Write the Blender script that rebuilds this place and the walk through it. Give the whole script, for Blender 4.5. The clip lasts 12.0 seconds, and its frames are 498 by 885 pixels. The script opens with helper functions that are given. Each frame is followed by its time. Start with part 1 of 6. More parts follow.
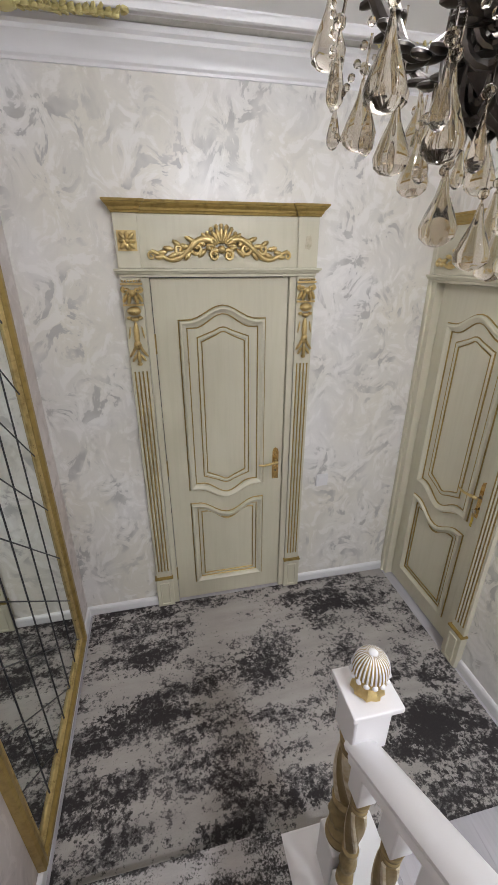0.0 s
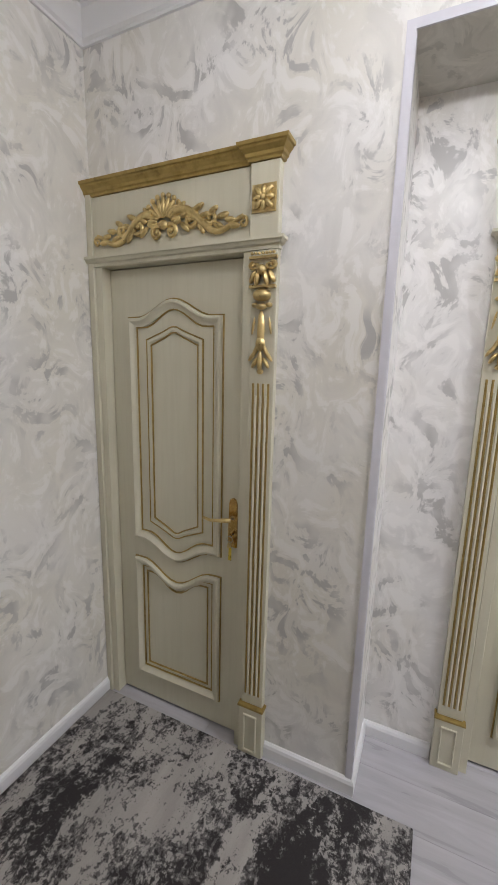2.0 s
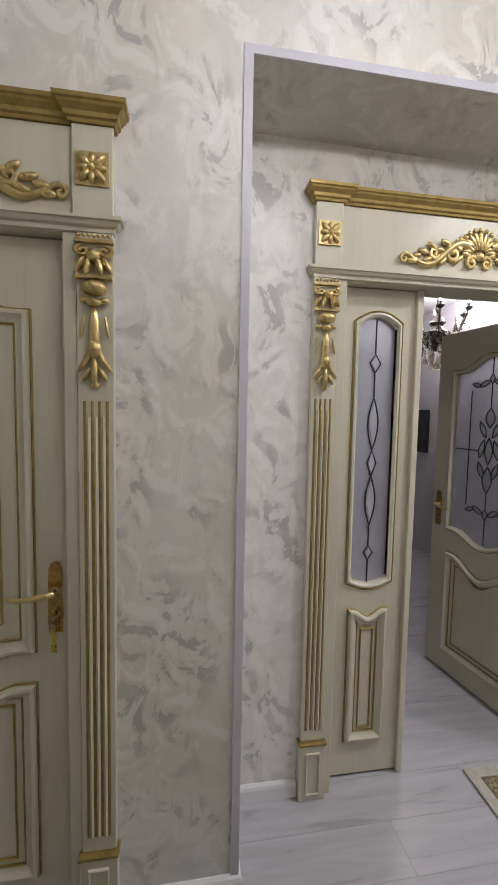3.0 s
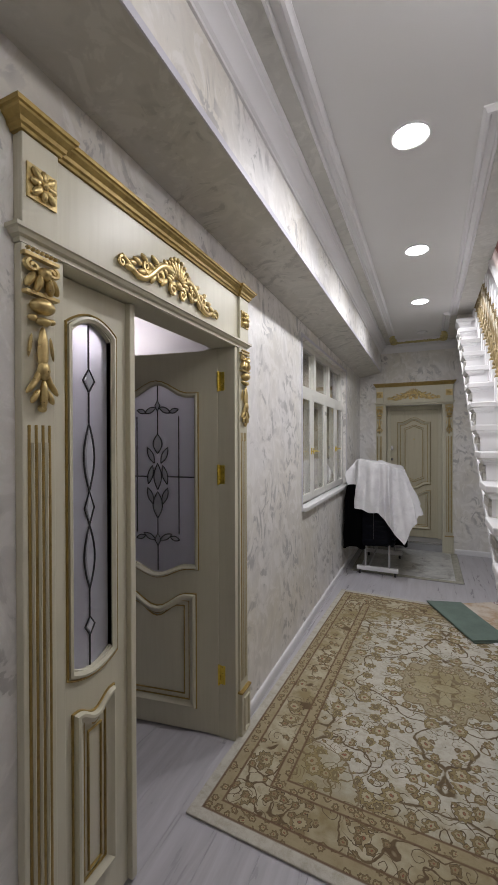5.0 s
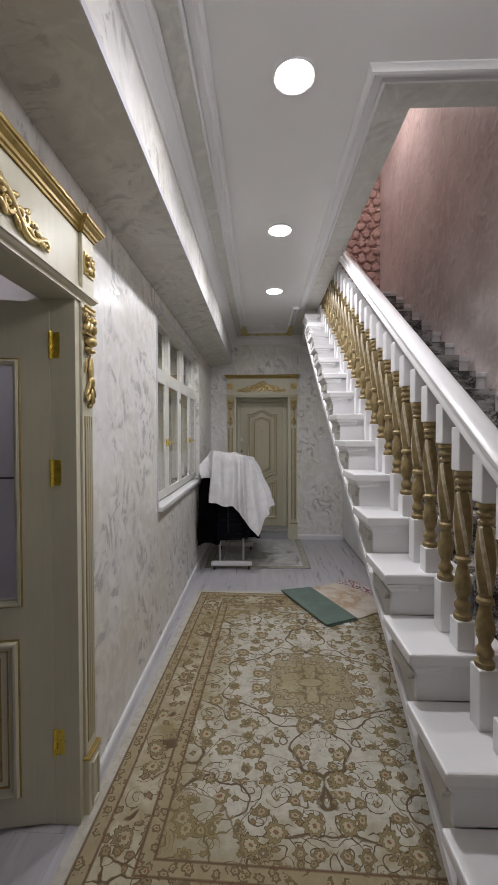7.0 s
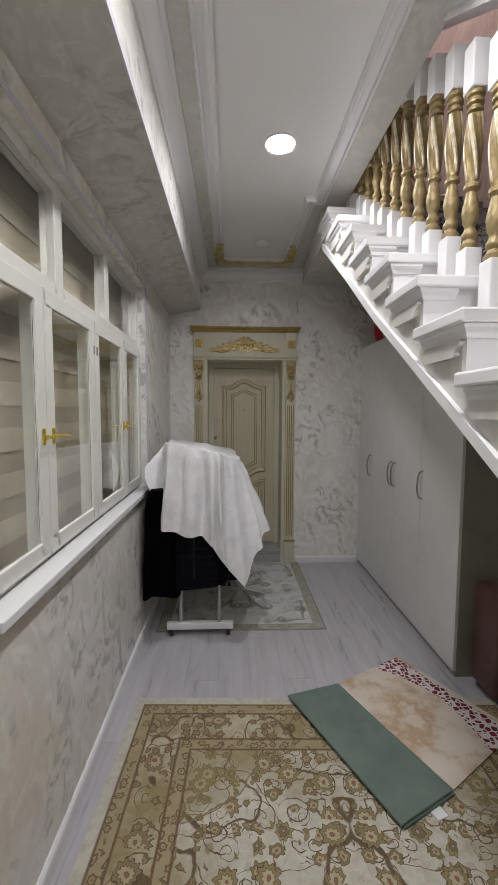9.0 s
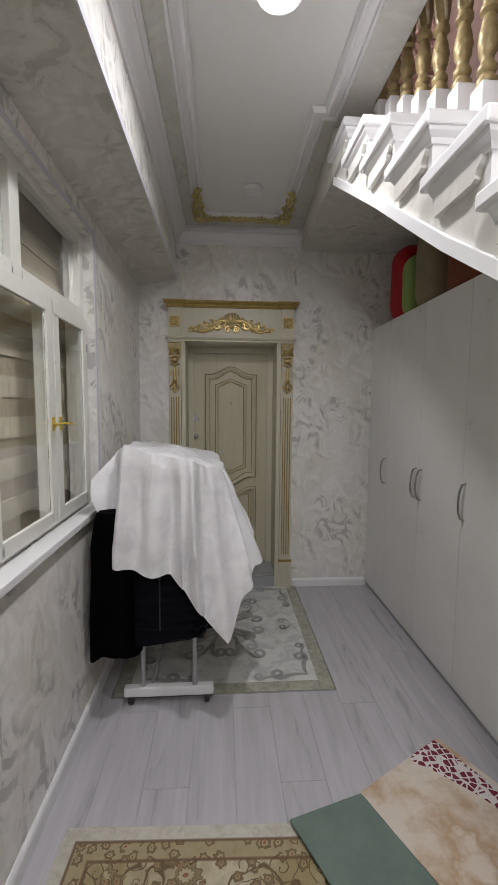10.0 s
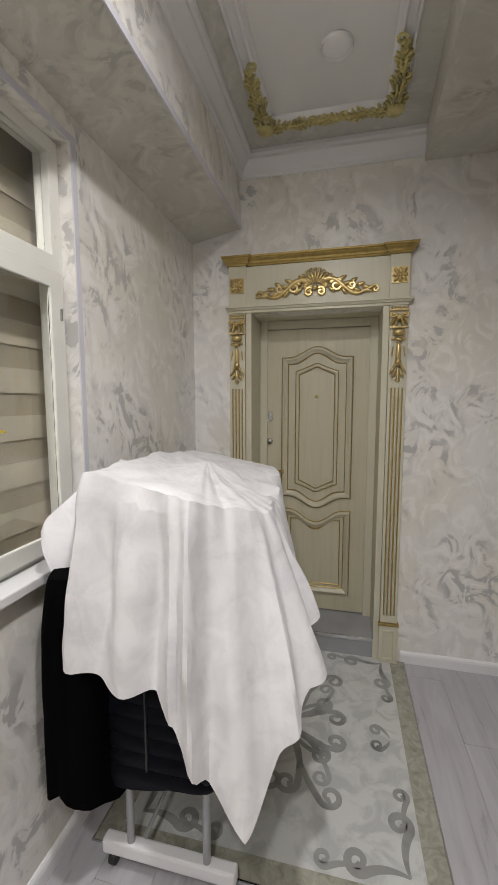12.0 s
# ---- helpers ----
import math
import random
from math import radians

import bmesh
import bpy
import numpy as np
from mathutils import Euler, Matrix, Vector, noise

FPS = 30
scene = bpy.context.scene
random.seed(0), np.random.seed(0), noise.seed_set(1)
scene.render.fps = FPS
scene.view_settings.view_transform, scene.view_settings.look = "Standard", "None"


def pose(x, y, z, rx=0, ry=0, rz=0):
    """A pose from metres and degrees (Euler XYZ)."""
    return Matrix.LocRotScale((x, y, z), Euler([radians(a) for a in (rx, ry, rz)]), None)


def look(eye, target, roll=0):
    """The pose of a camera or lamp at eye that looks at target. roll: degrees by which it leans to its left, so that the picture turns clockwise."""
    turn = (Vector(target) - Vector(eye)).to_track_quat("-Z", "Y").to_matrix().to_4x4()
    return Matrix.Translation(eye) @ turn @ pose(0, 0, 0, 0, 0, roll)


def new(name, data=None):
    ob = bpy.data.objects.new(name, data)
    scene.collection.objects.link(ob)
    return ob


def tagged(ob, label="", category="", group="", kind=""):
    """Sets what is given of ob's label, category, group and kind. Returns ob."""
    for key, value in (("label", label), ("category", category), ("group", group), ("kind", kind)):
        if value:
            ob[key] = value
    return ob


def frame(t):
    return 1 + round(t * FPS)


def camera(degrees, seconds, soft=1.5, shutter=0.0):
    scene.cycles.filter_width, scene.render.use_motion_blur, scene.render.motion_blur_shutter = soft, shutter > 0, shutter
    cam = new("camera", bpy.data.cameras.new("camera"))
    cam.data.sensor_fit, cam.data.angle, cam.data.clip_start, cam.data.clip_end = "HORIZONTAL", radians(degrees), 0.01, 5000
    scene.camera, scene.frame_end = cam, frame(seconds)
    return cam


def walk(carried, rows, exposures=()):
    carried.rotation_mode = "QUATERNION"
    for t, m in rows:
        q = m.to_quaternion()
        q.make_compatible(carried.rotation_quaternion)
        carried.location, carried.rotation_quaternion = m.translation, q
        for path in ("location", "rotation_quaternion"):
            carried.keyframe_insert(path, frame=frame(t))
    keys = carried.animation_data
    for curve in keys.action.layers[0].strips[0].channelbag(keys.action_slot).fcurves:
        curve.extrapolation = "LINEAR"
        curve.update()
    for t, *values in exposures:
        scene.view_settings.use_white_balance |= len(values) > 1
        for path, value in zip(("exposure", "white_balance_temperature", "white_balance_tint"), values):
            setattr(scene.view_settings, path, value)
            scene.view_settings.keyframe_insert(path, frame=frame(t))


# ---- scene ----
import itertools

cam = camera(63.7, 12.0)
PATH = [
    (0, (0.213, 0.029, 2.171), (0.606, 1.809, 1.348), 0.0),
    (0.5, (0.228, 0.244, 2.042), (0.91, 1.973, 1.304), 0.5),
    (1, (0.275, 0.436, 1.908), (1.338, 2.011, 1.285), 0.9),
    (1.5, (0.305, 0.621, 1.797), (1.767, 1.893, 1.301), 1.4),
    (2, (0.377, 0.8, 1.671), (2.162, 1.621, 1.297), 1.4),
    (2.5, (0.426, 0.99, 1.599), (2.396, 1.233, 1.351), 1.3),
    (3, (0.553, 1.138, 1.583), (2.522, 0.818, 1.44), 1.1),
    (3.5, (0.689, 1.26, 1.58), (2.499, 0.413, 1.508), 0.7),
    (3.7, (0.746, 1.3, 1.583), (2.46, 0.272, 1.53), 0.6),
    (5.3, (1.182, 1.345, 1.608), (1.798, -0.558, 1.594), -0.1),
    (5.5, (1.214, 1.35, 1.609), (1.716, -0.586, 1.594), -0.0),
    (6, (1.251, 1.362, 1.606), (1.528, -0.619, 1.589), -0.0),
    (6.5, (1.281, 1.31, 1.587), (1.414, -0.686, 1.562), -0.1),
    (7, (1.324, 0.99, 1.573), (1.384, -1.008, 1.528), -0.1),
    (7.2, (1.355, 0.827, 1.57), (1.4, -1.172, 1.52), 0.0),
    (9, (1.44, -0.842, 1.593), (1.356, -2.835, 1.438), 0.3),
    (9.5, (1.41, -1.246, 1.586), (1.292, -3.235, 1.419), 0.3),
    (10, (1.383, -1.564, 1.578), (1.252, -3.552, 1.401), 0.4),
    (10.5, (1.33, -1.829, 1.576), (1.224, -3.818, 1.393), 0.3),
    (11, (1.222, -2.075, 1.579), (1.199, -4.066, 1.387), 0.3),
    (11.5, (1.15, -2.304, 1.564), (1.295, -4.289, 1.366), 0.2),
    (12, (1.13, -2.512, 1.58), (1.589, -4.448, 1.375), -0.1),
]
EXPOSURES = [(0, 1.40, 6250, 11), (2.5, 1.10, 6350, 11), (3.5, 0.62, 6450, 13), (5.5, 0.32, 6450, 13), (6.5, 0.35, 6450, 13), (7.2, 0.28, 6450, 13), (9, 0.38, 6550, 12), (9.5, 0.45, 6540, 12), (10, 0.5, 6550, 12), (10.5, 0.7, 6620, 12), (11, 0.78, 6680, 12), (12, 1.04, 6750, 11)]
walk(cam, [(t, look(eye, target, roll)) for t, eye, target, roll in PATH], EXPOSURES)

# ---- world and exposure ----
world = bpy.data.worlds.new("world")
scene.world = world
world.use_nodes = True
world.node_tree.nodes["Background"].inputs["Color"].default_value = (0.55, 0.6, 0.75, 1)
world.node_tree.nodes["Background"].inputs["Strength"].default_value = 0.02
scene.view_settings.exposure = 0.0
LAMP_POWER = 40.0       # diffusers of the corridor ceiling lamps
LAMP_WATTS = 8.6       # light that each of them throws down
UPSTAIRS_POWER = 60.0   # pinkish lamp on the upper floor
ROOM_POWER = 190.0      # chandelier bulbs of the room behind the double door
BULB_POWER = 90.0      # candle bulbs of the chandelier

# ---- material helpers ----
class Graph:
    def __init__(self, name, rough=0.5, metal=0.0, color=(0.5, 0.5, 0.5)):
        self.m = bpy.data.materials.new(name)
        self.m.use_nodes = True
        self.t = self.m.node_tree
        self.b = self.t.nodes["Principled BSDF"]
        self.put("Roughness", rough)
        self.put("Metallic", metal)
        self.put("Base Color", color)

    def put(self, key, value):
        self.wire(self.b.inputs[key], value)

    def wire(self, socket, value):
        if hasattr(value, "links"):
            self.t.links.new(value, socket)
        elif isinstance(value, (tuple, list)) and len(value) == 3 and len(socket.default_value) == 4:
            socket.default_value = (*value, 1)
        else:
            socket.default_value = value

    def n(self, kind, **keys):
        node = self.t.nodes.new(kind)
        return node

    def co(self, scale=(1, 1, 1), turn=(0, 0, 0), kind="Object", move=(0, 0, 0)):
        tc, mp = self.n("ShaderNodeTexCoord"), self.n("ShaderNodeMapping")
        self.t.links.new(tc.outputs[kind], mp.inputs["Vector"])
        mp.inputs["Scale"].default_value = scale
        mp.inputs["Location"].default_value = move
        mp.inputs["Rotation"].default_value = [radians(a) for a in turn]
        return mp.outputs["Vector"]

    def noise(self, vec, scale, detail=3.0, rough=0.5, dist=0.0, color=False):
        node = self.n("ShaderNodeTexNoise")
        self.wire(node.inputs["Vector"], vec)
        for key, value in (("Scale", scale), ("Detail", detail), ("Roughness", rough), ("Distortion", dist)):
            node.inputs[key].default_value = value
        return node.outputs["Color" if color else "Fac"]

    def voro(self, vec, scale, feature="F1", out="Distance", random_=1.0):
        node = self.n("ShaderNodeTexVoronoi")
        node.feature = feature
        self.wire(node.inputs["Vector"], vec)
        node.inputs["Scale"].default_value = scale
        node.inputs["Randomness"].default_value = random_
        return node.outputs[out]

    def ramp(self, fac, stops, mode="LINEAR"):
        node = self.n("ShaderNodeValToRGB")
        node.color_ramp.interpolation = mode
        e = node.color_ramp.elements
        while len(e) < len(stops):
            e.new(0.5)
        for i, (at, c) in enumerate(stops):
            e[i].position = at
            e[i].color = (*c, 1) if isinstance(c, (tuple, list)) else (c, c, c, 1)
        self.wire(node.inputs["Fac"], fac)
        return node.outputs["Color"]

    def mix(self, fac, a, b, mode="MIX"):
        node = self.n("ShaderNodeMix")
        node.data_type, node.blend_type = "RGBA", mode
        self.wire(node.inputs["Factor"], fac)
        self.wire(node.inputs[6], a)
        self.wire(node.inputs[7], b)
        return node.outputs[2]

    def math(self, op, a, b=0.0, c=0.0, clamp=False):
        node = self.n("ShaderNodeMath")
        node.operation, node.use_clamp = op, clamp
        for i, v in enumerate((a, b, c)):
            self.wire(node.inputs[i], v)
        return node.outputs[0]

    def vmath(self, op, a, b=(0, 0, 0)):
        node = self.n("ShaderNodeVectorMath")
        node.operation = op
        self.wire(node.inputs[0], a)
        self.wire(node.inputs[1], b)
        return node.outputs["Value" if op in ("LENGTH", "DISTANCE", "DOT_PRODUCT") else "Vector"]

    def xyz(self, vec):
        node = self.n("ShaderNodeSeparateXYZ")
        self.wire(node.inputs[0], vec)
        return node.outputs[0], node.outputs[1], node.outputs[2]

    def join(self, x, y, z):
        node = self.n("ShaderNodeCombineXYZ")
        for i, v in enumerate((x, y, z)):
            self.wire(node.inputs[i], v)
        return node.outputs[0]

    def random(self):
        return self.n("ShaderNodeObjectInfo").outputs["Random"]

    def bump(self, height, strength=0.3, dist=0.01):
        node = self.n("ShaderNodeBump")
        node.inputs["Strength"].default_value = strength
        node.inputs["Distance"].default_value = dist
        self.wire(node.inputs["Height"], height)
        self.t.links.new(node.outputs["Normal"], self.b.inputs["Normal"])
        return self


def plaster(name, light, warm, grey, amount=1.0, rough=0.32, scale=1.0):
    """Polished Venetian plaster with smeared grey strokes."""
    g = Graph(name, rough)
    p = g.co((scale, scale, scale * 0.8))
    big = g.noise(p, 2.2, 2, 0.5)
    wob = g.vmath("ADD", p, g.vmath("MULTIPLY", g.noise(p, 3.0, 2, 0.5, 0.3, color=True), (0.16, 0.16, 0.16)))
    a = g.noise(wob, 7.8, 5, 0.60, 0.9)
    b = g.noise(g.vmath("ADD", wob, (0.015, 0.015, -0.022)), 7.8, 5, 0.60, 0.9)
    edge = g.math("SUBTRACT", a, b)
    smear = g.ramp(edge, [(0.03, 0), (0.075, 1)])
    patch = g.ramp(g.noise(p, 3.6, 3, 0.6, 0.4), [(0.47, 0), (0.60, 1)])
    mask = g.math("MULTIPLY", g.math("MULTIPLY", smear, patch), 0.85 * amount, clamp=True)
    veil = g.math("MULTIPLY", g.ramp(a, [(0.46, 0), (0.66, 1)]), 0.22 * amount)
    bright = g.ramp(g.math("SUBTRACT", b, a), [(0.03, 0), (0.09, 1)])
    col = g.mix(g.ramp(big, [(0.35, 0), (0.65, 1)]), light, warm)
    col = g.mix(veil, col, grey)
    col = g.mix(mask, col, grey)
    col = g.mix(g.math("MULTIPLY", bright, 0.5), col, tuple(min(0.9, c * 1.12) for c in light))
    g.put("Base Color", col)
    g.put("Roughness", g.math("ADD", g.math("MULTIPLY", a, 0.25), rough - 0.1))
    g.put("Specular IOR Level", 0.5)
    g.bump(g.math("ADD", a, g.math("MULTIPLY", g.noise(p, 40, 2), 0.15)), 0.12, 0.01)
    return g.m


def paint(name, color, rough=0.35, wear=0.06, metal=0.0, scale=6.0, bump=0.05, vary=0.12):
    """Brushed or sprayed paint with faint unevenness."""
    g = Graph(name, rough, metal)
    p = g.co()
    f = g.noise(p, scale, 4, 0.6)
    dark = tuple(c * (1 - 3 * wear) for c in color)
    lite = tuple(min(1, c * (1 + wear)) for c in color)
    g.put("Base Color", g.ramp(f, [(0.3, dark), (0.5, color), (0.75, lite)]))
    g.put("Roughness", g.math("ADD", g.math("MULTIPLY", g.noise(p, scale * 4, 3), vary), rough - vary / 2))
    if bump:
        g.bump(g.noise(p, scale * 12, 2), bump, 0.004)
    return g.m


def lacquered_wood(name, color, grain):
    g = Graph(name, 0.38)
    p = g.co((14, 14, 0.9))
    f = g.noise(p, 3.0, 5, 0.6, 0.5)
    blot = g.noise(g.co(), 2.5, 2)
    col = g.mix(g.ramp(f, [(0.45, 0), (0.72, 1)]), color, grain)
    g.put("Base Color", g.mix(g.math("MULTIPLY", g.ramp(blot, [(0.4, 0), (0.7, 1)]), 0.2), col, grain))
    g.bump(f, 0.06, 0.003)
    return g.m


def gold(name, color=(0.62, 0.43, 0.12), dark=(0.22, 0.13, 0.03), rough=0.32, metal=0.85):
    g = Graph(name, rough, metal)
    p = g.co()
    f = g.noise(p, 30, 3, 0.6)
    g.put("Base Color", g.ramp(f, [(0.15, dark), (0.5, color), (0.85, tuple(min(1, c * 1.2) for c in color))]))
    g.put("Roughness", g.math("ADD", g.math("MULTIPLY", g.noise(p, 90, 2), 0.25), rough - 0.1))
    g.bump(g.noise(p, 120, 2), 0.1, 0.002)
    return g.m


WALL = plaster("wall_plaster", (0.78, 0.765, 0.75), (0.735, 0.705, 0.635), (0.44, 0.43, 0.42))
# darker copy of the wall plaster, with shade put into its colour
SHADED_PLASTER = plaster("shaded_plaster", (0.60, 0.58, 0.53), (0.54, 0.52, 0.47), (0.36, 0.35, 0.32), 0.7, 0.45)
CEILING = paint("satin_ceiling", (0.74, 0.735, 0.73), 0.33, 0.01, 0, 1.0, 0, 0.0)
CEILING_EDGE = plaster("ceiling_border", (0.62, 0.61, 0.57), (0.58, 0.57, 0.53), (0.42, 0.41, 0.39), 0.4, 0.4)
WHITE = paint("white_gloss", (0.76, 0.755, 0.765), 0.32, 0.004, 0, 3.0, 0)
TRIM_LILAC = paint("lilac_trim", (0.62, 0.61, 0.66), 0.35, 0.03)
CREAM = lacquered_wood("cream_lacquer", (0.60, 0.57, 0.445), (0.565, 0.535, 0.41))
OLIVE_CREAM = lacquered_wood("olive_cream_lacquer", (0.57, 0.53, 0.39), (0.51, 0.47, 0.34))
CREAM_GOLD = gold("patina_gold", (0.37, 0.262, 0.082), (0.20, 0.135, 0.038), 0.36, 0.5)
GOLD_PALE = gold("pale_gilding", (0.62, 0.48, 0.22), (0.30, 0.20, 0.07), 0.3, 0.75)
BRASS = gold("brass", (0.60, 0.40, 0.15), (0.35, 0.2, 0.07), 0.22, 1.0)
YELLOW_BRASS = gold("yellow_brass", (0.75, 0.58, 0.10), (0.5, 0.36, 0.05), 0.28, 0.9)
CHROME = paint("brushed_steel", (0.55, 0.55, 0.56), 0.25, 0.03, 1.0, 40)
BLACK = paint("black_rubber", (0.02, 0.02, 0.02), 0.5, 0.1)
DARK_GAP = paint("dark_gap", (0.03, 0.03, 0.025), 0.7, 0.1)
UPVC = paint("white_window_plastic", (0.69, 0.685, 0.635), 0.3, 0.02)
CABINET = paint("cabinet_laminate", (0.74, 0.735, 0.72), 0.30, 0.02, 0, 3.0, 0.02)


def plank_material():
    g = Graph("grey_laminate", 0.3)
    p = g.vmath("ADD", g.co((9, 0.9, 1)), g.join(g.math("MULTIPLY", g.random(), 17.0), g.math("MULTIPLY", g.random(), 5.0), 0.0))
    f = g.noise(p, 2.0, 5, 0.6, 0.8)
    fine = g.noise(g.co((60, 4, 1)), 2.0, 3)
    col = g.ramp(f, [(0.25, (0.355, 0.34, 0.36)), (0.5, (0.43, 0.415, 0.44)), (0.75, (0.51, 0.50, 0.53))])
    col = g.mix(g.math("MULTIPLY", g.random(), 0.18), col, (0.37, 0.36, 0.38))
    g.put("Base Color", g.mix(g.math("MULTIPLY", fine, 0.15), col, (0.53, 0.52, 0.54)))
    g.put("Roughness", g.math("ADD", g.math("MULTIPLY", f, 0.2), 0.2))
    g.bump(fine, 0.05, 0.002)
    return g.m


def worn_carpet(name, light, mid, dark, scale=1.0):
    """Short-pile carpet with an eroded, crumbling abstract pattern."""
    g = Graph(name, 0.92)
    p = g.co((scale, scale, scale))
    q = g.co((scale * 0.55, scale * 1.25, scale), (0, 0, 8))
    drift = g.noise(q, 2.3, 4, 0.62, 0.5)
    clump = g.noise(q, 7.0, 3, 0.55, 0.3)
    crumb = g.noise(p, 42, 5, 0.72, 0.2)
    fleck = g.noise(g.co((scale * 0.6, scale, scale)), 120, 2, 0.6)
    where = g.math("ADD", g.math("MULTIPLY", drift, 0.62), g.math("MULTIPLY", clump, 0.42))
    v = g.math("ADD", where, g.math("ADD", g.math("MULTIPLY", crumb, 0.62), g.math("MULTIPLY", fleck, 0.18)))
    soft = g.ramp(where, [(0.48, 0), (0.62, 1)])
    tone = g.noise(g.co((scale * 0.4, scale * 1.6, scale)), 5.0, 5, 0.7)
    col = g.mix(g.ramp(tone, [(0.36, 0), (0.64, 1)]), light, tuple(c * 0.80 for c in light))
    col = g.mix(g.math("MULTIPLY", soft, 0.5), col, mid)
    col = g.mix(g.ramp(v, [(0.905, 0), (0.935, 1)]), col, g.ramp(v, [(0.94, tuple(c * 0.6 for c in mid)), (1.0, tuple(c * 0.30 for c in mid)), (1.0, dark)]))
    deep = g.ramp(g.math("ADD", g.math("MULTIPLY", drift, 0.8), g.math("MULTIPLY", crumb, 0.5)), [(0.685, 0), (0.745, 1)])
    col = g.mix(deep, col, dark)
    fibre = g.noise(g.co((1, 1, 1)), 420, 2)
    g.put("Base Color", g.mix(g.math("MULTIPLY", fibre, 0.3), col, tuple(c * 0.6 for c in mid)))
    g.put("Specular IOR Level", 0.15)
    g.bump(g.math("SUBTRACT", fibre, g.math("MULTIPLY", v, 0.6)), 0.4, 0.006)
    return g.m


PLANK = plank_material()
CARPET = worn_carpet("eroded_carpet", (0.47, 0.44, 0.415), (0.25, 0.235, 0.23), (0.022, 0.019, 0.020))
STAIR_CARPET = worn_carpet("stair_carpet", (0.52, 0.50, 0.49), (0.30, 0.29, 0.285), (0.02, 0.02, 0.02), 2.6)


def glow(name, color, power):
    g = Graph(name, 0.4, 0, color)
    g.put("Emission Color", color)
    g.put("Emission Strength", power)
    return g.m


LAMP_GLOW = glow("lamp_diffuser_lit", (0.98, 0.985, 1.0), LAMP_POWER)
LAMP_OFF = paint("lamp_diffuser_unlit", (0.8, 0.8, 0.8), 0.3, 0.02)


def stone_cladding():
    g = Graph("pink_stone", 0.6)
    p = g.co()
    d = g.voro(p, 7.0, "DISTANCE_TO_EDGE")
    f = g.noise(p, 12, 4)
    col = g.mix(g.ramp(d, [(0.0, 0), (0.06, 1)]), (0.36, 0.24, 0.22), g.ramp(f, [(0.3, (0.38, 0.26, 0.23)), (0.7, (0.55, 0.40, 0.36))]))
    g.put("Base Color", col)
    g.bump(g.math("ADD", g.ramp(d, [(0.0, 0), (0.12, 1)]), g.math("MULTIPLY", f, 0.4)), 0.8, 0.03)
    return g.m


STONE = stone_cladding()
# grey-white plaster tinted with the pink light that falls from upstairs
PINK_LIT_WALL = plaster("pink_lit_plaster", (0.62, 0.57, 0.55), (0.52, 0.46, 0.44), (0.42, 0.37, 0.36), 0.8, 0.35)

# ---- mesh helpers ----
def part(name, bm, material, parent=None, label="", bevel=0.0, smooth=False, segments=2):
    """Links a bmesh as one mesh object, under a thing or part where one is given."""
    if bevel:
        bmesh.ops.bevel(bm, geom=bm.edges[:], offset=bevel, segments=segments, profile=0.5, affect="EDGES", clamp_overlap=True)
    bmesh.ops.recalc_face_normals(bm, faces=bm.faces[:])
    me = bpy.data.meshes.new(name)
    bm.to_mesh(me)
    bm.free()
    for m in material if isinstance(material, (list, tuple)) else [material]:
        me.materials.append(m)
    if smooth:
        me.shade_smooth()
        me.set_sharp_from_angle(angle=radians(40))
    ob = new(name, me)
    if parent is not None:
        ob.parent = parent
    if label:
        tagged(ob, label)
    return ob


def thing(name, label, category, m=None, group="", kind=""):
    ob = new(name)
    ob.empty_display_size = 0.1
    if m is not None:
        ob.matrix_world = m
    return tagged(ob, label, category, group, kind)


def box(bm, x0, x1, y0, y1, z0, z1, mi=0):
    v = [bm.verts.new(c) for c in ((x0, y0, z0), (x1, y0, z0), (x1, y1, z0), (x0, y1, z0), (x0, y0, z1), (x1, y0, z1), (x1, y1, z1), (x0, y1, z1))]
    for f in ((0, 3, 2, 1), (4, 5, 6, 7), (0, 1, 5, 4), (1, 2, 6, 5), (2, 3, 7, 6), (3, 0, 4, 7)):
        bm.faces.new([v[i] for i in f]).material_index = mi
    return bm


def boxed(*a):
    return box(bmesh.new(), *a)


def prism(bm, outline, d0, d1, place):
    """A flat outline pushed out from depth d0 to d1."""
    a = [bm.verts.new(place(u, v, d0)) for u, v in outline]
    b = [bm.verts.new(place(u, v, d1)) for u, v in outline]
    bm.faces.new(a), bm.faces.new(b[::-1])
    for i in range(len(a)):
        j = (i + 1) % len(a)
        bm.faces.new((a[i], b[i], b[j], a[j]))
    return bm


def front(u, v, d):
    """A door's or wall's own plane: u along it, v up, d out of it."""
    return Vector((u, -d, v))


def side(u, v, d):
    return Vector((d, u, v))


def flat(u, v, d):
    return Vector((u, v, d))


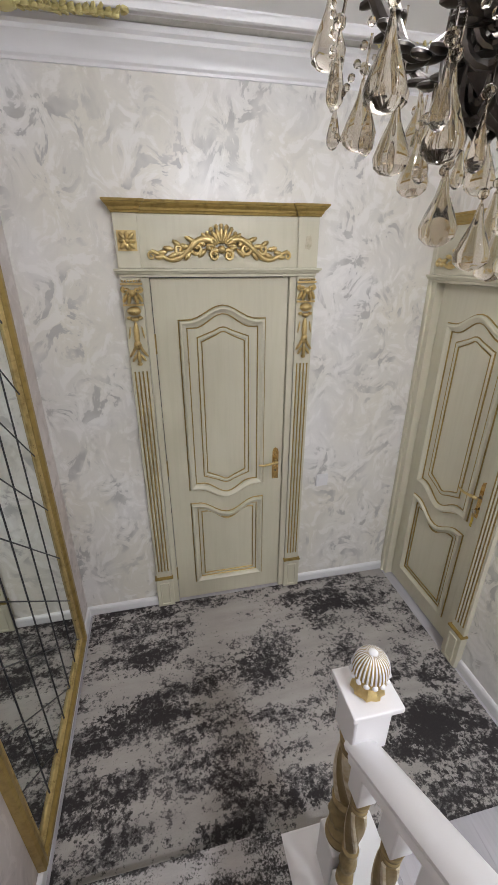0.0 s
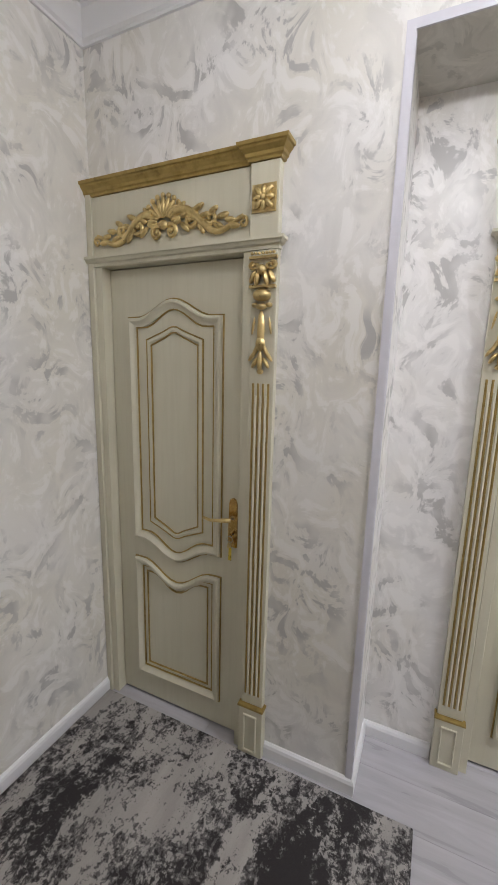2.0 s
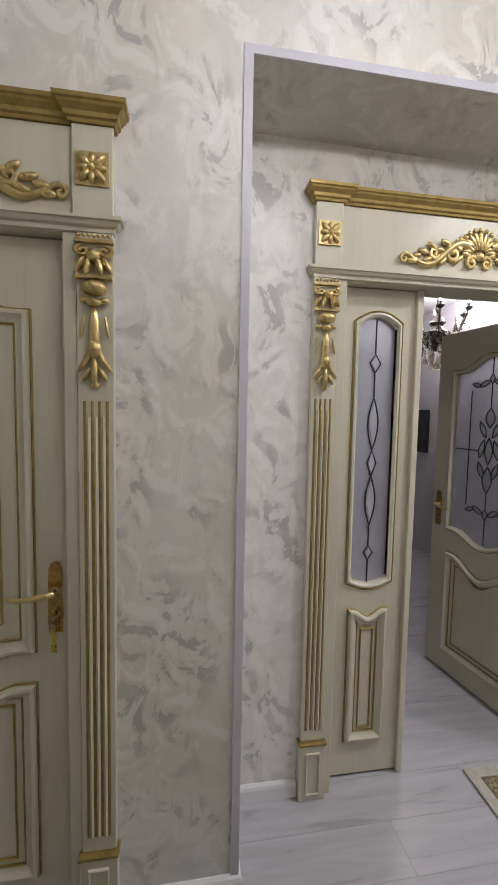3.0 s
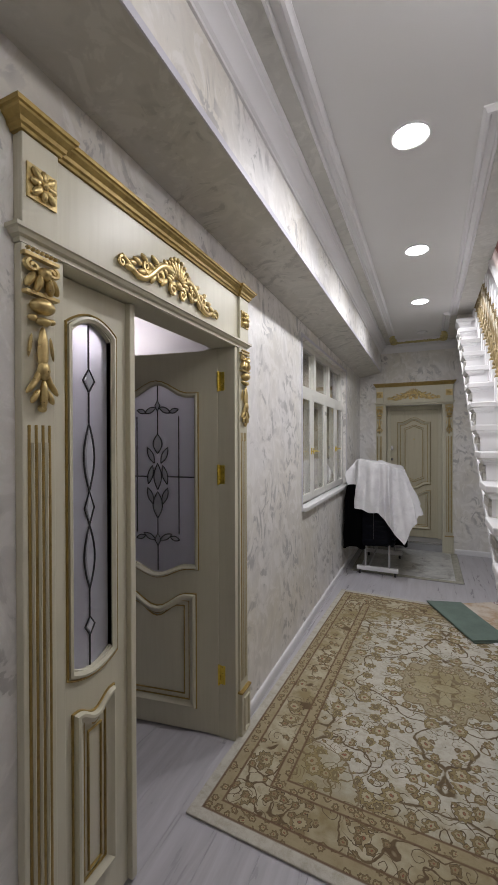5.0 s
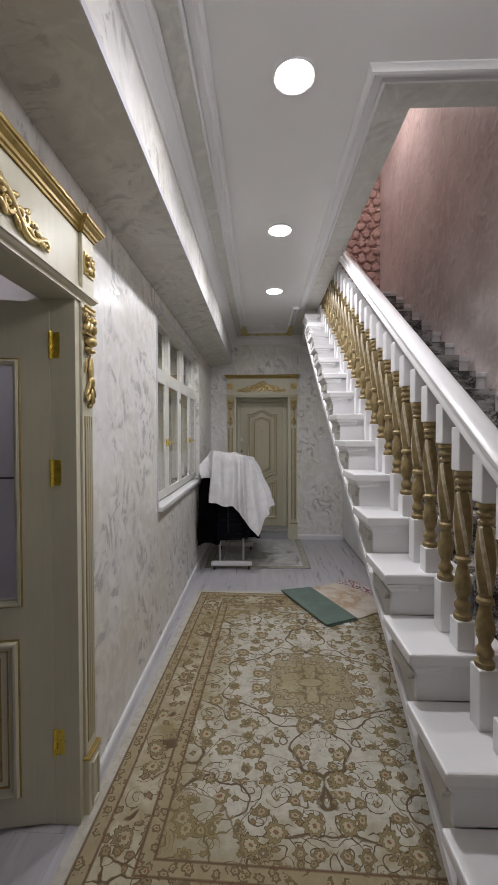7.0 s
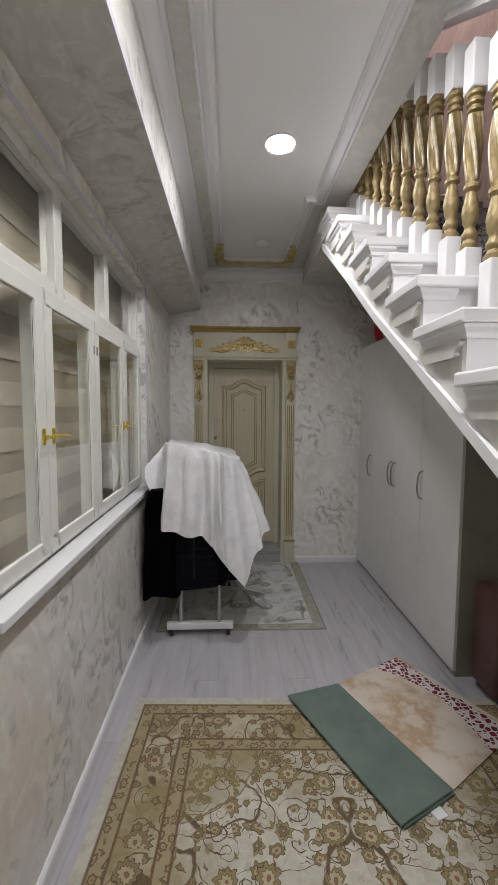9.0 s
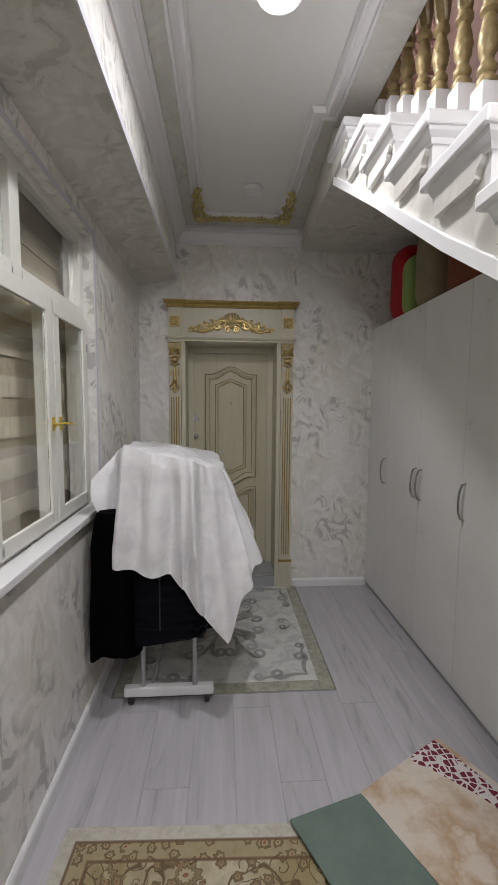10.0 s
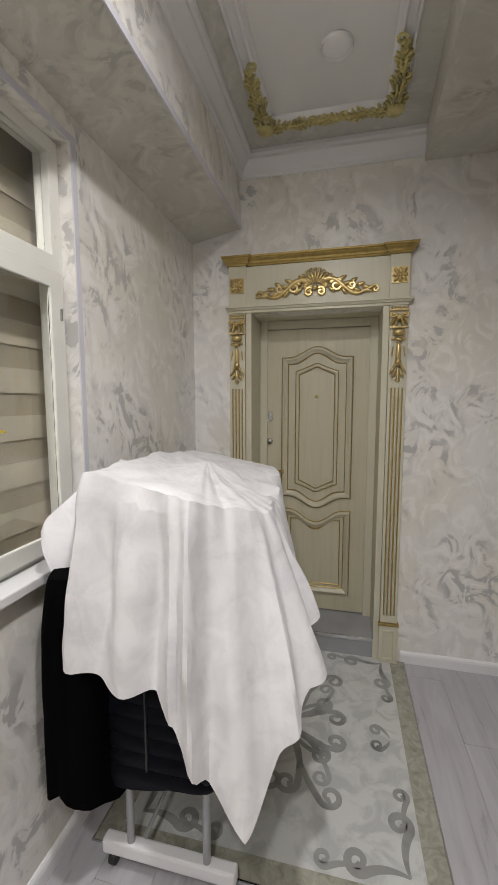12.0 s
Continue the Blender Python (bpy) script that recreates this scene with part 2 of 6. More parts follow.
def sweep(bm, path, profile, closed=False, place=front, mi=0):
    """A profile of (inwards, out) along a plane path, mitred at its corners."""
    n = len(path)
    pts = [Vector(p) for p in path]
    rings = []
    for i in range(n):
        d1 = (pts[i] - pts[i - 1]).normalized() if closed or i else None
        d2 = (pts[(i + 1) % n] - pts[i]).normalized() if closed or i < n - 1 else None
        d1, d2 = d1 or d2, d2 or d1
        n1, n2 = Vector((-d1.y, d1.x)), Vector((-d2.y, d2.x))
        m = n1 + n2
        m = m / max(0.25, m.dot(n1)) if m.length > 1e-6 else n1
        rings.append([bm.verts.new(place(*(pts[i] + m * a), b)) for a, b in profile])
    k = len(profile)
    for i in range(n if closed else n - 1):
        r, s = rings[i], rings[(i + 1) % n]
        for j in range(k):
            q = (j + 1) % k
            bm.faces.new((r[j], r[q], s[q], s[j])).material_index = mi
    if not closed:
        bm.faces.new(rings[0][::-1]), bm.faces.new(rings[-1])
    return bm


def lathe(bm, profile, seg=16, at=(0, 0, 0), flute=None, mi=0, twist=None):
    """A turned shape from (radius, height); flute(a, z) scales the radius."""
    rings = []
    for r, z in profile:
        ring = []
        for i in range(seg):
            a = 2 * math.pi * i / seg + (twist(z) if twist else 0)
            q = r * (flute(a, z) if flute else 1)
            ring.append(bm.verts.new((at[0] + q * math.cos(a), at[1] + q * math.sin(a), at[2] + z)))
        rings.append(ring)
    for r, s in zip(rings, rings[1:]):
        for i in range(seg):
            j = (i + 1) % seg
            bm.faces.new((r[i], r[j], s[j], s[i])).material_index = mi
    bm.faces.new(rings[0][::-1]).material_index = mi
    bm.faces.new(rings[-1]).material_index = mi
    return bm


def blob(bm, at, size, turn=None, u=10, v=6, mi=0):
    """An ellipsoid."""
    m = Matrix.Translation(at) @ (turn or Matrix()) @ Matrix.Diagonal((*size, 1))
    bmesh.ops.create_uvsphere(bm, u_segments=u, v_segments=v, radius=1.0, matrix=m)
    return bm


def tube(bm, pts, radii, seg=8, flat_=1.0, mi=0):
    """A round bar along points; flat_ squashes it along y."""
    pts = [Vector(p) for p in pts]
    rings = []
    ref = Vector((0, 1, 0))
    for i, p in enumerate(pts):
        d = (pts[min(i + 1, len(pts) - 1)] - pts[max(i - 1, 0)]).normalized()
        a = d.cross(ref)
        if a.length < 1e-3:
            a = d.cross(Vector((1, 0, 0)))
        a.normalize()
        b = a.cross(d).normalized()
        r = radii[i] if isinstance(radii, (list, tuple)) else radii
        rings.append([bm.verts.new(p + a * r * math.cos(2 * math.pi * k / seg) + b * r * flat_ * math.sin(2 * math.pi * k / seg)) for k in range(seg)])
    for r, s in zip(rings, rings[1:]):
        for k in range(seg):
            q = (k + 1) % seg
            bm.faces.new((r[k], r[q], s[q], s[k])).material_index = mi
    bm.faces.new(rings[0][::-1]).material_index = mi
    bm.faces.new(rings[-1]).material_index = mi
    return bm


def sheet(bm, us, vs, d0, d1, holes, place):
    """A slab between depths d0 and d1 with rectangular openings (u0, u1, v0, v1) cut through."""
    us = sorted({*us, *(h[0] for h in holes), *(h[1] for h in holes)})
    vs = sorted({*vs, *(h[2] for h in holes), *(h[3] for h in holes)})
    def solid(i, j):
        if not (0 <= i < len(us) - 1 and 0 <= j < len(vs) - 1):
            return False
        u, v = (us[i] + us[i + 1]) / 2, (vs[j] + vs[j + 1]) / 2
        return not any(h[0] < u < h[1] and h[2] < v < h[3] for h in holes)
    seen = {}
    def vert(i, j, d):
        if (i, j, d) not in seen:
            seen[i, j, d] = bm.verts.new(place(us[i], vs[j], d))
        return seen[i, j, d]
    for i in range(len(us) - 1):
        for j in range(len(vs) - 1):
            if not solid(i, j):
                continue
            bm.faces.new([vert(a, b, d0) for a, b in ((i, j), (i + 1, j), (i + 1, j + 1), (i, j + 1))])
            bm.faces.new([vert(a, b, d1) for a, b in ((i, j), (i, j + 1), (i + 1, j + 1), (i + 1, j))])
            for di, dj, e in ((-1, 0, ((i, j), (i, j + 1))), (1, 0, ((i + 1, j), (i + 1, j + 1))), (0, -1, ((i, j), (i + 1, j))), (0, 1, ((i, j + 1), (i + 1, j + 1)))):
                if not solid(i + di, j + dj):
                    (a, b), (c, d) = e
                    bm.faces.new((vert(a, b, d0), vert(c, d, d0), vert(c, d, d1), vert(a, b, d1)))
    return bm


# ---- plan ----
XL, XB, XC = -0.41, 1.76, 2.068       # stair wall, wall of the second door, corridor wall
YA, YD, YE = 2.20, -4.96, 0.955       # door wall at the foot of the stairs, entrance wall, end of the projecting wall
ZC, ZS = 3.0, 2.61                    # ceiling, underside of the beam
RISE, RUN, Y0 = 0.17, 0.262, 0.993    # stairs: nosing n lies at y = Y0 - RUN * n


def rail_line(y):
    """Datum of the handrail, a little steeper than the steps."""
    return (0.993 - y) * 0.696 - 0.20


def structure(name, bm, material, category, label="", **k):
    return tagged(part(name, bm, material, None, "", **k), label, category, kind="structure")


# doors: middle along the wall, clear width, height
DOOR_A = (0.55, 0.715, 2.10)
DOOR_B = (1.800, 0.665, 2.065)
DOOR_C = (-0.02, 1.09, 2.10)
DOOR_D = (1.31, 0.83, 2.11)
WIN = (-3.81, -1.87, 1.03, 2.47)

structure("wall_stairfoot", sheet(bmesh.new(), (XL - 0.15, 2.35), (0, ZC + 0.3), YA, YA + 0.2, [(DOOR_A[0] - DOOR_A[1] / 2 - 0.035, DOOR_A[0] + DOOR_A[1] / 2 + 0.035, -1, DOOR_A[2] + 0.03)], lambda u, v, d: Vector((u, d, v))), WALL, "wall", "pearly white Venetian plaster wall with grey smears")
structure("wall_projecting", sheet(bmesh.new(), (YE, YA), (0, ZC + 0.1), XB, XC + 0.1, [(DOOR_B[0] - DOOR_B[1] / 2 - 0.035, DOOR_B[0] + DOOR_B[1] / 2 + 0.035, -1, DOOR_B[2] + 0.03)], side), WALL, "wall", "pearly white Venetian plaster wall with grey smears")
structure("wall_corridor", sheet(bmesh.new(), (YD, YE), (0, ZC + 0.1), XC, XC + 0.16, [(DOOR_C[0] - DOOR_C[1] / 2 - 0.03, DOOR_C[0] + DOOR_C[1] / 2 + 0.03, -1, DOOR_C[2] + 0.03), WIN], side), WALL, "wall", "long plastered corridor wall with window and double door")
structure("wall_entrance", sheet(bmesh.new(), (XL - 0.15, XC + 0.16), (0, ZC + 0.1), YD, YD - 0.36, [(DOOR_D[0] - DOOR_D[1] / 2, DOOR_D[0] + DOOR_D[1] / 2, -1, DOOR_D[2])], lambda u, v, d: Vector((u, d, v))), WALL, "wall", "plastered wall round the entrance door")
structure("wall_stairs", sheet(bmesh.new(), (YD - 0.3, YA + 0.2), (0, 5.8), XL, XL - 0.15, [], side), PINK_LIT_WALL, "wall", "plastered stairwell wall with a smeared finish")
def beam_mesh():
    """The underside tips towards the wall, more so at the entrance end."""
    bm = bmesh.new()
    x = XC - 0.0005
    rows = [[bm.verts.new(p) for p in ((XB, y, ZS), (x, y, low), (x, y, ZC), (XB, y, ZC))] for y, low in ((YD + 0.0005, 2.545), (YE, 2.603))]
    bm.faces.new(rows[0]), bm.faces.new(rows[1][::-1])
    for i in range(4):
        j = (i + 1) % 4
        bm.faces.new((rows[0][i], rows[1][i], rows[1][j], rows[0][j]))
    return bm


structure("beam", beam_mesh(), [WALL, SHADED_PLASTER], "beam", "plastered boxed beam along the corridor ceiling")
# the beam's underside takes the darker plaster, so its shade is painted
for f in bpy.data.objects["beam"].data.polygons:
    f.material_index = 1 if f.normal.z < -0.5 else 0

# ceiling with the stairwell cut through it
OX, OY = 0.67, -0.825
structure("ceiling", sheet(bmesh.new(), (XL, XB), (YD, YA), ZC, ZC + 0.22, [(XL - 1, OX, YD - 1, OY)], flat), CEILING_EDGE, "ceiling", "painted ceiling with a stairwell opening")
# upper floor that closes the stairwell
structure("upper_wall_end", boxed(XL, XB + 0.4, YD - 0.15, YD, ZC + 0.1, 5.8), STONE, "wall", "rough pinkish stone-clad wall")
structure("upper_wall_side", boxed(XB, XB + 0.15, YD, YA, ZC + 0.22, 5.8), PINK_LIT_WALL, "wall", "plastered upper wall")
structure("upper_wall_front", boxed(XL, XB, YA, YA + 0.15, ZC + 0.3, 5.8), PINK_LIT_WALL, "wall", "plastered upper wall")
structure("upper_ceiling", boxed(XL - 0.15, XB + 0.15, YD - 0.15, YA + 0.15, 5.8, 5.9), CEILING, "ceiling", "plain upper ceiling")

# landing box under the top of the stairs
def landing_box():
    bm = bmesh.new()
    near, far = -3.705, YD + 0.0005
    rows = [[bm.verts.new(p) for p in ((XL, y, low), (x, y, low), (x, y, ZC - 0.004), (XL, y, ZC - 0.004))] for y, x, low in ((near, 0.82, 2.745), (far, 0.74, 2.86))]
    bm.faces.new(rows[0]), bm.faces.new(rows[1][::-1])
    for i in range(4):
        j = (i + 1) % 4
        bm.faces.new((rows[0][i], rows[1][i], rows[1][j], rows[0][j]))
    return bm


# shade below the landing is painted by the darker plaster
structure("stair_landing_soffit", landing_box(), SHADED_PLASTER, "ceiling", "plastered box under the stair landing")

ROOM_WALL = paint("room_wall_paint", (0.50, 0.48, 0.50), 0.5, 0.03, 0, 2.0)
# side rooms seen through the openings
structure("side_room_wall", sheet(bmesh.new(), (2.26, 6.6), (0, 2.8), -1.68, -1.74, [], lambda u, v, d: Vector((u, d, v))), ROOM_WALL, "wall", "pale wall of the side room")
structure("side_room_wall_far", boxed(6.6, 6.7, -1.74, 3.2, 0, 2.8), ROOM_WALL, "wall", "pale far wall of the side room")
structure("side_room_wall_end", boxed(2.26, 6.7, 3.2, 3.3, 0, 2.8), ROOM_WALL, "wall", "pale end wall of the side room")
structure("side_room_ceiling", boxed(2.262, 6.7, -1.74, 3.3, 2.8, 2.9), CEILING, "ceiling", "white side room ceiling")
structure("side_room_wall_near", boxed(2.262, 2.36, YE, 3.2, 0, 2.8), ROOM_WALL, "wall", "pale near wall of the side room")
# room behind the window: its dimness is painted with the darker plaster
structure("window_room_wall", boxed(3.9, 4.0, YD, -1.744, 0, 2.8), SHADED_PLASTER, "wall", "dim wall of the room behind the window")
structure("window_room_wall_end", boxed(2.26, 4.0, YD - 0.1, YD, 0, 2.8), SHADED_PLASTER, "wall", "dim end wall behind the window")
structure("window_room_ceiling", boxed(2.262, 4.0, YD, -1.744, 2.8, 2.9), SHADED_PLASTER, "ceiling", "dim ceiling behind the window")

# floors
structure("floor", boxed(XL - 0.15, 6.7, YD - 0.35, 3.3, -0.2, -0.006), paint("joint_grey", (0.31, 0.30, 0.31), 0.6), "floor", "grey laminate floor laid in long planks")


def cornice(name, path, mat=WHITE):
    prof = [(0, -0.118), (0.010, -0.118), (0.012, -0.108), (0.022, -0.100), (0.024, -0.088), (0.032, -0.072), (0.050, -0.054), (0.064, -0.044), (0.066, -0.030), (0.080, -0.022), (0.084, -0.002), (0, -0.002)]
    bm = sweep(bmesh.new(), path, prof, False, lambda u, v, d: Vector((u, v, ZC + d)))
    return structure(name, bm, mat, "cornice", "white moulded plaster cornice", smooth=True)


cornice("cornice_entry", [(XB, YD), (XB, YA), (XL, YA), (XL, OY)])
cornice("cornice_entrance", [(0.741, YD), (XB, YD)])


def moulding(name, path, closed=False):
    prof = [(-0.042, 0.002), (-0.042, -0.014), (-0.036, -0.022), (-0.027, -0.022), (-0.022, -0.011), (0.006, -0.011), (0.012, -0.026), (0.018, -0.032), (0.029, -0.030), (0.035, -0.014), (0.042, -0.010), (0.042, 0.002)]
    bm = sweep(bmesh.new(), path, prof, closed, lambda u, v, d: Vector((u, v, ZC + d)))
    return structure(name, bm, WHITE, "moulding", "white moulded ceiling frame", smooth=True)


XM0, XM1, YM0, YM1 = -0.20, 1.555, -4.68, 1.98
moulding("ceiling_moulding", [(XM1, YM0), (XM1, YM1), (XM0, YM1), (XM0, -0.635), (0.862, -0.635), (0.862, -3.60), (0.925, -3.60), (0.925, YM0)], True)
structure("ceiling_panel", prism(bmesh.new(), [(XM1, YM0), (XM1, YM1), (XM0, YM1), (XM0, -0.635), (0.862, -0.635), (0.862, -3.60), (0.925, -3.60), (0.925, YM0)], ZC - 0.004, ZC + 0.01, flat), CEILING, "ceiling", "smooth satin grey-white ceiling field")

# corner beads and skirting
bm = bmesh.new()
sweep(bm, [(YE, 0), (YE, ZS), (YD, ZS)], [(-0.022, 0.0), (-0.022, 0.006), (0.004, 0.006), (0.004, 0.0)], False, lambda u, v, d: Vector((XB - d, u, v)))
box(bm, XB, XB + 0.022, YE - 0.006, YE - 0.0005, 0, ZS - 0.004)
structure("corner_trim", bm, TRIM_LILAC, "trim", "grey-lilac corner strip along wall and beam edge")


def skirting(name, path):
    return structure(name, sweep(bmesh.new(), path, [(0, 0), (0.016, 0), (0.016, 0.05), (0.012, 0.062), (0.004, 0.07), (0, 0.07)], False, flat), WHITE, "baseboard", "white painted skirting board")


a0, a1 = DOOR_A[0] - DOOR_A[1] / 2 - 0.14, DOOR_A[0] + DOOR_A[1] / 2 + 0.14
skirting("baseboard_stairfoot_left", [(a0, YA), (XL, YA)])
skirting("baseboard_stairfoot_right", [(XB, YA), (a1, YA)])
skirting("baseboard_projecting", [(XC, YE), (XB, YE), (XB, DOOR_B[0] - DOOR_B[1] / 2 - 0.142)])
skirting("baseboard_double_door", [(XC, DOOR_C[0] + DOOR_C[1] / 2 + 0.145), (XC, YE)])
skirting("baseboard_corridor", [(XC, YD), (XC, DOOR_C[0] - DOOR_C[1] / 2 - 0.145)])
skirting("baseboard_entrance_right", [(0.12, YD), (DOOR_D[0] - DOOR_D[1] / 2 - 0.125, YD)])
skirting("baseboard_entrance_left", [(DOOR_D[0] + DOOR_D[1] / 2 + 0.125, YD), (XC, YD)])
skirting("baseboard_stair_wall", [(XL, YA), (XL, 0.77)])

# ---- staircase ----
CHEEK = plaster("cheek_plaster", (0.60, 0.585, 0.55), (0.56, 0.54, 0.50), (0.50, 0.49, 0.46), 0.5, 0.35)
def staircase():
    st = thing("staircase", "white painted wooden staircase with moulded open treads", "staircase", pose(0, 0, 0))
    for n in range(1, 21):
        y, z = Y0 - RUN * n, RISE * n
        x1 = 0.840 if n <= 17 else 0.62
        front_y = 0.77 if n == 1 else y
        part("tread", boxed(XL, x1 + (0.03 if n == 1 else 0), y - RUN - 0.03 if n < 20 else YD, front_y, z - 0.04, z), WHITE, st, bevel=0.007)
        part("riser", boxed(XL, x1 - 0.035, front_y - 0.05, front_y - 0.03, z - RISE + 0.0005, z - 0.0405), WHITE, st)
        if 1 < n <= 17:
            bm = bmesh.new()
            sweep(bm, [(x1 - 0.035, y - RUN - 0.0), (x1 - 0.035, y - 0.03), (0.70, y - 0.03)], [(0.002, 0), (0.002, -0.035), (-0.006, -0.035), (-0.01, -0.022), (-0.022, -0.01), (-0.024, 0)], False, lambda u, v, d, z=z: Vector((u, v, z - 0.041 + d)))
            part("cove", bm, WHITE, st)
            f0 = y - 0.045
            ogee = [(f0, z - 0.0765), (f0 + 0.004, z - 0.085), (f0 - 0.004, z - 0.094), (f0 - 0.014, z - 0.100), (f0 - 0.020, z - 0.110), (f0 - 0.020, z - 0.118), (f0 - 0.030, z - 0.124), (y - RUN + 0.02, z - 0.124), (y - RUN + 0.02, z - 0.0765)]
            part("bracket", prism(bmesh.new(), ogee, 0.8025, 0.820, side), CHEEK, st)
    # cheek board under the tread ends
    out = []
    for n in range(1, 18):
        f = (0.77 if n == 1 else Y0 - RUN * n) - 0.031
        out += [(f, RISE * (n - 1) + (0.0 if n == 1 else -0.042)), (f, RISE * n - 0.042)]
    under = [(-3.70, 2.738), (-3.45, 2.575), (-3.1, 2.345), (-2.6, 2.0), (-1.9, 1.56), (-0.5, 0.66), (0.47, 0.003)]
    out += [(-3.70, RISE * 17 - 0.042)] + under
    part("cheek", prism(bmesh.new(), out, 0.74, 0.802, side), CHEEK, st, "cream-white plastered cheek")
    lip = [(y, z + 0.004) for y, z in under[::-1]]
    part("lip", sweep(bmesh.new(), lip, [(-0.012, 0.72), (0.022, 0.72), (0.022, 0.818), (-0.012, 0.818)], False, side), WHITE, st)
    # shade on the sloping underside is part of its plaster colour
    part("soffit", prism(bmesh.new(), under + [(y, z + 0.06) for y, z in under[::-1]], XL, 0.74, side), SHADED_PLASTER, st, "plastered sloping underside")
    return st


staircase()


def stair_runner():
    runner = thing("stair_runner", "grey and black patterned carpet runner on the white stairs", "carpet", pose(0, 0, 0))
    for n in range(1, 20):
        f = 0.77 if n == 1 else Y0 - RUN * n
        path = [(f, RISE * (n - 1) + (0.0115 if n > 1 else 0.001)), (f, RISE * n), (Y0 - RUN * (n + 1) + 0.001, RISE * n)]
        part("step_cover", sweep(bmesh.new(), path, [(0.001, XL + 0.09), (-0.011, XL + 0.09), (-0.011, 0.50), (0.001, 0.50)], False, side), STAIR_CARPET, runner)


stair_runner()
BX = 0.645


def spindle(bm, z0, z1, r, seg=24):
    """Turned shaft with a twisted, fluted upper part between z0 and z1."""
    L = z1 - z0
    prof = [(1.0, 0), (1.05, 0.01), (1.05, 0.03), (0.8, 0.045), (0.72, 0.06), (0.95, 0.08), (0.95, 0.10), (0.7, 0.12), (0.60, 0.14), (0.72, 0.16), (0.82, 0.18), (0.90, 0.20), (0.96, 0.22), (0.98, 0.24), (0.96, 0.26), (0.90, 0.28), (0.82, 0.30), (0.74, 0.32), (0.66, 0.345), (0.58, 0.37), (0.95, 0.39), (0.95, 0.41), (0.7, 0.425), (0.72, 0.44)]
    prof += [(0.74 + 0.22 * math.sin(math.pi * min(1, (k / 18) * 0.75 + 0.05)), 0.45 + 0.40 * k / 18) for k in range(19)]
    prof += [(0.60, 0.862), (0.92, 0.872), (0.92, 0.886), (0.68, 0.898), (0.68, 0.908), (0.98, 0.920), (0.98, 0.936), (0.74, 0.948), (0.74, 0.956), (1.05, 0.968), (1.05, 0.988), (0.9, 1.0)]
    def flute(a, z):
        t = (z - z0) / L
        if 0.445 < t < 0.86:
            return 1 + 0.16 * math.cos(4 * (a + 3.2 * t))
        if 0.15 < t < 0.36:
            return 1 + 0.13 * math.cos(6 * a) * math.sin(95 * t)
        return 1
    lathe(bm, [(r * p, z0 + q * L) for p, q in prof], seg, flute=flute, twist=lambda z: -3.2 * min(max((z - z0) / L, 0.445), 0.86))
    for f in bm.faces:
        t = (f.calc_center_median().z - z0) / L
        c = f.calc_center_median()
        ridge = math.cos(4 * (math.atan2(c.y, c.x) + 3.2 * t)) > 0.25
        f.material_index = (1 if ridge else 2) if 0.445 < t < 0.86 else 0
    return bm


def spindle_paint():
    """Cream ridges with rubbed traces of gilding."""
    g = Graph("rubbed_gilding", 0.38, 0.1)
    f = g.noise(g.co(), 35, 3)
    g.put("Base Color", g.ramp(f, [(0.32, (0.40, 0.31, 0.16)), (0.48, (0.52, 0.44, 0.29)), (0.68, (0.66, 0.61, 0.49))]))
    return g.m


RUBBED = spindle_paint()
SPINDLE_GOLD = gold("dull_spindle_gold", (0.30, 0.225, 0.105), (0.15, 0.105, 0.045), 0.48, 0.3)
GROOVE_GOLD = gold("groove_gold", (0.26, 0.19, 0.085), (0.14, 0.10, 0.045), 0.5, 0.4)


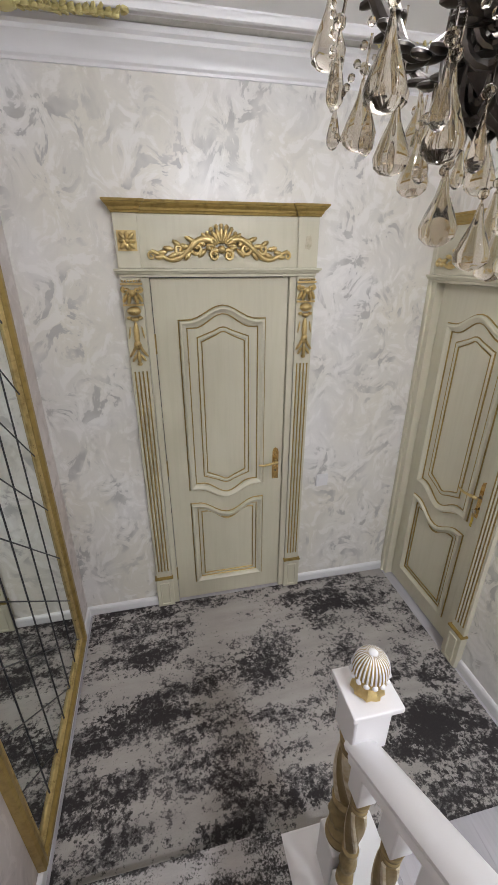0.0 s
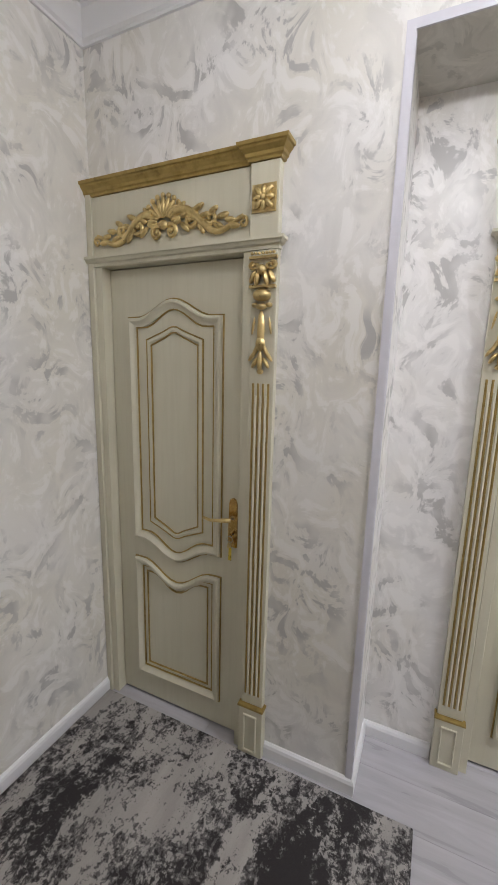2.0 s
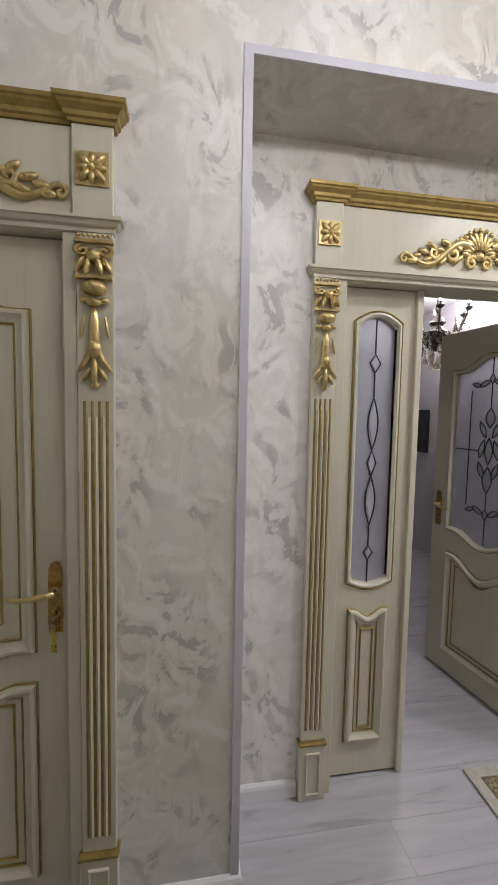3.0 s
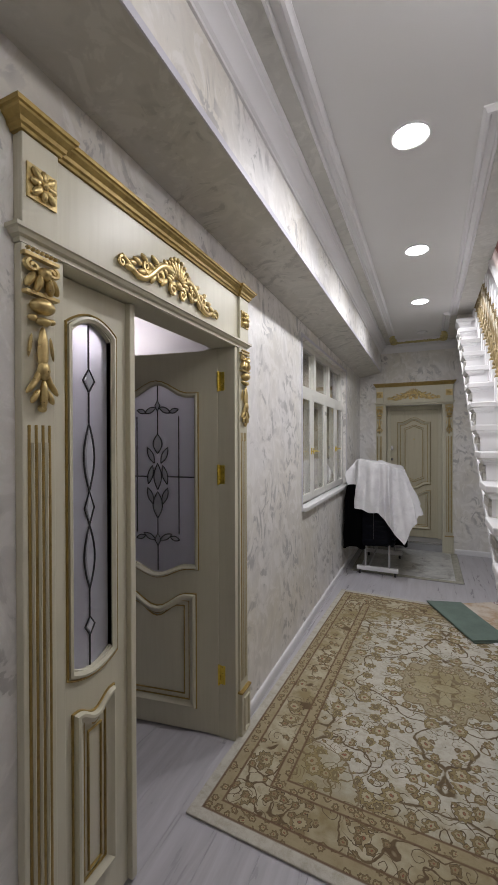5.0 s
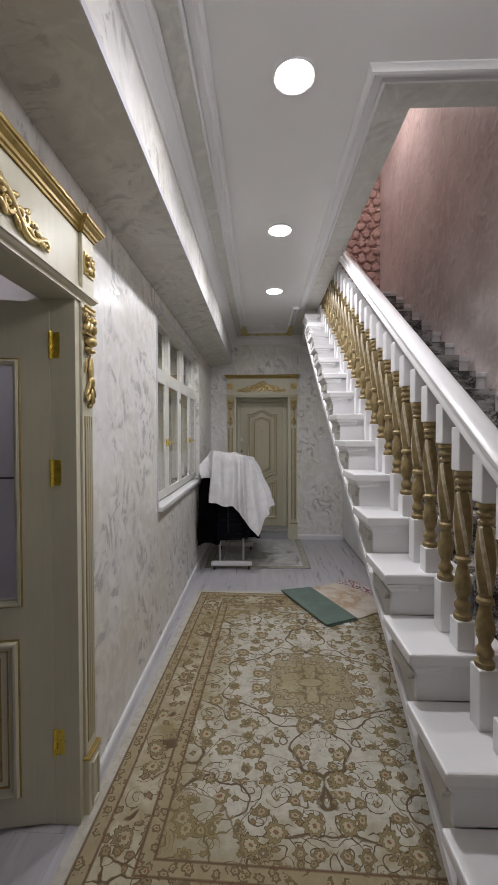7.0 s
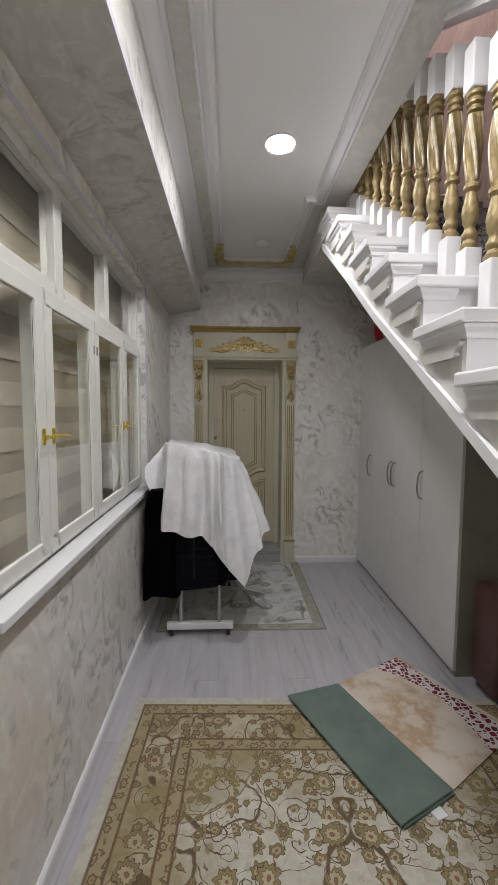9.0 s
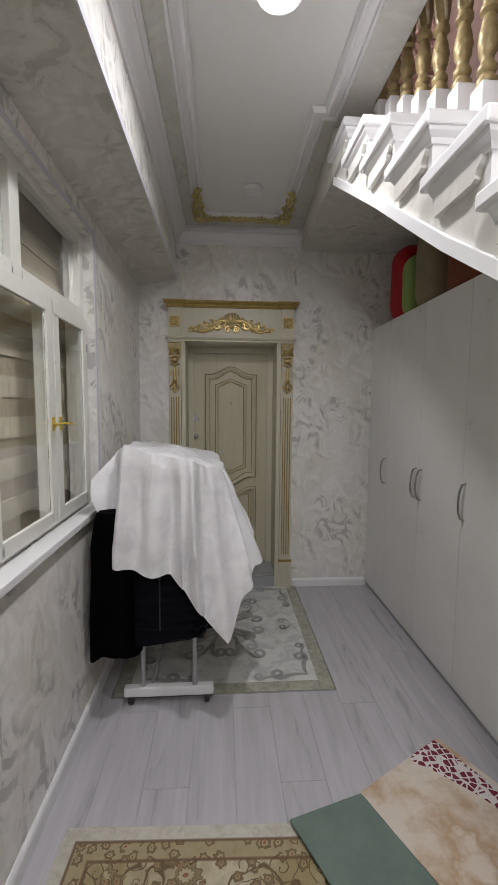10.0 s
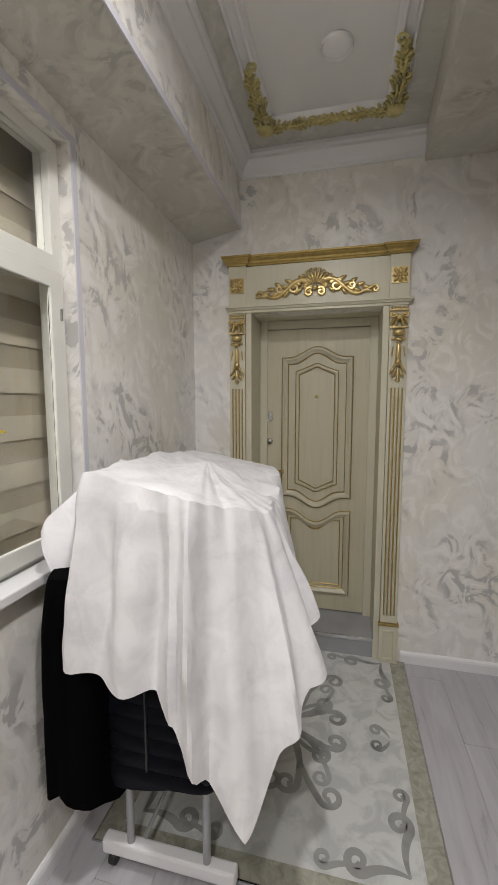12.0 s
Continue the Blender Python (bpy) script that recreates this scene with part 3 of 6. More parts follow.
def balustrade():
    rail = thing("balustrade", "white stair balustrade with gilded twisted balusters", "balustrade", pose(0, 0, 0))
    top = 0.925
    pts = [(0.60, rail_line(0.60) + top - 0.03), (-3.64, rail_line(-3.64) + top - 0.03)]
    prof = [(-0.03, -0.036), (-0.03, 0.036), (-0.012, 0.036), (-0.004, 0.030), (0.004, 0.040), (0.018, 0.042), (0.030, 0.030), (0.034, 0.012), (0.034, -0.012), (0.030, -0.030), (0.018, -0.042), (0.004, -0.040), (-0.004, -0.030), (-0.012, -0.036)]
    prof = [(-a, b + BX) for a, b in prof]
    part("handrail", sweep(bmesh.new(), pts, prof, False, side), WHITE, rail, "glossy white handrail", smooth=True)
    made = {}
    for n in range(2, 18):
        for k, off in enumerate((0.055, 0.18)):
            y, z = Y0 - RUN * n - off, RISE * n
            up = rail_line(y) - z
            if k not in made:
                bm = boxed(-0.029, 0.029, -0.029, 0.029, 0, up + 0.235)
                b = part("baluster", bm, WHITE, rail, bevel=0.004)
                h = part("head_block", boxed(-0.029, 0.029, -0.029, 0.029, up + 0.735, up + top - 0.045), WHITE, b, bevel=0.004)
                s = part("spindle", spindle(bmesh.new(), up + 0.235, up + 0.735, 0.027), [SPINDLE_GOLD, RUBBED, GROOVE_GOLD], b, "gilded twisted spindle", smooth=True)
                made[k] = (b, s, h)
            else:
                b0, s0, h0 = made[k]
                b, s, h = new("baluster", b0.data), new("spindle", s0.data), new("head_block", h0.data)
                b.parent, s.parent, h.parent = rail, b, b
                tagged(s, "gilded twisted spindle")
            b.location = (BX, y, z)
    for y in (0.553,):
        up = rail_line(y) - RISE
        b = part("baluster", boxed(-0.029, 0.029, -0.029, 0.029, 0, up + 0.235), WHITE, rail, bevel=0.004)
        part("head_block", boxed(-0.029, 0.029, -0.029, 0.029, up + 0.735, up + top - 0.045), WHITE, b, bevel=0.004)
        part("spindle", spindle(bmesh.new(), up + 0.235, up + 0.735, 0.027), [SPINDLE_GOLD, RUBBED, GROOVE_GOLD], b, "gilded twisted spindle", smooth=True)
        b.location = (BX, y, RISE)
    # newel post
    y = 0.655
    nb = part("newel", boxed(-0.052, 0.052, -0.052, 0.052, 0, 0.24), WHITE, rail, "square white newel post", bevel=0.006)
    nb.location = (0.664, 0.638, RISE)
    part("spindle", spindle(bmesh.new(), 0.24, 0.80, 0.05, 32), [SPINDLE_GOLD, RUBBED, GROOVE_GOLD], nb, "thick gilded twisted spindle", smooth=True)
    part("head_block", boxed(-0.052, 0.052, -0.052, 0.052, 0.80, 0.965), WHITE, nb, bevel=0.006)
    part("cap", boxed(-0.07, 0.07, -0.07, 0.07, 0.9655, 0.985), WHITE, nb, bevel=0.004)
    f = bmesh.new()
    lathe(f, [(0.036, 0), (0.043, 0.006), (0.040, 0.016), (0.03, 0.024), (0.026, 0.03)], 24, (0, 0, 0.9855), lambda a, z: 1 + 0.08 * math.cos(9 * a))
    part("finial_base", f, GOLD_PALE, nb, "gilded finial collar", smooth=True)
    f = bmesh.new()
    lathe(f, [(0.027, 0.03), (0.04, 0.04), (0.047, 0.05), (0.046, 0.062)], 32, (0, 0, 0.9855))
    for i in range(14):
        a = 2 * math.pi * i / 14
        bead = bmesh.new()
        blob(bead, (0.045 * math.cos(a), 0.045 * math.sin(a), 0.9855 + 0.055), (0.008, 0.008, 0.007), None, 8, 5)
        part("finial_bead", bead, WHITE, nb, smooth=True)
    part("finial_ring", f, CREAM_GOLD, nb, "dark gold finial ring", smooth=True)
    f = bmesh.new()
    lathe(f, [(0.0465, 0.063), (0.046, 0.075), (0.042, 0.09), (0.034, 0.103), (0.022, 0.112), (0.01, 0.115)], 112, (0, 0, 0.9855), lambda a, z: 1 + 0.035 * math.cos(28 * a))
    for q in f.faces:
        c = q.calc_center_median()
        q.material_index = int((math.atan2(c.y, c.x) / (2 * math.pi) * 28 + 28.25) % 1 < 0.5)
    part("finial", f, [CREAM_GOLD, WHITE], nb, "ribbed white and gold finial dome", smooth=True)
    for o in nb.children:
        if o.name.startswith("finial"):
            o.data.transform(Matrix.Translation((0, 0, 0.9855)) @ Matrix.Diagonal((1.0, 1.0, 1.14, 1)) @ Matrix.Translation((0, 0, -0.9855)))
    part("finial_tip", blob(bmesh.new(), (0, 0, 0.9855 + 0.1325), (0.012, 0.012, 0.004), None, 14, 6), WHITE, nb, smooth=True)
    return rail


balustrade()

# ---- floor coverings ----
def slab(name, x0, x1, y0, y1, z0, z1, mat, label, category, bevel=0.004):
    return tagged(part(name, boxed(x0, x1, y0, y1, z0, z1), mat, None, "", bevel), label, category)


slab("hall_carpet", XL + 0.03, 1.725, 0.715, YA - 0.02, 0.001, 0.011, CARPET, "grey and black eroded-pattern carpet by the stair foot", "carpet")


def persian():
    """Cream and olive floral rug, its drawing laid out on the rug's own width and length."""
    g = Graph("floral_rug", 0.9)
    p = g.co()
    x, y, z = g.xyz(p)
    ax, ay = g.math("ABSOLUTE", x), g.math("ABSOLUTE", y)
    edge = g.math("MINIMUM", g.math("SUBTRACT", 1.0, ax), g.math("SUBTRACT", 1.43, ay))
    mir = g.vmath("ADD", g.join(ax, ay, 0.0), g.vmath("MULTIPLY", g.vmath("SUBTRACT", g.noise(p, 9, 3, 0.6, color=True), (0.5, 0.5, 0.5)), (0.055, 0.055, 0)))
    cream, brown, rust = (0.56, 0.535, 0.46), (0.075, 0.045, 0.03), (0.30, 0.12, 0.075)

    def flowers(base, scale, petals, amount, colors, move=(0, 0, 0), flatness=1.0):
        v = g.vmath("ADD", mir, move)
        node = g.n("ShaderNodeTexVoronoi")
        g.wire(node.inputs["Vector"], v)
        node.inputs["Scale"].default_value = scale
        node.inputs["Randomness"].default_value = 0.75
        q = g.vmath("SUBTRACT", v, node.outputs["Position"])
        qx, qy, qz = g.xyz(q)
        ang = g.math("ADD", g.math("ARCTAN2", qy, qx), g.math("MULTIPLY", g.xyz(node.outputs["Color"])[1], 6.0))
        r = g.math("MULTIPLY", g.vmath("LENGTH", g.join(qx, qy, 0.0)), scale)
        r = g.math("ADD", g.math("MULTIPLY", r, g.math("ADD", 1.0, g.math("MULTIPLY", g.math("COSINE", g.math("MULTIPLY", ang, petals)), 0.13))), g.math("MULTIPLY", g.noise(p, 40, 2), 0.05))
        body = g.ramp(r, [(0.0, colors[0]), (0.07, colors[0]), (0.085, colors[3]), (0.10, colors[1]), (0.20, colors[1]), (0.22, colors[3]), (0.24, colors[2]), (0.335, colors[2]), (0.348, colors[3]), (0.37, colors[3])])
        on = g.ramp(g.xyz(node.outputs["Color"])[0], [(1 - amount - 0.01, 0), (1 - amount + 0.01, 1)])
        return g.mix(g.math("MULTIPLY", g.ramp(r, [(0.36, 1), (0.375, 0)]), on), base, body)

    def vines(base, scale, width, color, move=(0, 0, 0)):
        f = g.noise(g.vmath("ADD", mir, move), scale, 1.5, 0.4, 0.6)
        w_ = g.math("ABSOLUTE", g.math("SUBTRACT", g.math("FRACT", g.math("MULTIPLY", f, 5.0)), 0.5))
        return g.mix(g.ramp(w_, [(width, 1), (width * 2.0, 0)]), base, color)

    def curls(base, scale, amount, color, move=(0, 0, 0)):
        """Spiralling tendrils."""
        v = g.vmath("ADD", mir, move)
        node = g.n("ShaderNodeTexVoronoi")
        g.wire(node.inputs["Vector"], v)
        node.inputs["Scale"].default_value = scale
        q = g.vmath("SUBTRACT", v, node.outputs["Position"])
        qx, qy, qz = g.xyz(q)
        seed = g.xyz(node.outputs["Color"])
        r = g.math("MULTIPLY", g.vmath("LENGTH", g.join(qx, qy, 0.0)), scale)
        arm = g.math("FRACT", g.math("ADD", g.math("ADD", g.math("DIVIDE", g.math("ARCTAN2", qy, qx), 2 * math.pi), g.math("MULTIPLY", r, 4.2)), seed[1]))
        line = g.ramp(g.math("ABSOLUTE", g.math("SUBTRACT", arm, 0.5)), [(0.045, 1), (0.075, 0)])
        on = g.math("MULTIPLY", g.ramp(seed[0], [(1 - amount, 0), (1 - amount + 0.01, 1)]), g.ramp(r, [(0.42, 1), (0.46, 0)]))
        return g.mix(g.math("MULTIPLY", line, on), base, color)

    tone = g.ramp(g.noise(p, 2.2, 3, 0.6), [(0.35, 0), (0.68, 1)])
    olive = (0.27, 0.215, 0.105)
    field = g.mix(tone, (0.60, 0.575, 0.50), (0.49, 0.475, 0.41))
    wash = g.ramp(g.math("ADD", g.math("MULTIPLY", edge, 0.8), g.math("MULTIPLY", g.noise(p, 3.5, 4, 0.65), 0.9)), [(0.66, 1), (0.90, 0)])
    field = g.mix(g.math("MULTIPLY", wash, 0.8), field, (0.32, 0.26, 0.13))
    field = vines(field, 2.6, 0.024, (0.12, 0.085, 0.05))
    field = vines(field, 3.4, 0.014, (0.17, 0.12, 0.07), (6, 2, 0))
    field = curls(field, 6.5, 0.7, (0.10, 0.07, 0.042), (3, 7, 0))
    field = curls(field, 10.0, 0.45, (0.15, 0.11, 0.065), (1, 5, 0))
    field = flowers(field, 22.0, 5.0, 0.12, [rust, (0.30, 0.24, 0.13), (0.20, 0.15, 0.08), (0.07, 0.048, 0.03)], (8, 1, 0))
    field = flowers(field, 13.0, 6.0, 0.22, [rust, (0.40, 0.34, 0.22), (0.24, 0.18, 0.09), (0.055, 0.036, 0.024)], (2, 1, 0))
    field = flowers(field, 8.0, 9.0, 0.34, [rust, (0.46, 0.40, 0.27), olive, brown])
    field = flowers(field, 10.0, 8.0, 0.26, [(0.44, 0.37, 0.24), (0.19, 0.15, 0.09), (0.31, 0.25, 0.13), (0.05, 0.03, 0.02)], (5, 3, 0))
    # medallion
    ang = g.math("ARCTAN2", y, x)
    r = g.math("ADD", g.vmath("LENGTH", g.join(x, g.math("MULTIPLY", y, 0.92), 0.0)), g.math("ADD", g.math("MULTIPLY", g.math("COSINE", g.math("MULTIPLY", ang, 12.0)), 0.026), g.math("MULTIPLY", g.noise(p, 14, 3), 0.06)))
    med = g.mix(tone, (0.40, 0.35, 0.215), (0.33, 0.275, 0.145))
    r = g.math("MULTIPLY", r, 1.3)
    med = vines(med, 5.0, 0.05, (0.19, 0.14, 0.075), (1, 4, 0))
    med = flowers(med, 12.0, 6.0, 0.7, [rust, (0.46, 0.40, 0.27), olive, brown], (3, 3, 0))
    med = g.mix(g.ramp(r, [(0.29, 0), (0.30, 1)]), med, flowers((0.36, 0.31, 0.20), 17.0, 6.0, 0.85, [rust, (0.44, 0.38, 0.26), (0.24, 0.19, 0.10), (0.09, 0.062, 0.04)], (7, 3, 0)))
    for at in (0.15, 0.295, 0.40):
        med = g.mix(g.ramp(g.math("ABSOLUTE", g.math("SUBTRACT", r, at)), [(0.003, 1), (0.007, 0)]), med, (0.15, 0.105, 0.055))
    field = g.mix(g.math("MULTIPLY", g.ramp(r, [(0.405, 1), (0.415, 0)]), 0.9), field, med)
    # olive corners
    cr = g.math("ADD", g.vmath("DISTANCE", mir, (0.66, 1.10, 0.0)), g.math("MULTIPLY", g.noise(p, 6, 2), 0.12))
    field = g.mix(g.math("MULTIPLY", g.ramp(cr, [(0.36, 1), (0.39, 0)]), 0.34), field, (0.27, 0.215, 0.09))
    field = g.mix(g.ramp(g.math("ABSOLUTE", g.math("SUBTRACT", cr, 0.38)), [(0.002, 1), (0.006, 0)]), field, (0.2, 0.15, 0.09))
    band = vines(g.mix(g.ramp(g.noise(p, 3.0, 4, 0.65), [(0.38, 0), (0.62, 1)]), (0.49, 0.44, 0.32), (0.29, 0.235, 0.125)), 4.0, 0.03, (0.12, 0.08, 0.045), (9, 2, 0))
    band = curls(band, 8.0, 0.7, (0.12, 0.085, 0.05), (2, 2, 0))
    band = flowers(band, 7.5, 11.0, 0.5, [rust, (0.42, 0.36, 0.23), (0.24, 0.185, 0.10), (0.05, 0.03, 0.02)], (1, 8, 0))
    band = flowers(band, 18.0, 5.0, 0.45, [rust, (0.30, 0.23, 0.13), (0.18, 0.13, 0.07), (0.06, 0.04, 0.025)], (4, 8, 0))
    guard = flowers((0.36, 0.30, 0.185), 20.0, 6.0, 0.8, [rust, (0.38, 0.31, 0.18), (0.18, 0.13, 0.07), (0.07, 0.045, 0.03)], (6, 6, 0))
    c = g.mix(g.ramp(edge, [(0.340, 0), (0.341, 1)]), guard, field)
    c = g.mix(g.ramp(edge, [(0.280, 1), (0.2802, 0)]), c, band)
    c = g.mix(g.ramp(edge, [(0.118, 1), (0.1182, 0)]), c, guard)
    c = g.mix(g.ramp(edge, [(0.055, 1), (0.0552, 0)]), c, (0.54, 0.52, 0.46))
    for at in (0.055, 0.118, 0.28, 0.34):
        c = g.mix(g.ramp(g.math("ABSOLUTE", g.math("SUBTRACT", edge, at)), [(0.003, 1), (0.006, 0)]), c, (0.13, 0.07, 0.042))
    fibre = g.noise(p, 330, 2)
    rubbed = g.ramp(g.noise(p, 24, 6, 0.75, 0.4), [(0.42, 0), (0.66, 1)])
    c = g.mix(g.math("MULTIPLY", rubbed, 0.38), c, (0.22, 0.165, 0.09))
    g.put("Base Color", g.mix(g.math("MULTIPLY", fibre, 0.14), c, (0.24, 0.2, 0.13)))
    g.put("Specular IOR Level", 0.15)
    g.bump(fibre, 0.4, 0.005)
    return g.m


rug = tagged(part("floral_rug", boxed(-1.0, 1.0, -1.43, 1.43, 0, 0.010), persian(), None, "", 0.004), "cream and olive floral rug with dark borders on the laminate", "rug")
rug.matrix_world = pose(1.015, -1.50, 0.001, 0, 0, -2.2)

# ---- ceiling lamps ----
def ceiling_lamp(x, y, lit):
    lamp = thing("ceiling_lamp", "round white ceiling lamp, " + ("switched on" if lit else "switched off"), "lamp", pose(x, y, ZC - 0.004), "corridor ceiling lamps")
    part("rim", lathe(bmesh.new(), [(0.05, -0.001), (0.084, -0.001), (0.085, -0.006), (0.081, -0.010), (0.074, -0.006), (0.05, -0.006)], 32), WHITE, lamp, smooth=True)
    part("diffuser", lathe(bmesh.new(), [(0.073, -0.0065), (0.068, -0.0085), (0.05, -0.0105), (0.03, -0.0115), (0.005, -0.012)], 32), LAMP_GLOW if lit else LAMP_OFF, lamp, "glowing white diffuser" if lit else "", smooth=True)
    if lit:
        data = bpy.data.lights.new("lamp_light", "AREA")
        data.shape, data.size, data.energy, data.color, data.spread = "DISK", 0.13, LAMP_WATTS, (0.98, 0.985, 1.0), radians(164)
        light = new("lamp_light", data)
        light.parent, light.location = lamp, (0, 0, -0.014)
    if not lit:
        lamp.scale = (0.78, 0.78, 1.6)


for ly, lit in ((-0.64, True), (-1.85, True), (-3.05, True), (-4.30, False)):
    ceiling_lamp(1.19, ly, lit)
UP = part("upper_lamp", lathe(bmesh.new(), [(0.05, 0), (0.16, 0), (0.15, -0.05), (0.05, -0.08)], 24, (0.3, -3.7, 5.79)), glow("pink_lamp", (1.0, 0.80, 0.76), UPSTAIRS_POWER))
tagged(UP, "round pinkish lamp on the upper ceiling", "lamp")



# ---- doors ----
def swell(u):
    return 0.5 * (1 + math.cos(math.pi * min(1.0, abs(u) / 0.78)))


def panel_path(x0, x1, z0, z1, up, down, inset=0.0, n=14, point=False):
    """A panel outline: shoulders and a swell of height up on top, a dip or rise down below."""
    a, b, c, d = x0 + inset, x1 - inset, z0 + inset, z1 - inset
    k = (lambda u: max(0.0, 1 - abs(u) * 1.0) if abs(u) > 0.25 else 0.78 + 0.22 * (1 - (u / 0.25) ** 2)) if point is True else (lambda u: 1 - u * u) if point == "arc" else swell
    pts = [(a + (b - a) * i / n, c + down * k(2 * i / n - 1)) for i in range(n + 1)]
    pts += [(b - (b - a) * i / n, d + up * k(1 - 2 * i / n)) for i in range(n + 1)]
    return pts


RAISED = [(0, 0), (0, 0.014), (0.005, 0.021), (0.013, 0.022), (0.022, 0.014), (0.030, 0.007), (0.036, 0.006), (0.036, 0)]
LINE = [(0, 0), (0, 0.005), (0.003, 0.0075), (0.006, 0.005), (0.006, 0)]


def at_depth(d0):
    return lambda u, v, d: front(u, v, d + d0)


def panel(leaf, x0, x1, z0, z1, up, down, d0, inner=True, skin=None):
    path = panel_path(x0, x1, z0, z1, up, down)
    part("moulding", sweep(bmesh.new(), path, RAISED, True, at_depth(d0)), skin or CREAM, leaf, smooth=True)
    part("gilt_line", sweep(bmesh.new(), panel_path(x0, x1, z0, z1, up, down, -0.006), LINE, True, at_depth(d0)), CREAM_GOLD, leaf, "rubbed gold line")
    part("gilt_line", sweep(bmesh.new(), panel_path(x0, x1, z0, z1, up, down, 0.036), LINE, True, at_depth(d0)), CREAM_GOLD, leaf, "rubbed gold line")
    if inner:
        i = 0.092
        slim = [(0, 0), (0, 0.004), (0.004, 0.007), (0.012, 0.008), (0.018, 0.004), (0.018, 0)]
        args = (x0, x1, z0, z1, up * 0.75, down * 0.75)
        part("moulding", sweep(bmesh.new(), panel_path(*args, i, 16, True), slim, True, at_depth(d0)), skin or CREAM, leaf, smooth=True)
        part("gilt_line", sweep(bmesh.new(), panel_path(*args, i - 0.005, 16, True), LINE, True, at_depth(d0)), CREAM_GOLD, leaf, "rubbed gold line")
        part("gilt_line", sweep(bmesh.new(), panel_path(*args, i + 0.018, 16, True), LINE, True, at_depth(d0)), CREAM_GOLD, leaf, "rubbed gold line")


def panelled_leaf(th, w, z0, z1, depth, skin=None):
    """A cream leaf with a tall arched panel above a square one, at depth behind the wall face."""
    leaf = part("leaf", boxed(-w / 2, w / 2, depth, depth + 0.04, z0, z1), skin or CREAM, th, "cream lacquered panelled leaf", bevel=0.002)
    k, m = (z1 - z0) / 2.09, (w - 0.458) / 2
    panel(leaf, -w / 2 + m, w / 2 - m, z0 + 0.87 * k, z0 + 1.885 * k, 0.07, -0.075, -depth, True, skin)
    panel(leaf, -w / 2 + m, w / 2 - m, z0 + 0.135 * k, z0 + 0.765 * k, -0.085, 0.0, -depth, False, skin)
    i = 0.06
    path = panel_path(-w / 2 + m, w / 2 - m, z0 + 0.135 * k, z0 + 0.765 * k, -0.07, 0.0, i)
    part("gilt_line", sweep(bmesh.new(), path, LINE, True, at_depth(-depth)), CREAM_GOLD, leaf, "rubbed gold line")
    return leaf


def lever(leaf, u, z, d, toward):
    """Brass plate with a curved lever."""
    pl = part("handle_plate", prism(bmesh.new(), [(u - 0.019, z - 0.13), (u + 0.019, z - 0.13), (u + 0.021, z - 0.09), (u + 0.019, z + 0.06), (u + 0.012, z + 0.08), (u, z + 0.086), (u - 0.012, z + 0.08), (u - 0.019, z + 0.06), (u - 0.021, z - 0.09)], d, d + 0.006, front), BRASS, leaf, "brown brass handle plate")
    pts = [(u, -d - 0.006, z), (u, -d - 0.04, z), (u + toward * 0.012, -d - 0.05, z + 0.002), (u + toward * 0.045, -d - 0.05, z - 0.004), (u + toward * 0.085, -d - 0.048, z - 0.010), (u + toward * 0.118, -d - 0.047, z - 0.004)]
    part("handle", tube(bmesh.new(), pts, [0.011, 0.010, 0.010, 0.008, 0.007, 0.006], 10), GOLD_PALE, pl, "curved gilt lever", smooth=True)
    part("keyhole", lathe(bmesh.new(), [(0.004, -0.004), (0.006, 0), (0.004, 0.002)], 10, (u, -d - 0.007, z - 0.07)), DARK_GAP, pl)
    return pl


def turn(a):
    return Matrix.Rotation(radians(a), 4, "Y")


def spiral(cx, cz, r, turns, start, way, n=26):
    out = []
    for i in range(n):
        t = i / (n - 1)
        a = start + way * turns * 2 * math.pi * t
        q = r * (1 - 0.82 * t)
        out.append((cx + q * math.cos(a), -0.009, cz + q * math.sin(a)))
    return out


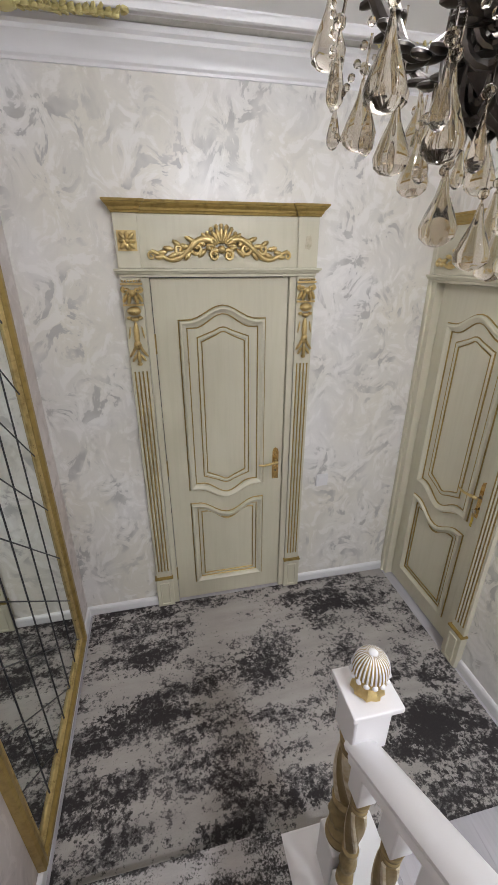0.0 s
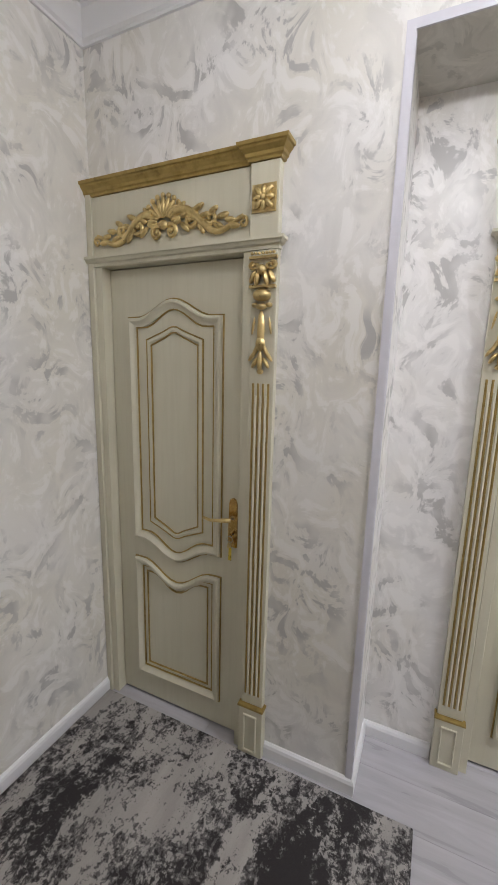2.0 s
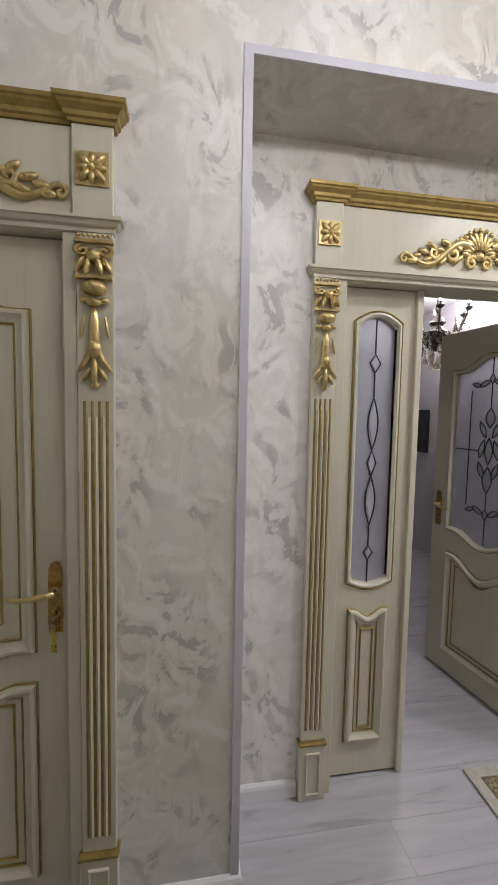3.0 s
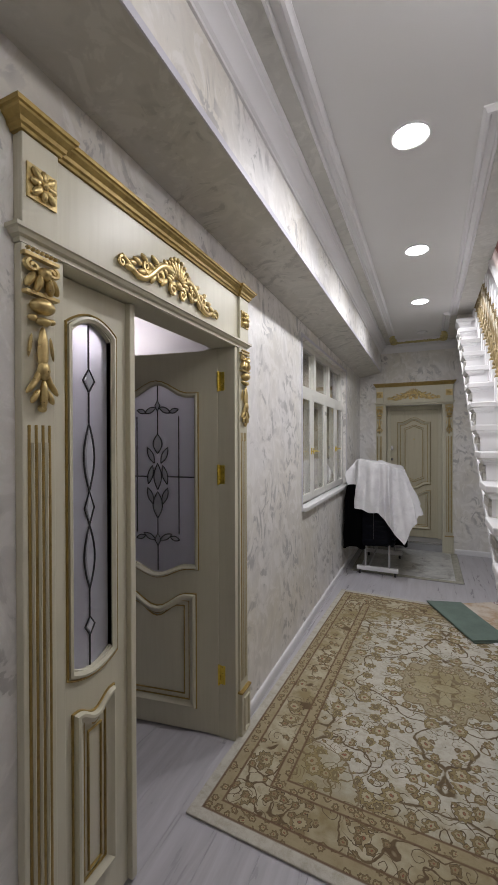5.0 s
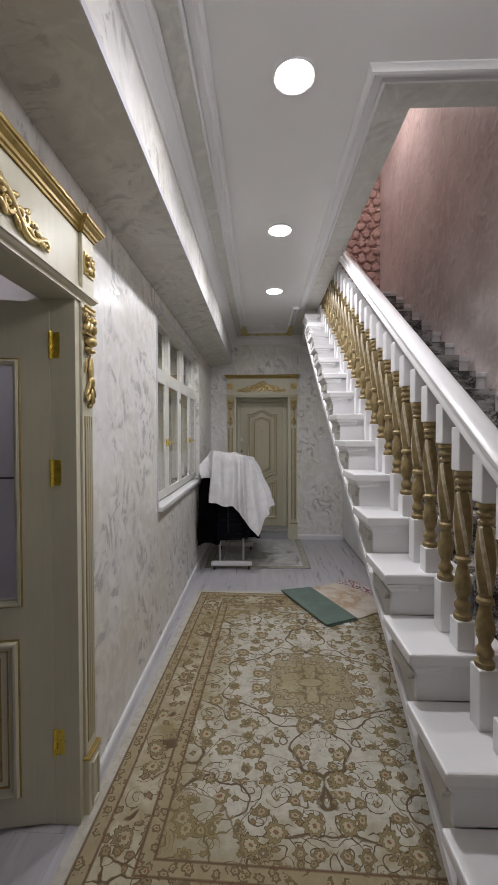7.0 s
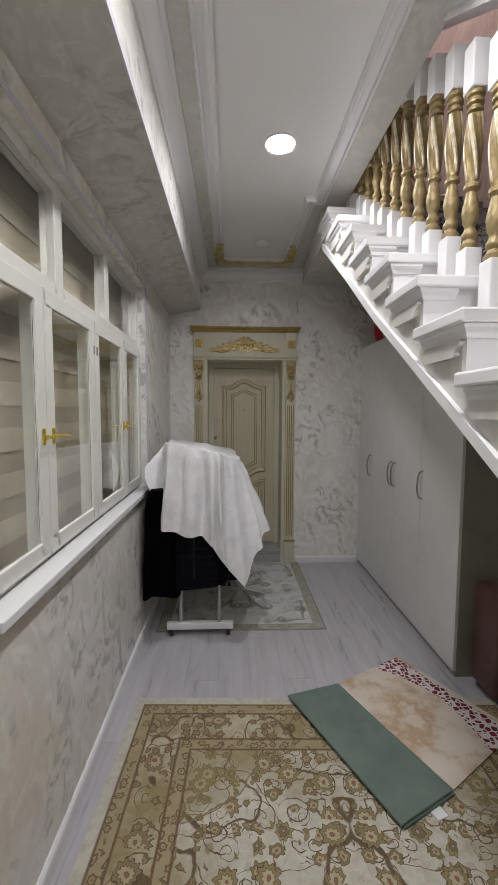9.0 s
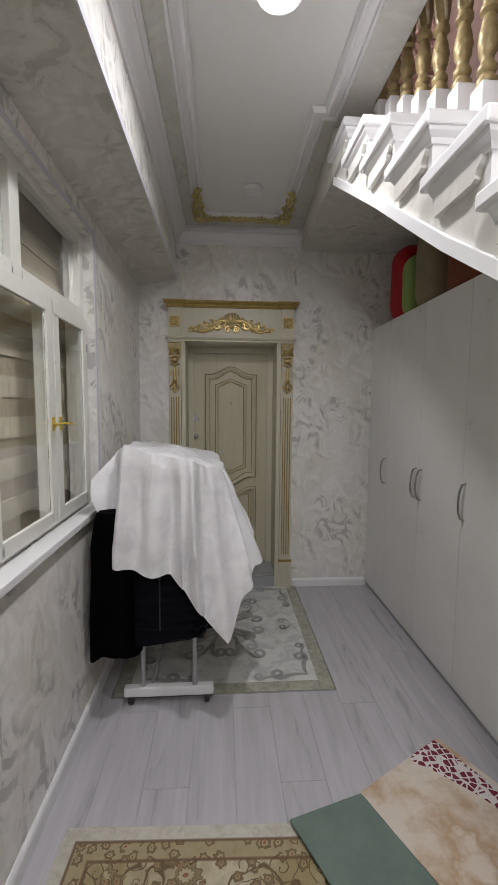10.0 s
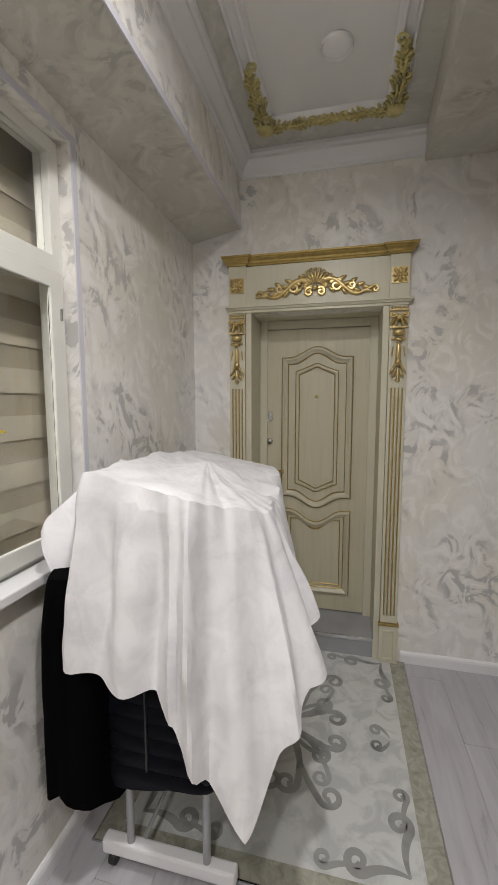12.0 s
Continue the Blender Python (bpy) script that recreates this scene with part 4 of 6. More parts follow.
def carved_crest():
    """Shell with scrolling acanthus to both sides, about 0.70 wide."""
    bm = bmesh.new()
    for i in range(-5, 6):
        a = i * 17
        L = 0.062 - 0.0022 * abs(i) ** 1.5
        s, c = math.sin(radians(a)), math.cos(radians(a))
        blob(bm, (0.052 * s * 1.05, -0.010, 0.058 + 0.052 * c), (0.0105, 0.011, L * 0.66), turn(a), 8, 6)
        blob(bm, (0.088 * s, -0.012, 0.060 + 0.088 * c), (0.0105, 0.009, 0.0105), None, 8, 5)
    blob(bm, (0, -0.012, 0.046), (0.022, 0.014, 0.018), None, 10, 6)
    for sx in (-1, 1):
        def S(pts):
            return [(sx * x, y, z) for x, y, z in pts]
        tube(bm, S(spiral(0.034, 0.022, 0.026, 1.4, math.pi * 0.75, -1)), [0.0105 - 0.005 * i / 25 for i in range(26)], 6, 0.9)
        blob(bm, (sx * 0.034, -0.012, 0.022), (0.008, 0.009, 0.008), None, 8, 5)
        # main stem
        stem = []
        for i in range(22):
            t = i / 21
            stem.append((0.05 + 0.285 * t, -0.008, 0.070 - 0.075 * t + 0.030 * math.sin(2.15 * math.pi * t + 0.5) + 0.02 * t * t))
        tube(bm, S(stem), [0.018 - 0.010 * i / 21 for i in range(22)], 8, 0.9)
        tube(bm, S(spiral(0.335, 0.018, 0.018, 1.1, math.pi * 0.5, -1, 16)), [0.007 - 0.003 * i / 15 for i in range(16)], 6, 0.9)
        tube(bm, S(spiral(0.120, 0.050, 0.036, 1.5, math.pi * 0.85, -1)), [0.0125 - 0.006 * i / 25 for i in range(26)], 6, 0.9)
        blob(bm, (sx * 0.120, -0.012, 0.050), (0.009, 0.010, 0.009), None, 8, 5)
        tube(bm, S(spiral(0.205, 0.048, 0.024, 1.2, math.pi * 1.1, 1, 18)), [0.0105 - 0.005 * i / 17 for i in range(18)], 6, 0.9)
        for x, z, a, L in ((0.075, 0.098, 50, 0.03), (0.095, 0.030, 130, 0.028), (0.150, 0.088, 65, 0.030), (0.165, 0.018, 140, 0.026), (0.180, 0.060, 80, 0.026), (0.215, 0.072, 60, 0.024), (0.235, 0.020, 110, 0.026), (0.255, 0.050, 80, 0.026), (0.285, 0.032, 100, 0.024), (0.30, 0.012, 95, 0.024), (0.06, 0.052, 70, 0.02)):
            blob(bm, (sx * x, -0.010, z), (0.0115, 0.009, L), turn(sx * a), 8, 5)
    return bm


def carved_drop():
    """Capital with a face-like leaf, a cup and a tassel, hanging 0.46 below its top."""
    bm = bmesh.new()
    for i in range(7):
        blob(bm, (-0.03 + 0.01 * i, -0.010, -0.012), (0.0045, 0.006, 0.006), None, 6, 4)
    box(bm, -0.038, 0.038, -0.012, 0, -0.032, -0.022)
    for sx in (-1, 1):
        tube(bm, [(sx * x, y, z) for x, y, z in spiral(0.021, -0.058, 0.016, 1.3, math.pi * 0.4, -1, 16)], [0.006] * 16, 6)
        blob(bm, (sx * 0.026, -0.010, -0.098), (0.008, 0.010, 0.026), turn(-sx * 18), 8, 6)
        blob(bm, (sx * 0.012, -0.014, -0.105), (0.008, 0.010, 0.028), turn(-sx * 8), 8, 6)
        blob(bm, (sx * 0.020, -0.008, -0.205), (0.010, 0.009, 0.010), None, 8, 5)
        blob(bm, (sx * 0.024, -0.006, -0.285), (0.0035, 0.004, 0.036), turn(-sx * 6), 6, 5)
        for k, (x, z, a, L) in enumerate(((0.012, -0.375, 18, 0.036), (0.022, -0.40, 26, 0.028), (0.016, -0.43, 20, 0.024))):
            blob(bm, (sx * x, -0.009, z), (0.0065, 0.007, L), turn(-sx * a), 8, 5)
    blob(bm, (0, -0.014, -0.075), (0.014, 0.016, 0.02), None, 10, 6)
    box(bm, -0.036, 0.036, -0.014, 0, -0.140, -0.130)
    blob(bm, (0, -0.010, -0.168), (0.026, 0.018, 0.024), None, 12, 8)
    blob(bm, (0, -0.012, -0.212), (0.016, 0.013, 0.012), None, 10, 6)
    blob(bm, (0, -0.010, -0.30), (0.011, 0.009, 0.075), None, 8, 8)
    blob(bm, (0, -0.012, -0.355), (0.014, 0.010, 0.03), None, 8, 6)
    blob(bm, (0, -0.012, -0.425), (0.008, 0.008, 0.045), None, 8, 6)
    blob(bm, (0, -0.008, -0.465), (0.010, 0.007, 0.012), None, 8, 6)
    return bm


def carved_rosette():
    bm = bmesh.new()
    box(bm, -0.036, 0.036, -0.005, 0, -0.036, 0.036)
    for i in range(8):
        a = i * 45
        s, c = math.sin(radians(a)), math.cos(radians(a))
        L = 0.024 if i % 2 else 0.019
        blob(bm, (0.019 * s * (1.15 if i % 2 else 1), -0.009, 0.019 * c * (1.15 if i % 2 else 1)), (0.0085, 0.008, L * 0.75), turn(a), 8, 5)
    blob(bm, (0, -0.013, 0), (0.008, 0.008, 0.008), None, 8, 5)
    return bm


def keep(bm):
    me = bpy.data.meshes.new("carving")
    bmesh.ops.recalc_face_normals(bm, faces=bm.faces[:])
    bm.to_mesh(me)
    bm.free()
    me.shade_smooth()
    me.set_sharp_from_angle(angle=radians(50))
    return me


CREST, DROP, ROSETTE = keep(carved_crest()), keep(carved_drop()), keep(carved_rosette())
DROP.transform(Matrix.Diagonal((1.34, 1.4, 0.88, 1.0)))
for me in (CREST, DROP, ROSETTE):
    me.materials.append(GOLD_PALE)


def shared(name, me, parent, at, label="", scale=(1, 1, 1)):
    ob = new(name, me)
    ob.parent, ob.location, ob.scale = parent, at, scale
    return tagged(ob, label)


def glue_patch():
    g = Graph("old_glue", 0.8)
    g.put("Base Color", g.ramp(g.noise(g.co(), 60, 3), [(0.35, (0.42, 0.38, 0.26)), (0.6, (0.55, 0.5, 0.37))]))
    return g.m


GLUE = glue_patch()


def surround(th, w, h, left=True, right=True, missing_right=False, crest_scale=1.0):
    """Casing, fluted pilasters, frieze and gilt cornice, in the wall's own plane."""
    e, pw, t = w / 2, 0.098, 0.035
    for s, on in ((-1, left), (1, right)):
        a, b = sorted((s * e, s * (e + t)))
        part("jamb", boxed(a, b, -0.018, 0.12, 0, h), CREAM, th, bevel=0.002)
        if not on:
            part("edge_strip", boxed(*sorted((s * (e + t), s * (e + t + 0.03))), -0.03, 0, 0, h + 0.3), CREAM, th, bevel=0.003)
            continue
        c = s * (e + t + pw / 2 + 0.002)
        pil = part("pilaster", boxed(c - pw / 2, c + pw / 2, -0.028, 0, 0.2505, h + 0.0), CREAM, th, "fluted cream pilaster", bevel=0.003)
        for k in range(4):
            u = c - 0.030 + 0.02 * k
            part("flute", sweep(bmesh.new(), [(u, 0.30), (u, h - 0.455)], [(-0.004, 0.0), (-0.004, 0.0295), (0, 0.031), (0.004, 0.0295), (0.004, 0.0)], False), CREAM_GOLD, pil, "gold fluting")
            if k < 3:
                part("reed", sweep(bmesh.new(), [(u + 0.01, 0.30), (u + 0.01, h - 0.50)], [(-0.005, 0.0), (-0.005, 0.030), (0, 0.034), (0.005, 0.030), (0.005, 0.0)], False), CREAM, pil)
        shared("carved_drop", DROP, pil, (c, -0.028, h - 0.003), "gilded carved drop")
        pli = part("plinth", boxed(c - pw / 2 - 0.006, c + pw / 2 + 0.006, -0.042, 0, 0.001, 0.238), CREAM, th, bevel=0.003)
        part("plinth_cap", boxed(c - pw / 2 - 0.010, c + pw / 2 + 0.010, -0.047, 0, 0.2385, 0.25), CREAM_GOLD, pli, "gold plinth edge", bevel=0.003)
        part("gilt_line", sweep(bmesh.new(), [(c - 0.03, 0.03), (c + 0.03, 0.03), (c + 0.03, 0.21), (c - 0.03, 0.21)], LINE, True, at_depth(0.042)), CREAM, pli)
    part("head", boxed(-e - t, e + t, -0.018, 0.12, h + 0.0005, h + t), CREAM, th, bevel=0.002)
    L = -(e + t + (pw + 0.004 if left else 0.03))
    R = e + t + (pw + 0.004 if right else 0.03)
    part("architrave", sweep(bmesh.new(), [(L - 0.008, 0), (L - 0.008, 0.034), (R + 0.008, 0.034), (R + 0.008, 0)], [(-0.008, 0), (-0.008, 0.012), (0.002, 0.016), (0.008, 0.026), (0.014, 0.028), (0.014, 0.038), (-0.03, 0.038), (-0.03, 0)], False, lambda u, v, d: Vector((u, -v, h + 0.002 + d))), CREAM, th)
    part("frieze", boxed(L + 0.002, R - 0.002, -0.020, 0, h + 0.041, h + 0.272), CREAM, th, "cream frieze board", bevel=0.002)
    ends = []
    for s, on in ((-1, left), (1, right)):
        if on:
            c = (L if s < 0 else R) - s * 0.0535
            blk = part("corner_block", boxed(c - 0.0535, c + 0.0535, -0.036, -0.0205, h + 0.041, h + 0.272), CREAM, th, bevel=0.003)
            if s > 0 and missing_right:
                part("glue_mark", prism(bmesh.new(), [(c - 0.018, h + 0.13), (c + 0.01, h + 0.125), (c + 0.02, h + 0.15), (c + 0.012, h + 0.19), (c - 0.012, h + 0.185)], 0.036, 0.0375, front), GLUE, blk, "bare glue mark of a lost rosette")
            else:
                shared("rosette", ROSETTE, blk, (c, -0.036, h + 0.158), "gilded square rosette", (1.2, 1.2, 1.2))
    shared("carved_crest", CREST, th, (0, -0.0205, h + 0.078), "gilded shell and acanthus crest", (crest_scale, 1, 1.0))
    path = [(L, 0), (L, 0.036), (L + 0.108, 0.036), (L + 0.108, 0.021), (R - 0.108, 0.021), (R - 0.108, 0.036), (R, 0.036), (R, 0)]
    if not left:
        path = [(L, 0), (L, 0.021)] + path[4:]
    prof = [(-0.018, 0), (0.006, 0), (0.008, 0.008), (0.014, 0.012), (0.016, 0.022), (0.028, 0.034), (0.030, 0.040), (0.036, 0.042), (0.038, 0.052), (-0.018, 0.052)]
    part("cornice", sweep(bmesh.new(), path, prof, False, lambda u, v, d: Vector((u, -v, h + 0.2725 + d))), CREAM_GOLD, th, "stepped gold cornice")


def hinge(th, u, z, d, mat):
    bm = bmesh.new()
    box(bm, u - 0.012, u - 0.001, -d - 0.003, -d, z - 0.05, z + 0.05)
    lathe(bm, [(0.006, -0.052), (0.007, -0.05), (0.007, 0.05), (0.006, 0.052)], 10, (u, -d - 0.005, z))
    part("hinge", bm, mat, th, "brass butt hinge")


def inner_door(name, label, cx_pose, w, h, **k):
    d = thing(name, label, "door", cx_pose, kind="structure")
    surround(d, w, h, **k)
    leaf = panelled_leaf(d, w - 0.006, 0.012, h - 0.004, 0.004 if k.get("left", True) else 0.03)
    return d, leaf


d1, leaf1 = inner_door("door_1", "closed cream panelled door with gilded carved surround", pose(DOOR_A[0], YA, 0), DOOR_A[1], DOOR_A[2], missing_right=True)
lever(leaf1, DOOR_A[1] / 2 - 0.045, 1.03, -0.004, -1)
for z in (0.25, 1.05, 1.78):
    hinge(d1, -DOOR_A[1] / 2, z, 0.006, CREAM_GOLD)
d2, leaf2 = inner_door("door_2", "closed cream panelled door beside the corner, gilded surround", pose(XB, DOOR_B[0], 0, 0, 0, -90), DOOR_B[1], DOOR_B[2], left=False)
lever(leaf2, DOOR_B[1] / 2 - 0.045, 1.05, -0.03, -1)


def key_ring():
    k = thing("key_bunch", "small bunch of keys hanging in the door lock", "keys", pose(XB + 0.02, DOOR_B[0] - DOOR_B[1] / 2 + 0.045, 0.98, 0, 0, -90))
    part("key", prism(bmesh.new(), [(-0.002, -0.004), (0.002, -0.004), (0.002, 0.004), (-0.002, 0.004)], 0.0, 0.02, front), BRASS, k)
    ring = [(0.013 * math.cos(a), -0.022, -0.014 + 0.013 * math.sin(a)) for a in [2 * math.pi * i / 14 for i in range(15)]]
    part("ring", tube(bmesh.new(), ring, 0.0016, 6), CHROME, k)
    part("key", prism(bmesh.new(), [(-0.012, -0.055), (0.004, -0.055), (0.008, -0.025), (-0.008, -0.025)], 0.018, 0.022, front), GOLD_PALE, k)
    part("tag", prism(bmesh.new(), [(-0.004, -0.105), (0.010, -0.105), (0.010, -0.05), (-0.002, -0.05)], 0.023, 0.026, front), YELLOW_BRASS, k)


key_ring()

# entrance door, set back in a deep cream reveal
d4 = thing("door_4", "closed cream entrance door in a deep reveal with gilded surround", "door", pose(DOOR_D[0], YD, 0, 0, 0, 180), kind="structure")
w, h = DOOR_D[1] - 0.07, DOOR_D[2]
surround(d4, w, h, crest_scale=1.0)
for s in (-1, 1):
    part("reveal", boxed(*sorted((s * w / 2, s * (w / 2 + 0.034))), 0.1205, 0.34, 0, h), CREAM, d4)
    part("reveal_stop", boxed(*sorted((s * (w / 2 - 0.05), s * w / 2)), 0.25, 0.34, 0.09, h), CREAM, d4, bevel=0.003)
part("reveal_head", boxed(-w / 2, w / 2, 0.1205, 0.34, h - 0.0005, h + 0.03), CREAM, d4)
part("reveal_stop", boxed(-w / 2 + 0.018, w / 2 - 0.018, 0.255, 0.34, h - 0.055, h - 0.001), CREAM, d4, bevel=0.003)
part("sill", boxed(-w / 2, w / 2, -0.01, 0.34, 0.0, 0.128), paint("grey_threshold", (0.34, 0.34, 0.35), 0.4, 0.05), d4, "grey tiled threshold step", bevel=0.003)
part("sill_edge", boxed(-w / 2, w / 2, -0.016, -0.0105, 0.106, 0.13), CHROME, d4, "metal threshold edge")
leaf4 = panelled_leaf(d4, w - 0.040, 0.135, h - 0.058, 0.27, OLIVE_CREAM)
part("lock_plate", prism(bmesh.new(), [(-0.315 + 0.022 * math.cos(a), 1.475 + 0.034 * math.sin(a)) for a in [2 * math.pi * i / 16 for i in range(16)]], -0.27, -0.262, front), CHROME, leaf4, "oval steel lock cover")
part("lock_knob", blob(bmesh.new(), (-0.315, 0.258, 1.305), (0.022, 0.014, 0.022), None, 14, 8), CHROME, leaf4, "round steel knob", smooth=True)
part("peephole", blob(bmesh.new(), (0, 0.266, 1.61), (0.011, 0.006, 0.011), None, 12, 6), GOLD_PALE, leaf4, smooth=True)
part("handle", tube(bmesh.new(), [(-0.315, 0.27, 1.11), (-0.315, 0.225, 1.11), (-0.30, 0.218, 1.11), (-0.21, 0.218, 1.105)], [0.010, 0.010, 0.009, 0.007], 10), BRASS, leaf4, "dark lever handle", smooth=True)


# double door with leaded glass
def frosted():
    g = Graph("frosted_glass", 0.38, 0, (0.80, 0.80, 0.88))
    g.put("Transmission Weight", 0.75)
    g.put("IOR", 1.3)
    g.bump(g.noise(g.co(), 60, 3), 0.1, 0.003)
    return g.m


def clear(name, color=(0.95, 0.96, 0.96), rough=0.02, ior=1.45):
    g = Graph(name, rough, 0, color)
    g.put("Transmission Weight", 1.0)
    g.put("IOR", ior)
    return g.m


FROST, BEVEL_GLASS = frosted(), paint("bevelled_glass", (0.42, 0.42, 0.47), 0.08, 0.08)
LEAD = paint("dark_lead", (0.06, 0.06, 0.065), 0.4, 0.05, 0.6)


def holed(bm, outer, inner, d0, d1):
    """A flat plate with a shaped hole."""
    loops = []
    for pts in (outer, inner):
        vs = [bm.verts.new(front(u, v, d0)) for u, v in pts]
        loops += [bm.edges.new((vs[i], vs[(i + 1) % len(vs)])) for i in range(len(vs))]
    faces = [f for f in bmesh.ops.triangle_fill(bm, edges=loops, use_beauty=True)["geom"] if isinstance(f, bmesh.types.BMFace)]
    out = bmesh.ops.extrude_face_region(bm, geom=faces)
    bmesh.ops.translate(bm, verts=[v for v in out["geom"] if isinstance(v, bmesh.types.BMVert)], vec=front(0, 0, d1 - d0))
    return bm


def leading(glass, paths, d, r=0.0034):
    for pts in paths:
        part("lead_line", tube(bmesh.new(), [(u, -d, v) for u, v in pts], r, 6), LEAD, glass, "dark lead came")


def lens(cx, cz, w, h, n=12):
    up = [(cx + w * math.sin(math.pi * i / n), cz - h + 2 * h * i / n) for i in range(n + 1)]
    down = [(cx - w * math.sin(math.pi * i / n), cz + h - 2 * h * i / n) for i in range(1, n)]
    return up + down


def diamond(cx, cz, w, h):
    return [(cx, cz - h), (cx + w, cz), (cx, cz + h), (cx - w, cz)]


def jewels(glass, shapes, d):
    for s in shapes:
        bm = bmesh.new()
        c = (sum(p[0] for p in s) / len(s), sum(p[1] for p in s) / len(s))
        ring = [bm.verts.new(front(u, v, d)) for u, v in s]
        top = [bm.verts.new(front(c[0] + (u - c[0]) * 0.6, c[1] + (v - c[1]) * 0.7, d + 0.005)) for u, v in s]
        bm.faces.new(ring[::-1]), bm.faces.new(top)
        for i in range(len(s)):
            j = (i + 1) % len(s)
            bm.faces.new((ring[i], ring[j], top[j], top[i]))
        part("bevelled_piece", bm, BEVEL_GLASS, glass, "bevelled clear glass piece")
    leading(glass, [[*s, s[0]] for s in shapes], d + 0.002)


d3 = thing("door_3", "cream double door with leaded glass, one leaf open", "door", pose(XC, DOOR_C[0], 0, 0, 0, -90), kind="structure")
w, h = DOOR_C[1], DOOR_C[2]
surround(d3, w, h, crest_scale=0.96)
for s in (-1, 1):
    part("lining", boxed(*sorted((s * w / 2, s * (w / 2 + 0.03))), 0.1205, 0.17, 0, h), CREAM, d3)
# fixed side leaf
su0, su1 = -w / 2 + 0.003, -w / 2 + 0.325
side_leaf = part("side_leaf", holed(bmesh.new(), [(su0, 0.012), (su1, 0.012), (su1, h - 0.004), (su0, h - 0.004)], panel_path(su0 + 0.083, su1 - 0.075, 0.90, 1.94, 0.045, -0.03, 0, 14, "arc"), -0.045, -0.005), CREAM, d3, "narrow glazed side leaf")
side_leaf.location.y = 0.042
part("moulding", sweep(bmesh.new(), panel_path(su0 + 0.066, su1 - 0.058, 0.883, 1.957, 0.045, -0.03, 0, 14, "arc"), [(0, 0), (0, 0.010), (0.008, 0.012), (0.017, 0.004), (0.017, -0.02), (0.012, -0.02), (0.012, 0)], True, at_depth(-0.005)), CREAM, side_leaf, smooth=True)
part("gilt_line", sweep(bmesh.new(), panel_path(su0 + 0.066, su1 - 0.058, 0.883, 1.957, 0.045, -0.03, -0.009, 14, "arc"), LINE, True, at_depth(-0.005)), CREAM_GOLD, side_leaf)
glass = part("glass", prism(bmesh.new(), panel_path(su0 + 0.080, su1 - 0.072, 0.897, 1.943, 0.045, -0.03, 0, 14, "arc"), -0.028, -0.022, front), FROST, side_leaf, "frosted leaded glass pane")
gx = (su0 + su1) / 2 + 0.004
jewels(glass, [diamond(gx, 1.80, 0.024, 0.038), lens(gx, 1.55, 0.022, 0.11), diamond(gx, 1.385, 0.020, 0.055), lens(gx, 1.225, 0.022, 0.105), diamond(gx, 1.00, 0.02, 0.03)], -0.022)
leading(glass, [[(gx, 1.98), (gx, 1.84)], [(gx, 1.76), (gx, 1.66)], [(gx, 1.12), (gx, 1.03)], [(gx, 0.97), (gx, 0.87)]], -0.021)
panel(side_leaf, su0 + 0.08, su1 - 0.072, 0.17, 0.76, -0.035, 0.0, -0.005, False)
part("gilt_line", sweep(bmesh.new(), panel_path(su0 + 0.08, su1 - 0.072, 0.17, 0.73, 0, 0.0, 0.055), LINE, True, at_depth(-0.005)), CREAM_GOLD, side_leaf)
part("post", boxed(su1 + 0.001, su1 + 0.028, 0.026, 0.10, 0.01, h - 0.002), CREAM, d3, "meeting post", bevel=0.004)
# open leaf
LW = w / 2 - su1 - 0.034
open_leaf = part("open_leaf", holed(bmesh.new(), [(-LW, 0.012), (0, 0.012), (0, h - 0.012), (-LW, h - 0.012)], panel_path(-LW + 0.135, -0.135, 0.92, 1.84, 0.075, -0.06), -0.04, 0.0), CREAM, d3, "glazed leaf standing open into the room")
open_leaf.matrix_local = pose(w / 2 - 0.004, 0.083, 0, 0, 0, -81)
part("moulding", sweep(bmesh.new(), panel_path(-LW + 0.115, -0.115, 0.90, 1.86, 0.075, -0.06), [(0, 0), (0, 0.010), (0.008, 0.013), (0.020, 0.004), (0.020, -0.018), (0.014, -0.018), (0.014, 0)], True), CREAM, open_leaf, smooth=True)
part("gilt_line", sweep(bmesh.new(), panel_path(-LW + 0.115, -0.115, 0.90, 1.86, 0.075, -0.06, -0.006), LINE, True), CREAM_GOLD, open_leaf)
glass = part("glass", prism(bmesh.new(), panel_path(-LW + 0.131, -0.131, 0.916, 1.844, 0.075, -0.06), -0.023, -0.017, front), FROST, open_leaf, "frosted leaded glass pane")
gx = -LW / 2
def petal(cx, cz, w, h, a):
    return [(cx + (u * math.cos(a) - v * math.sin(a)), cz + (u * math.sin(a) + v * math.cos(a))) for u, v in lens(0, 0, w, h, 8)]
shapes = [lens(gx, 1.585, 0.028, 0.055), lens(gx, 1.40, 0.024, 0.075), lens(gx, 1.24, 0.030, 0.075)]
for s in (-1, 1):
    shapes += [petal(gx + s * 0.042, 1.52, 0.016, 0.05, -s * 0.45), petal(gx + s * 0.045, 1.41, 0.016, 0.055, s * 0.25), petal(gx + s * 0.045, 1.29, 0.016, 0.05, -s * 0.35)]
    shapes += [petal(gx + s * 0.045, 1.775, 0.014, 0.04, s * 1.15), petal(gx + s * 0.10, 1.77, 0.012, 0.03, -s * 1.3), petal(gx + s * 0.05, 1.06, 0.014, 0.042, -s * 1.1), petal(gx + s * 0.105, 1.055, 0.012, 0.03, s * 1.3)]
shapes += [diamond(gx, 1.80, 0.016, 0.03), diamond(gx, 1.045, 0.020, 0.035)]
jewels(glass, shapes, -0.017)
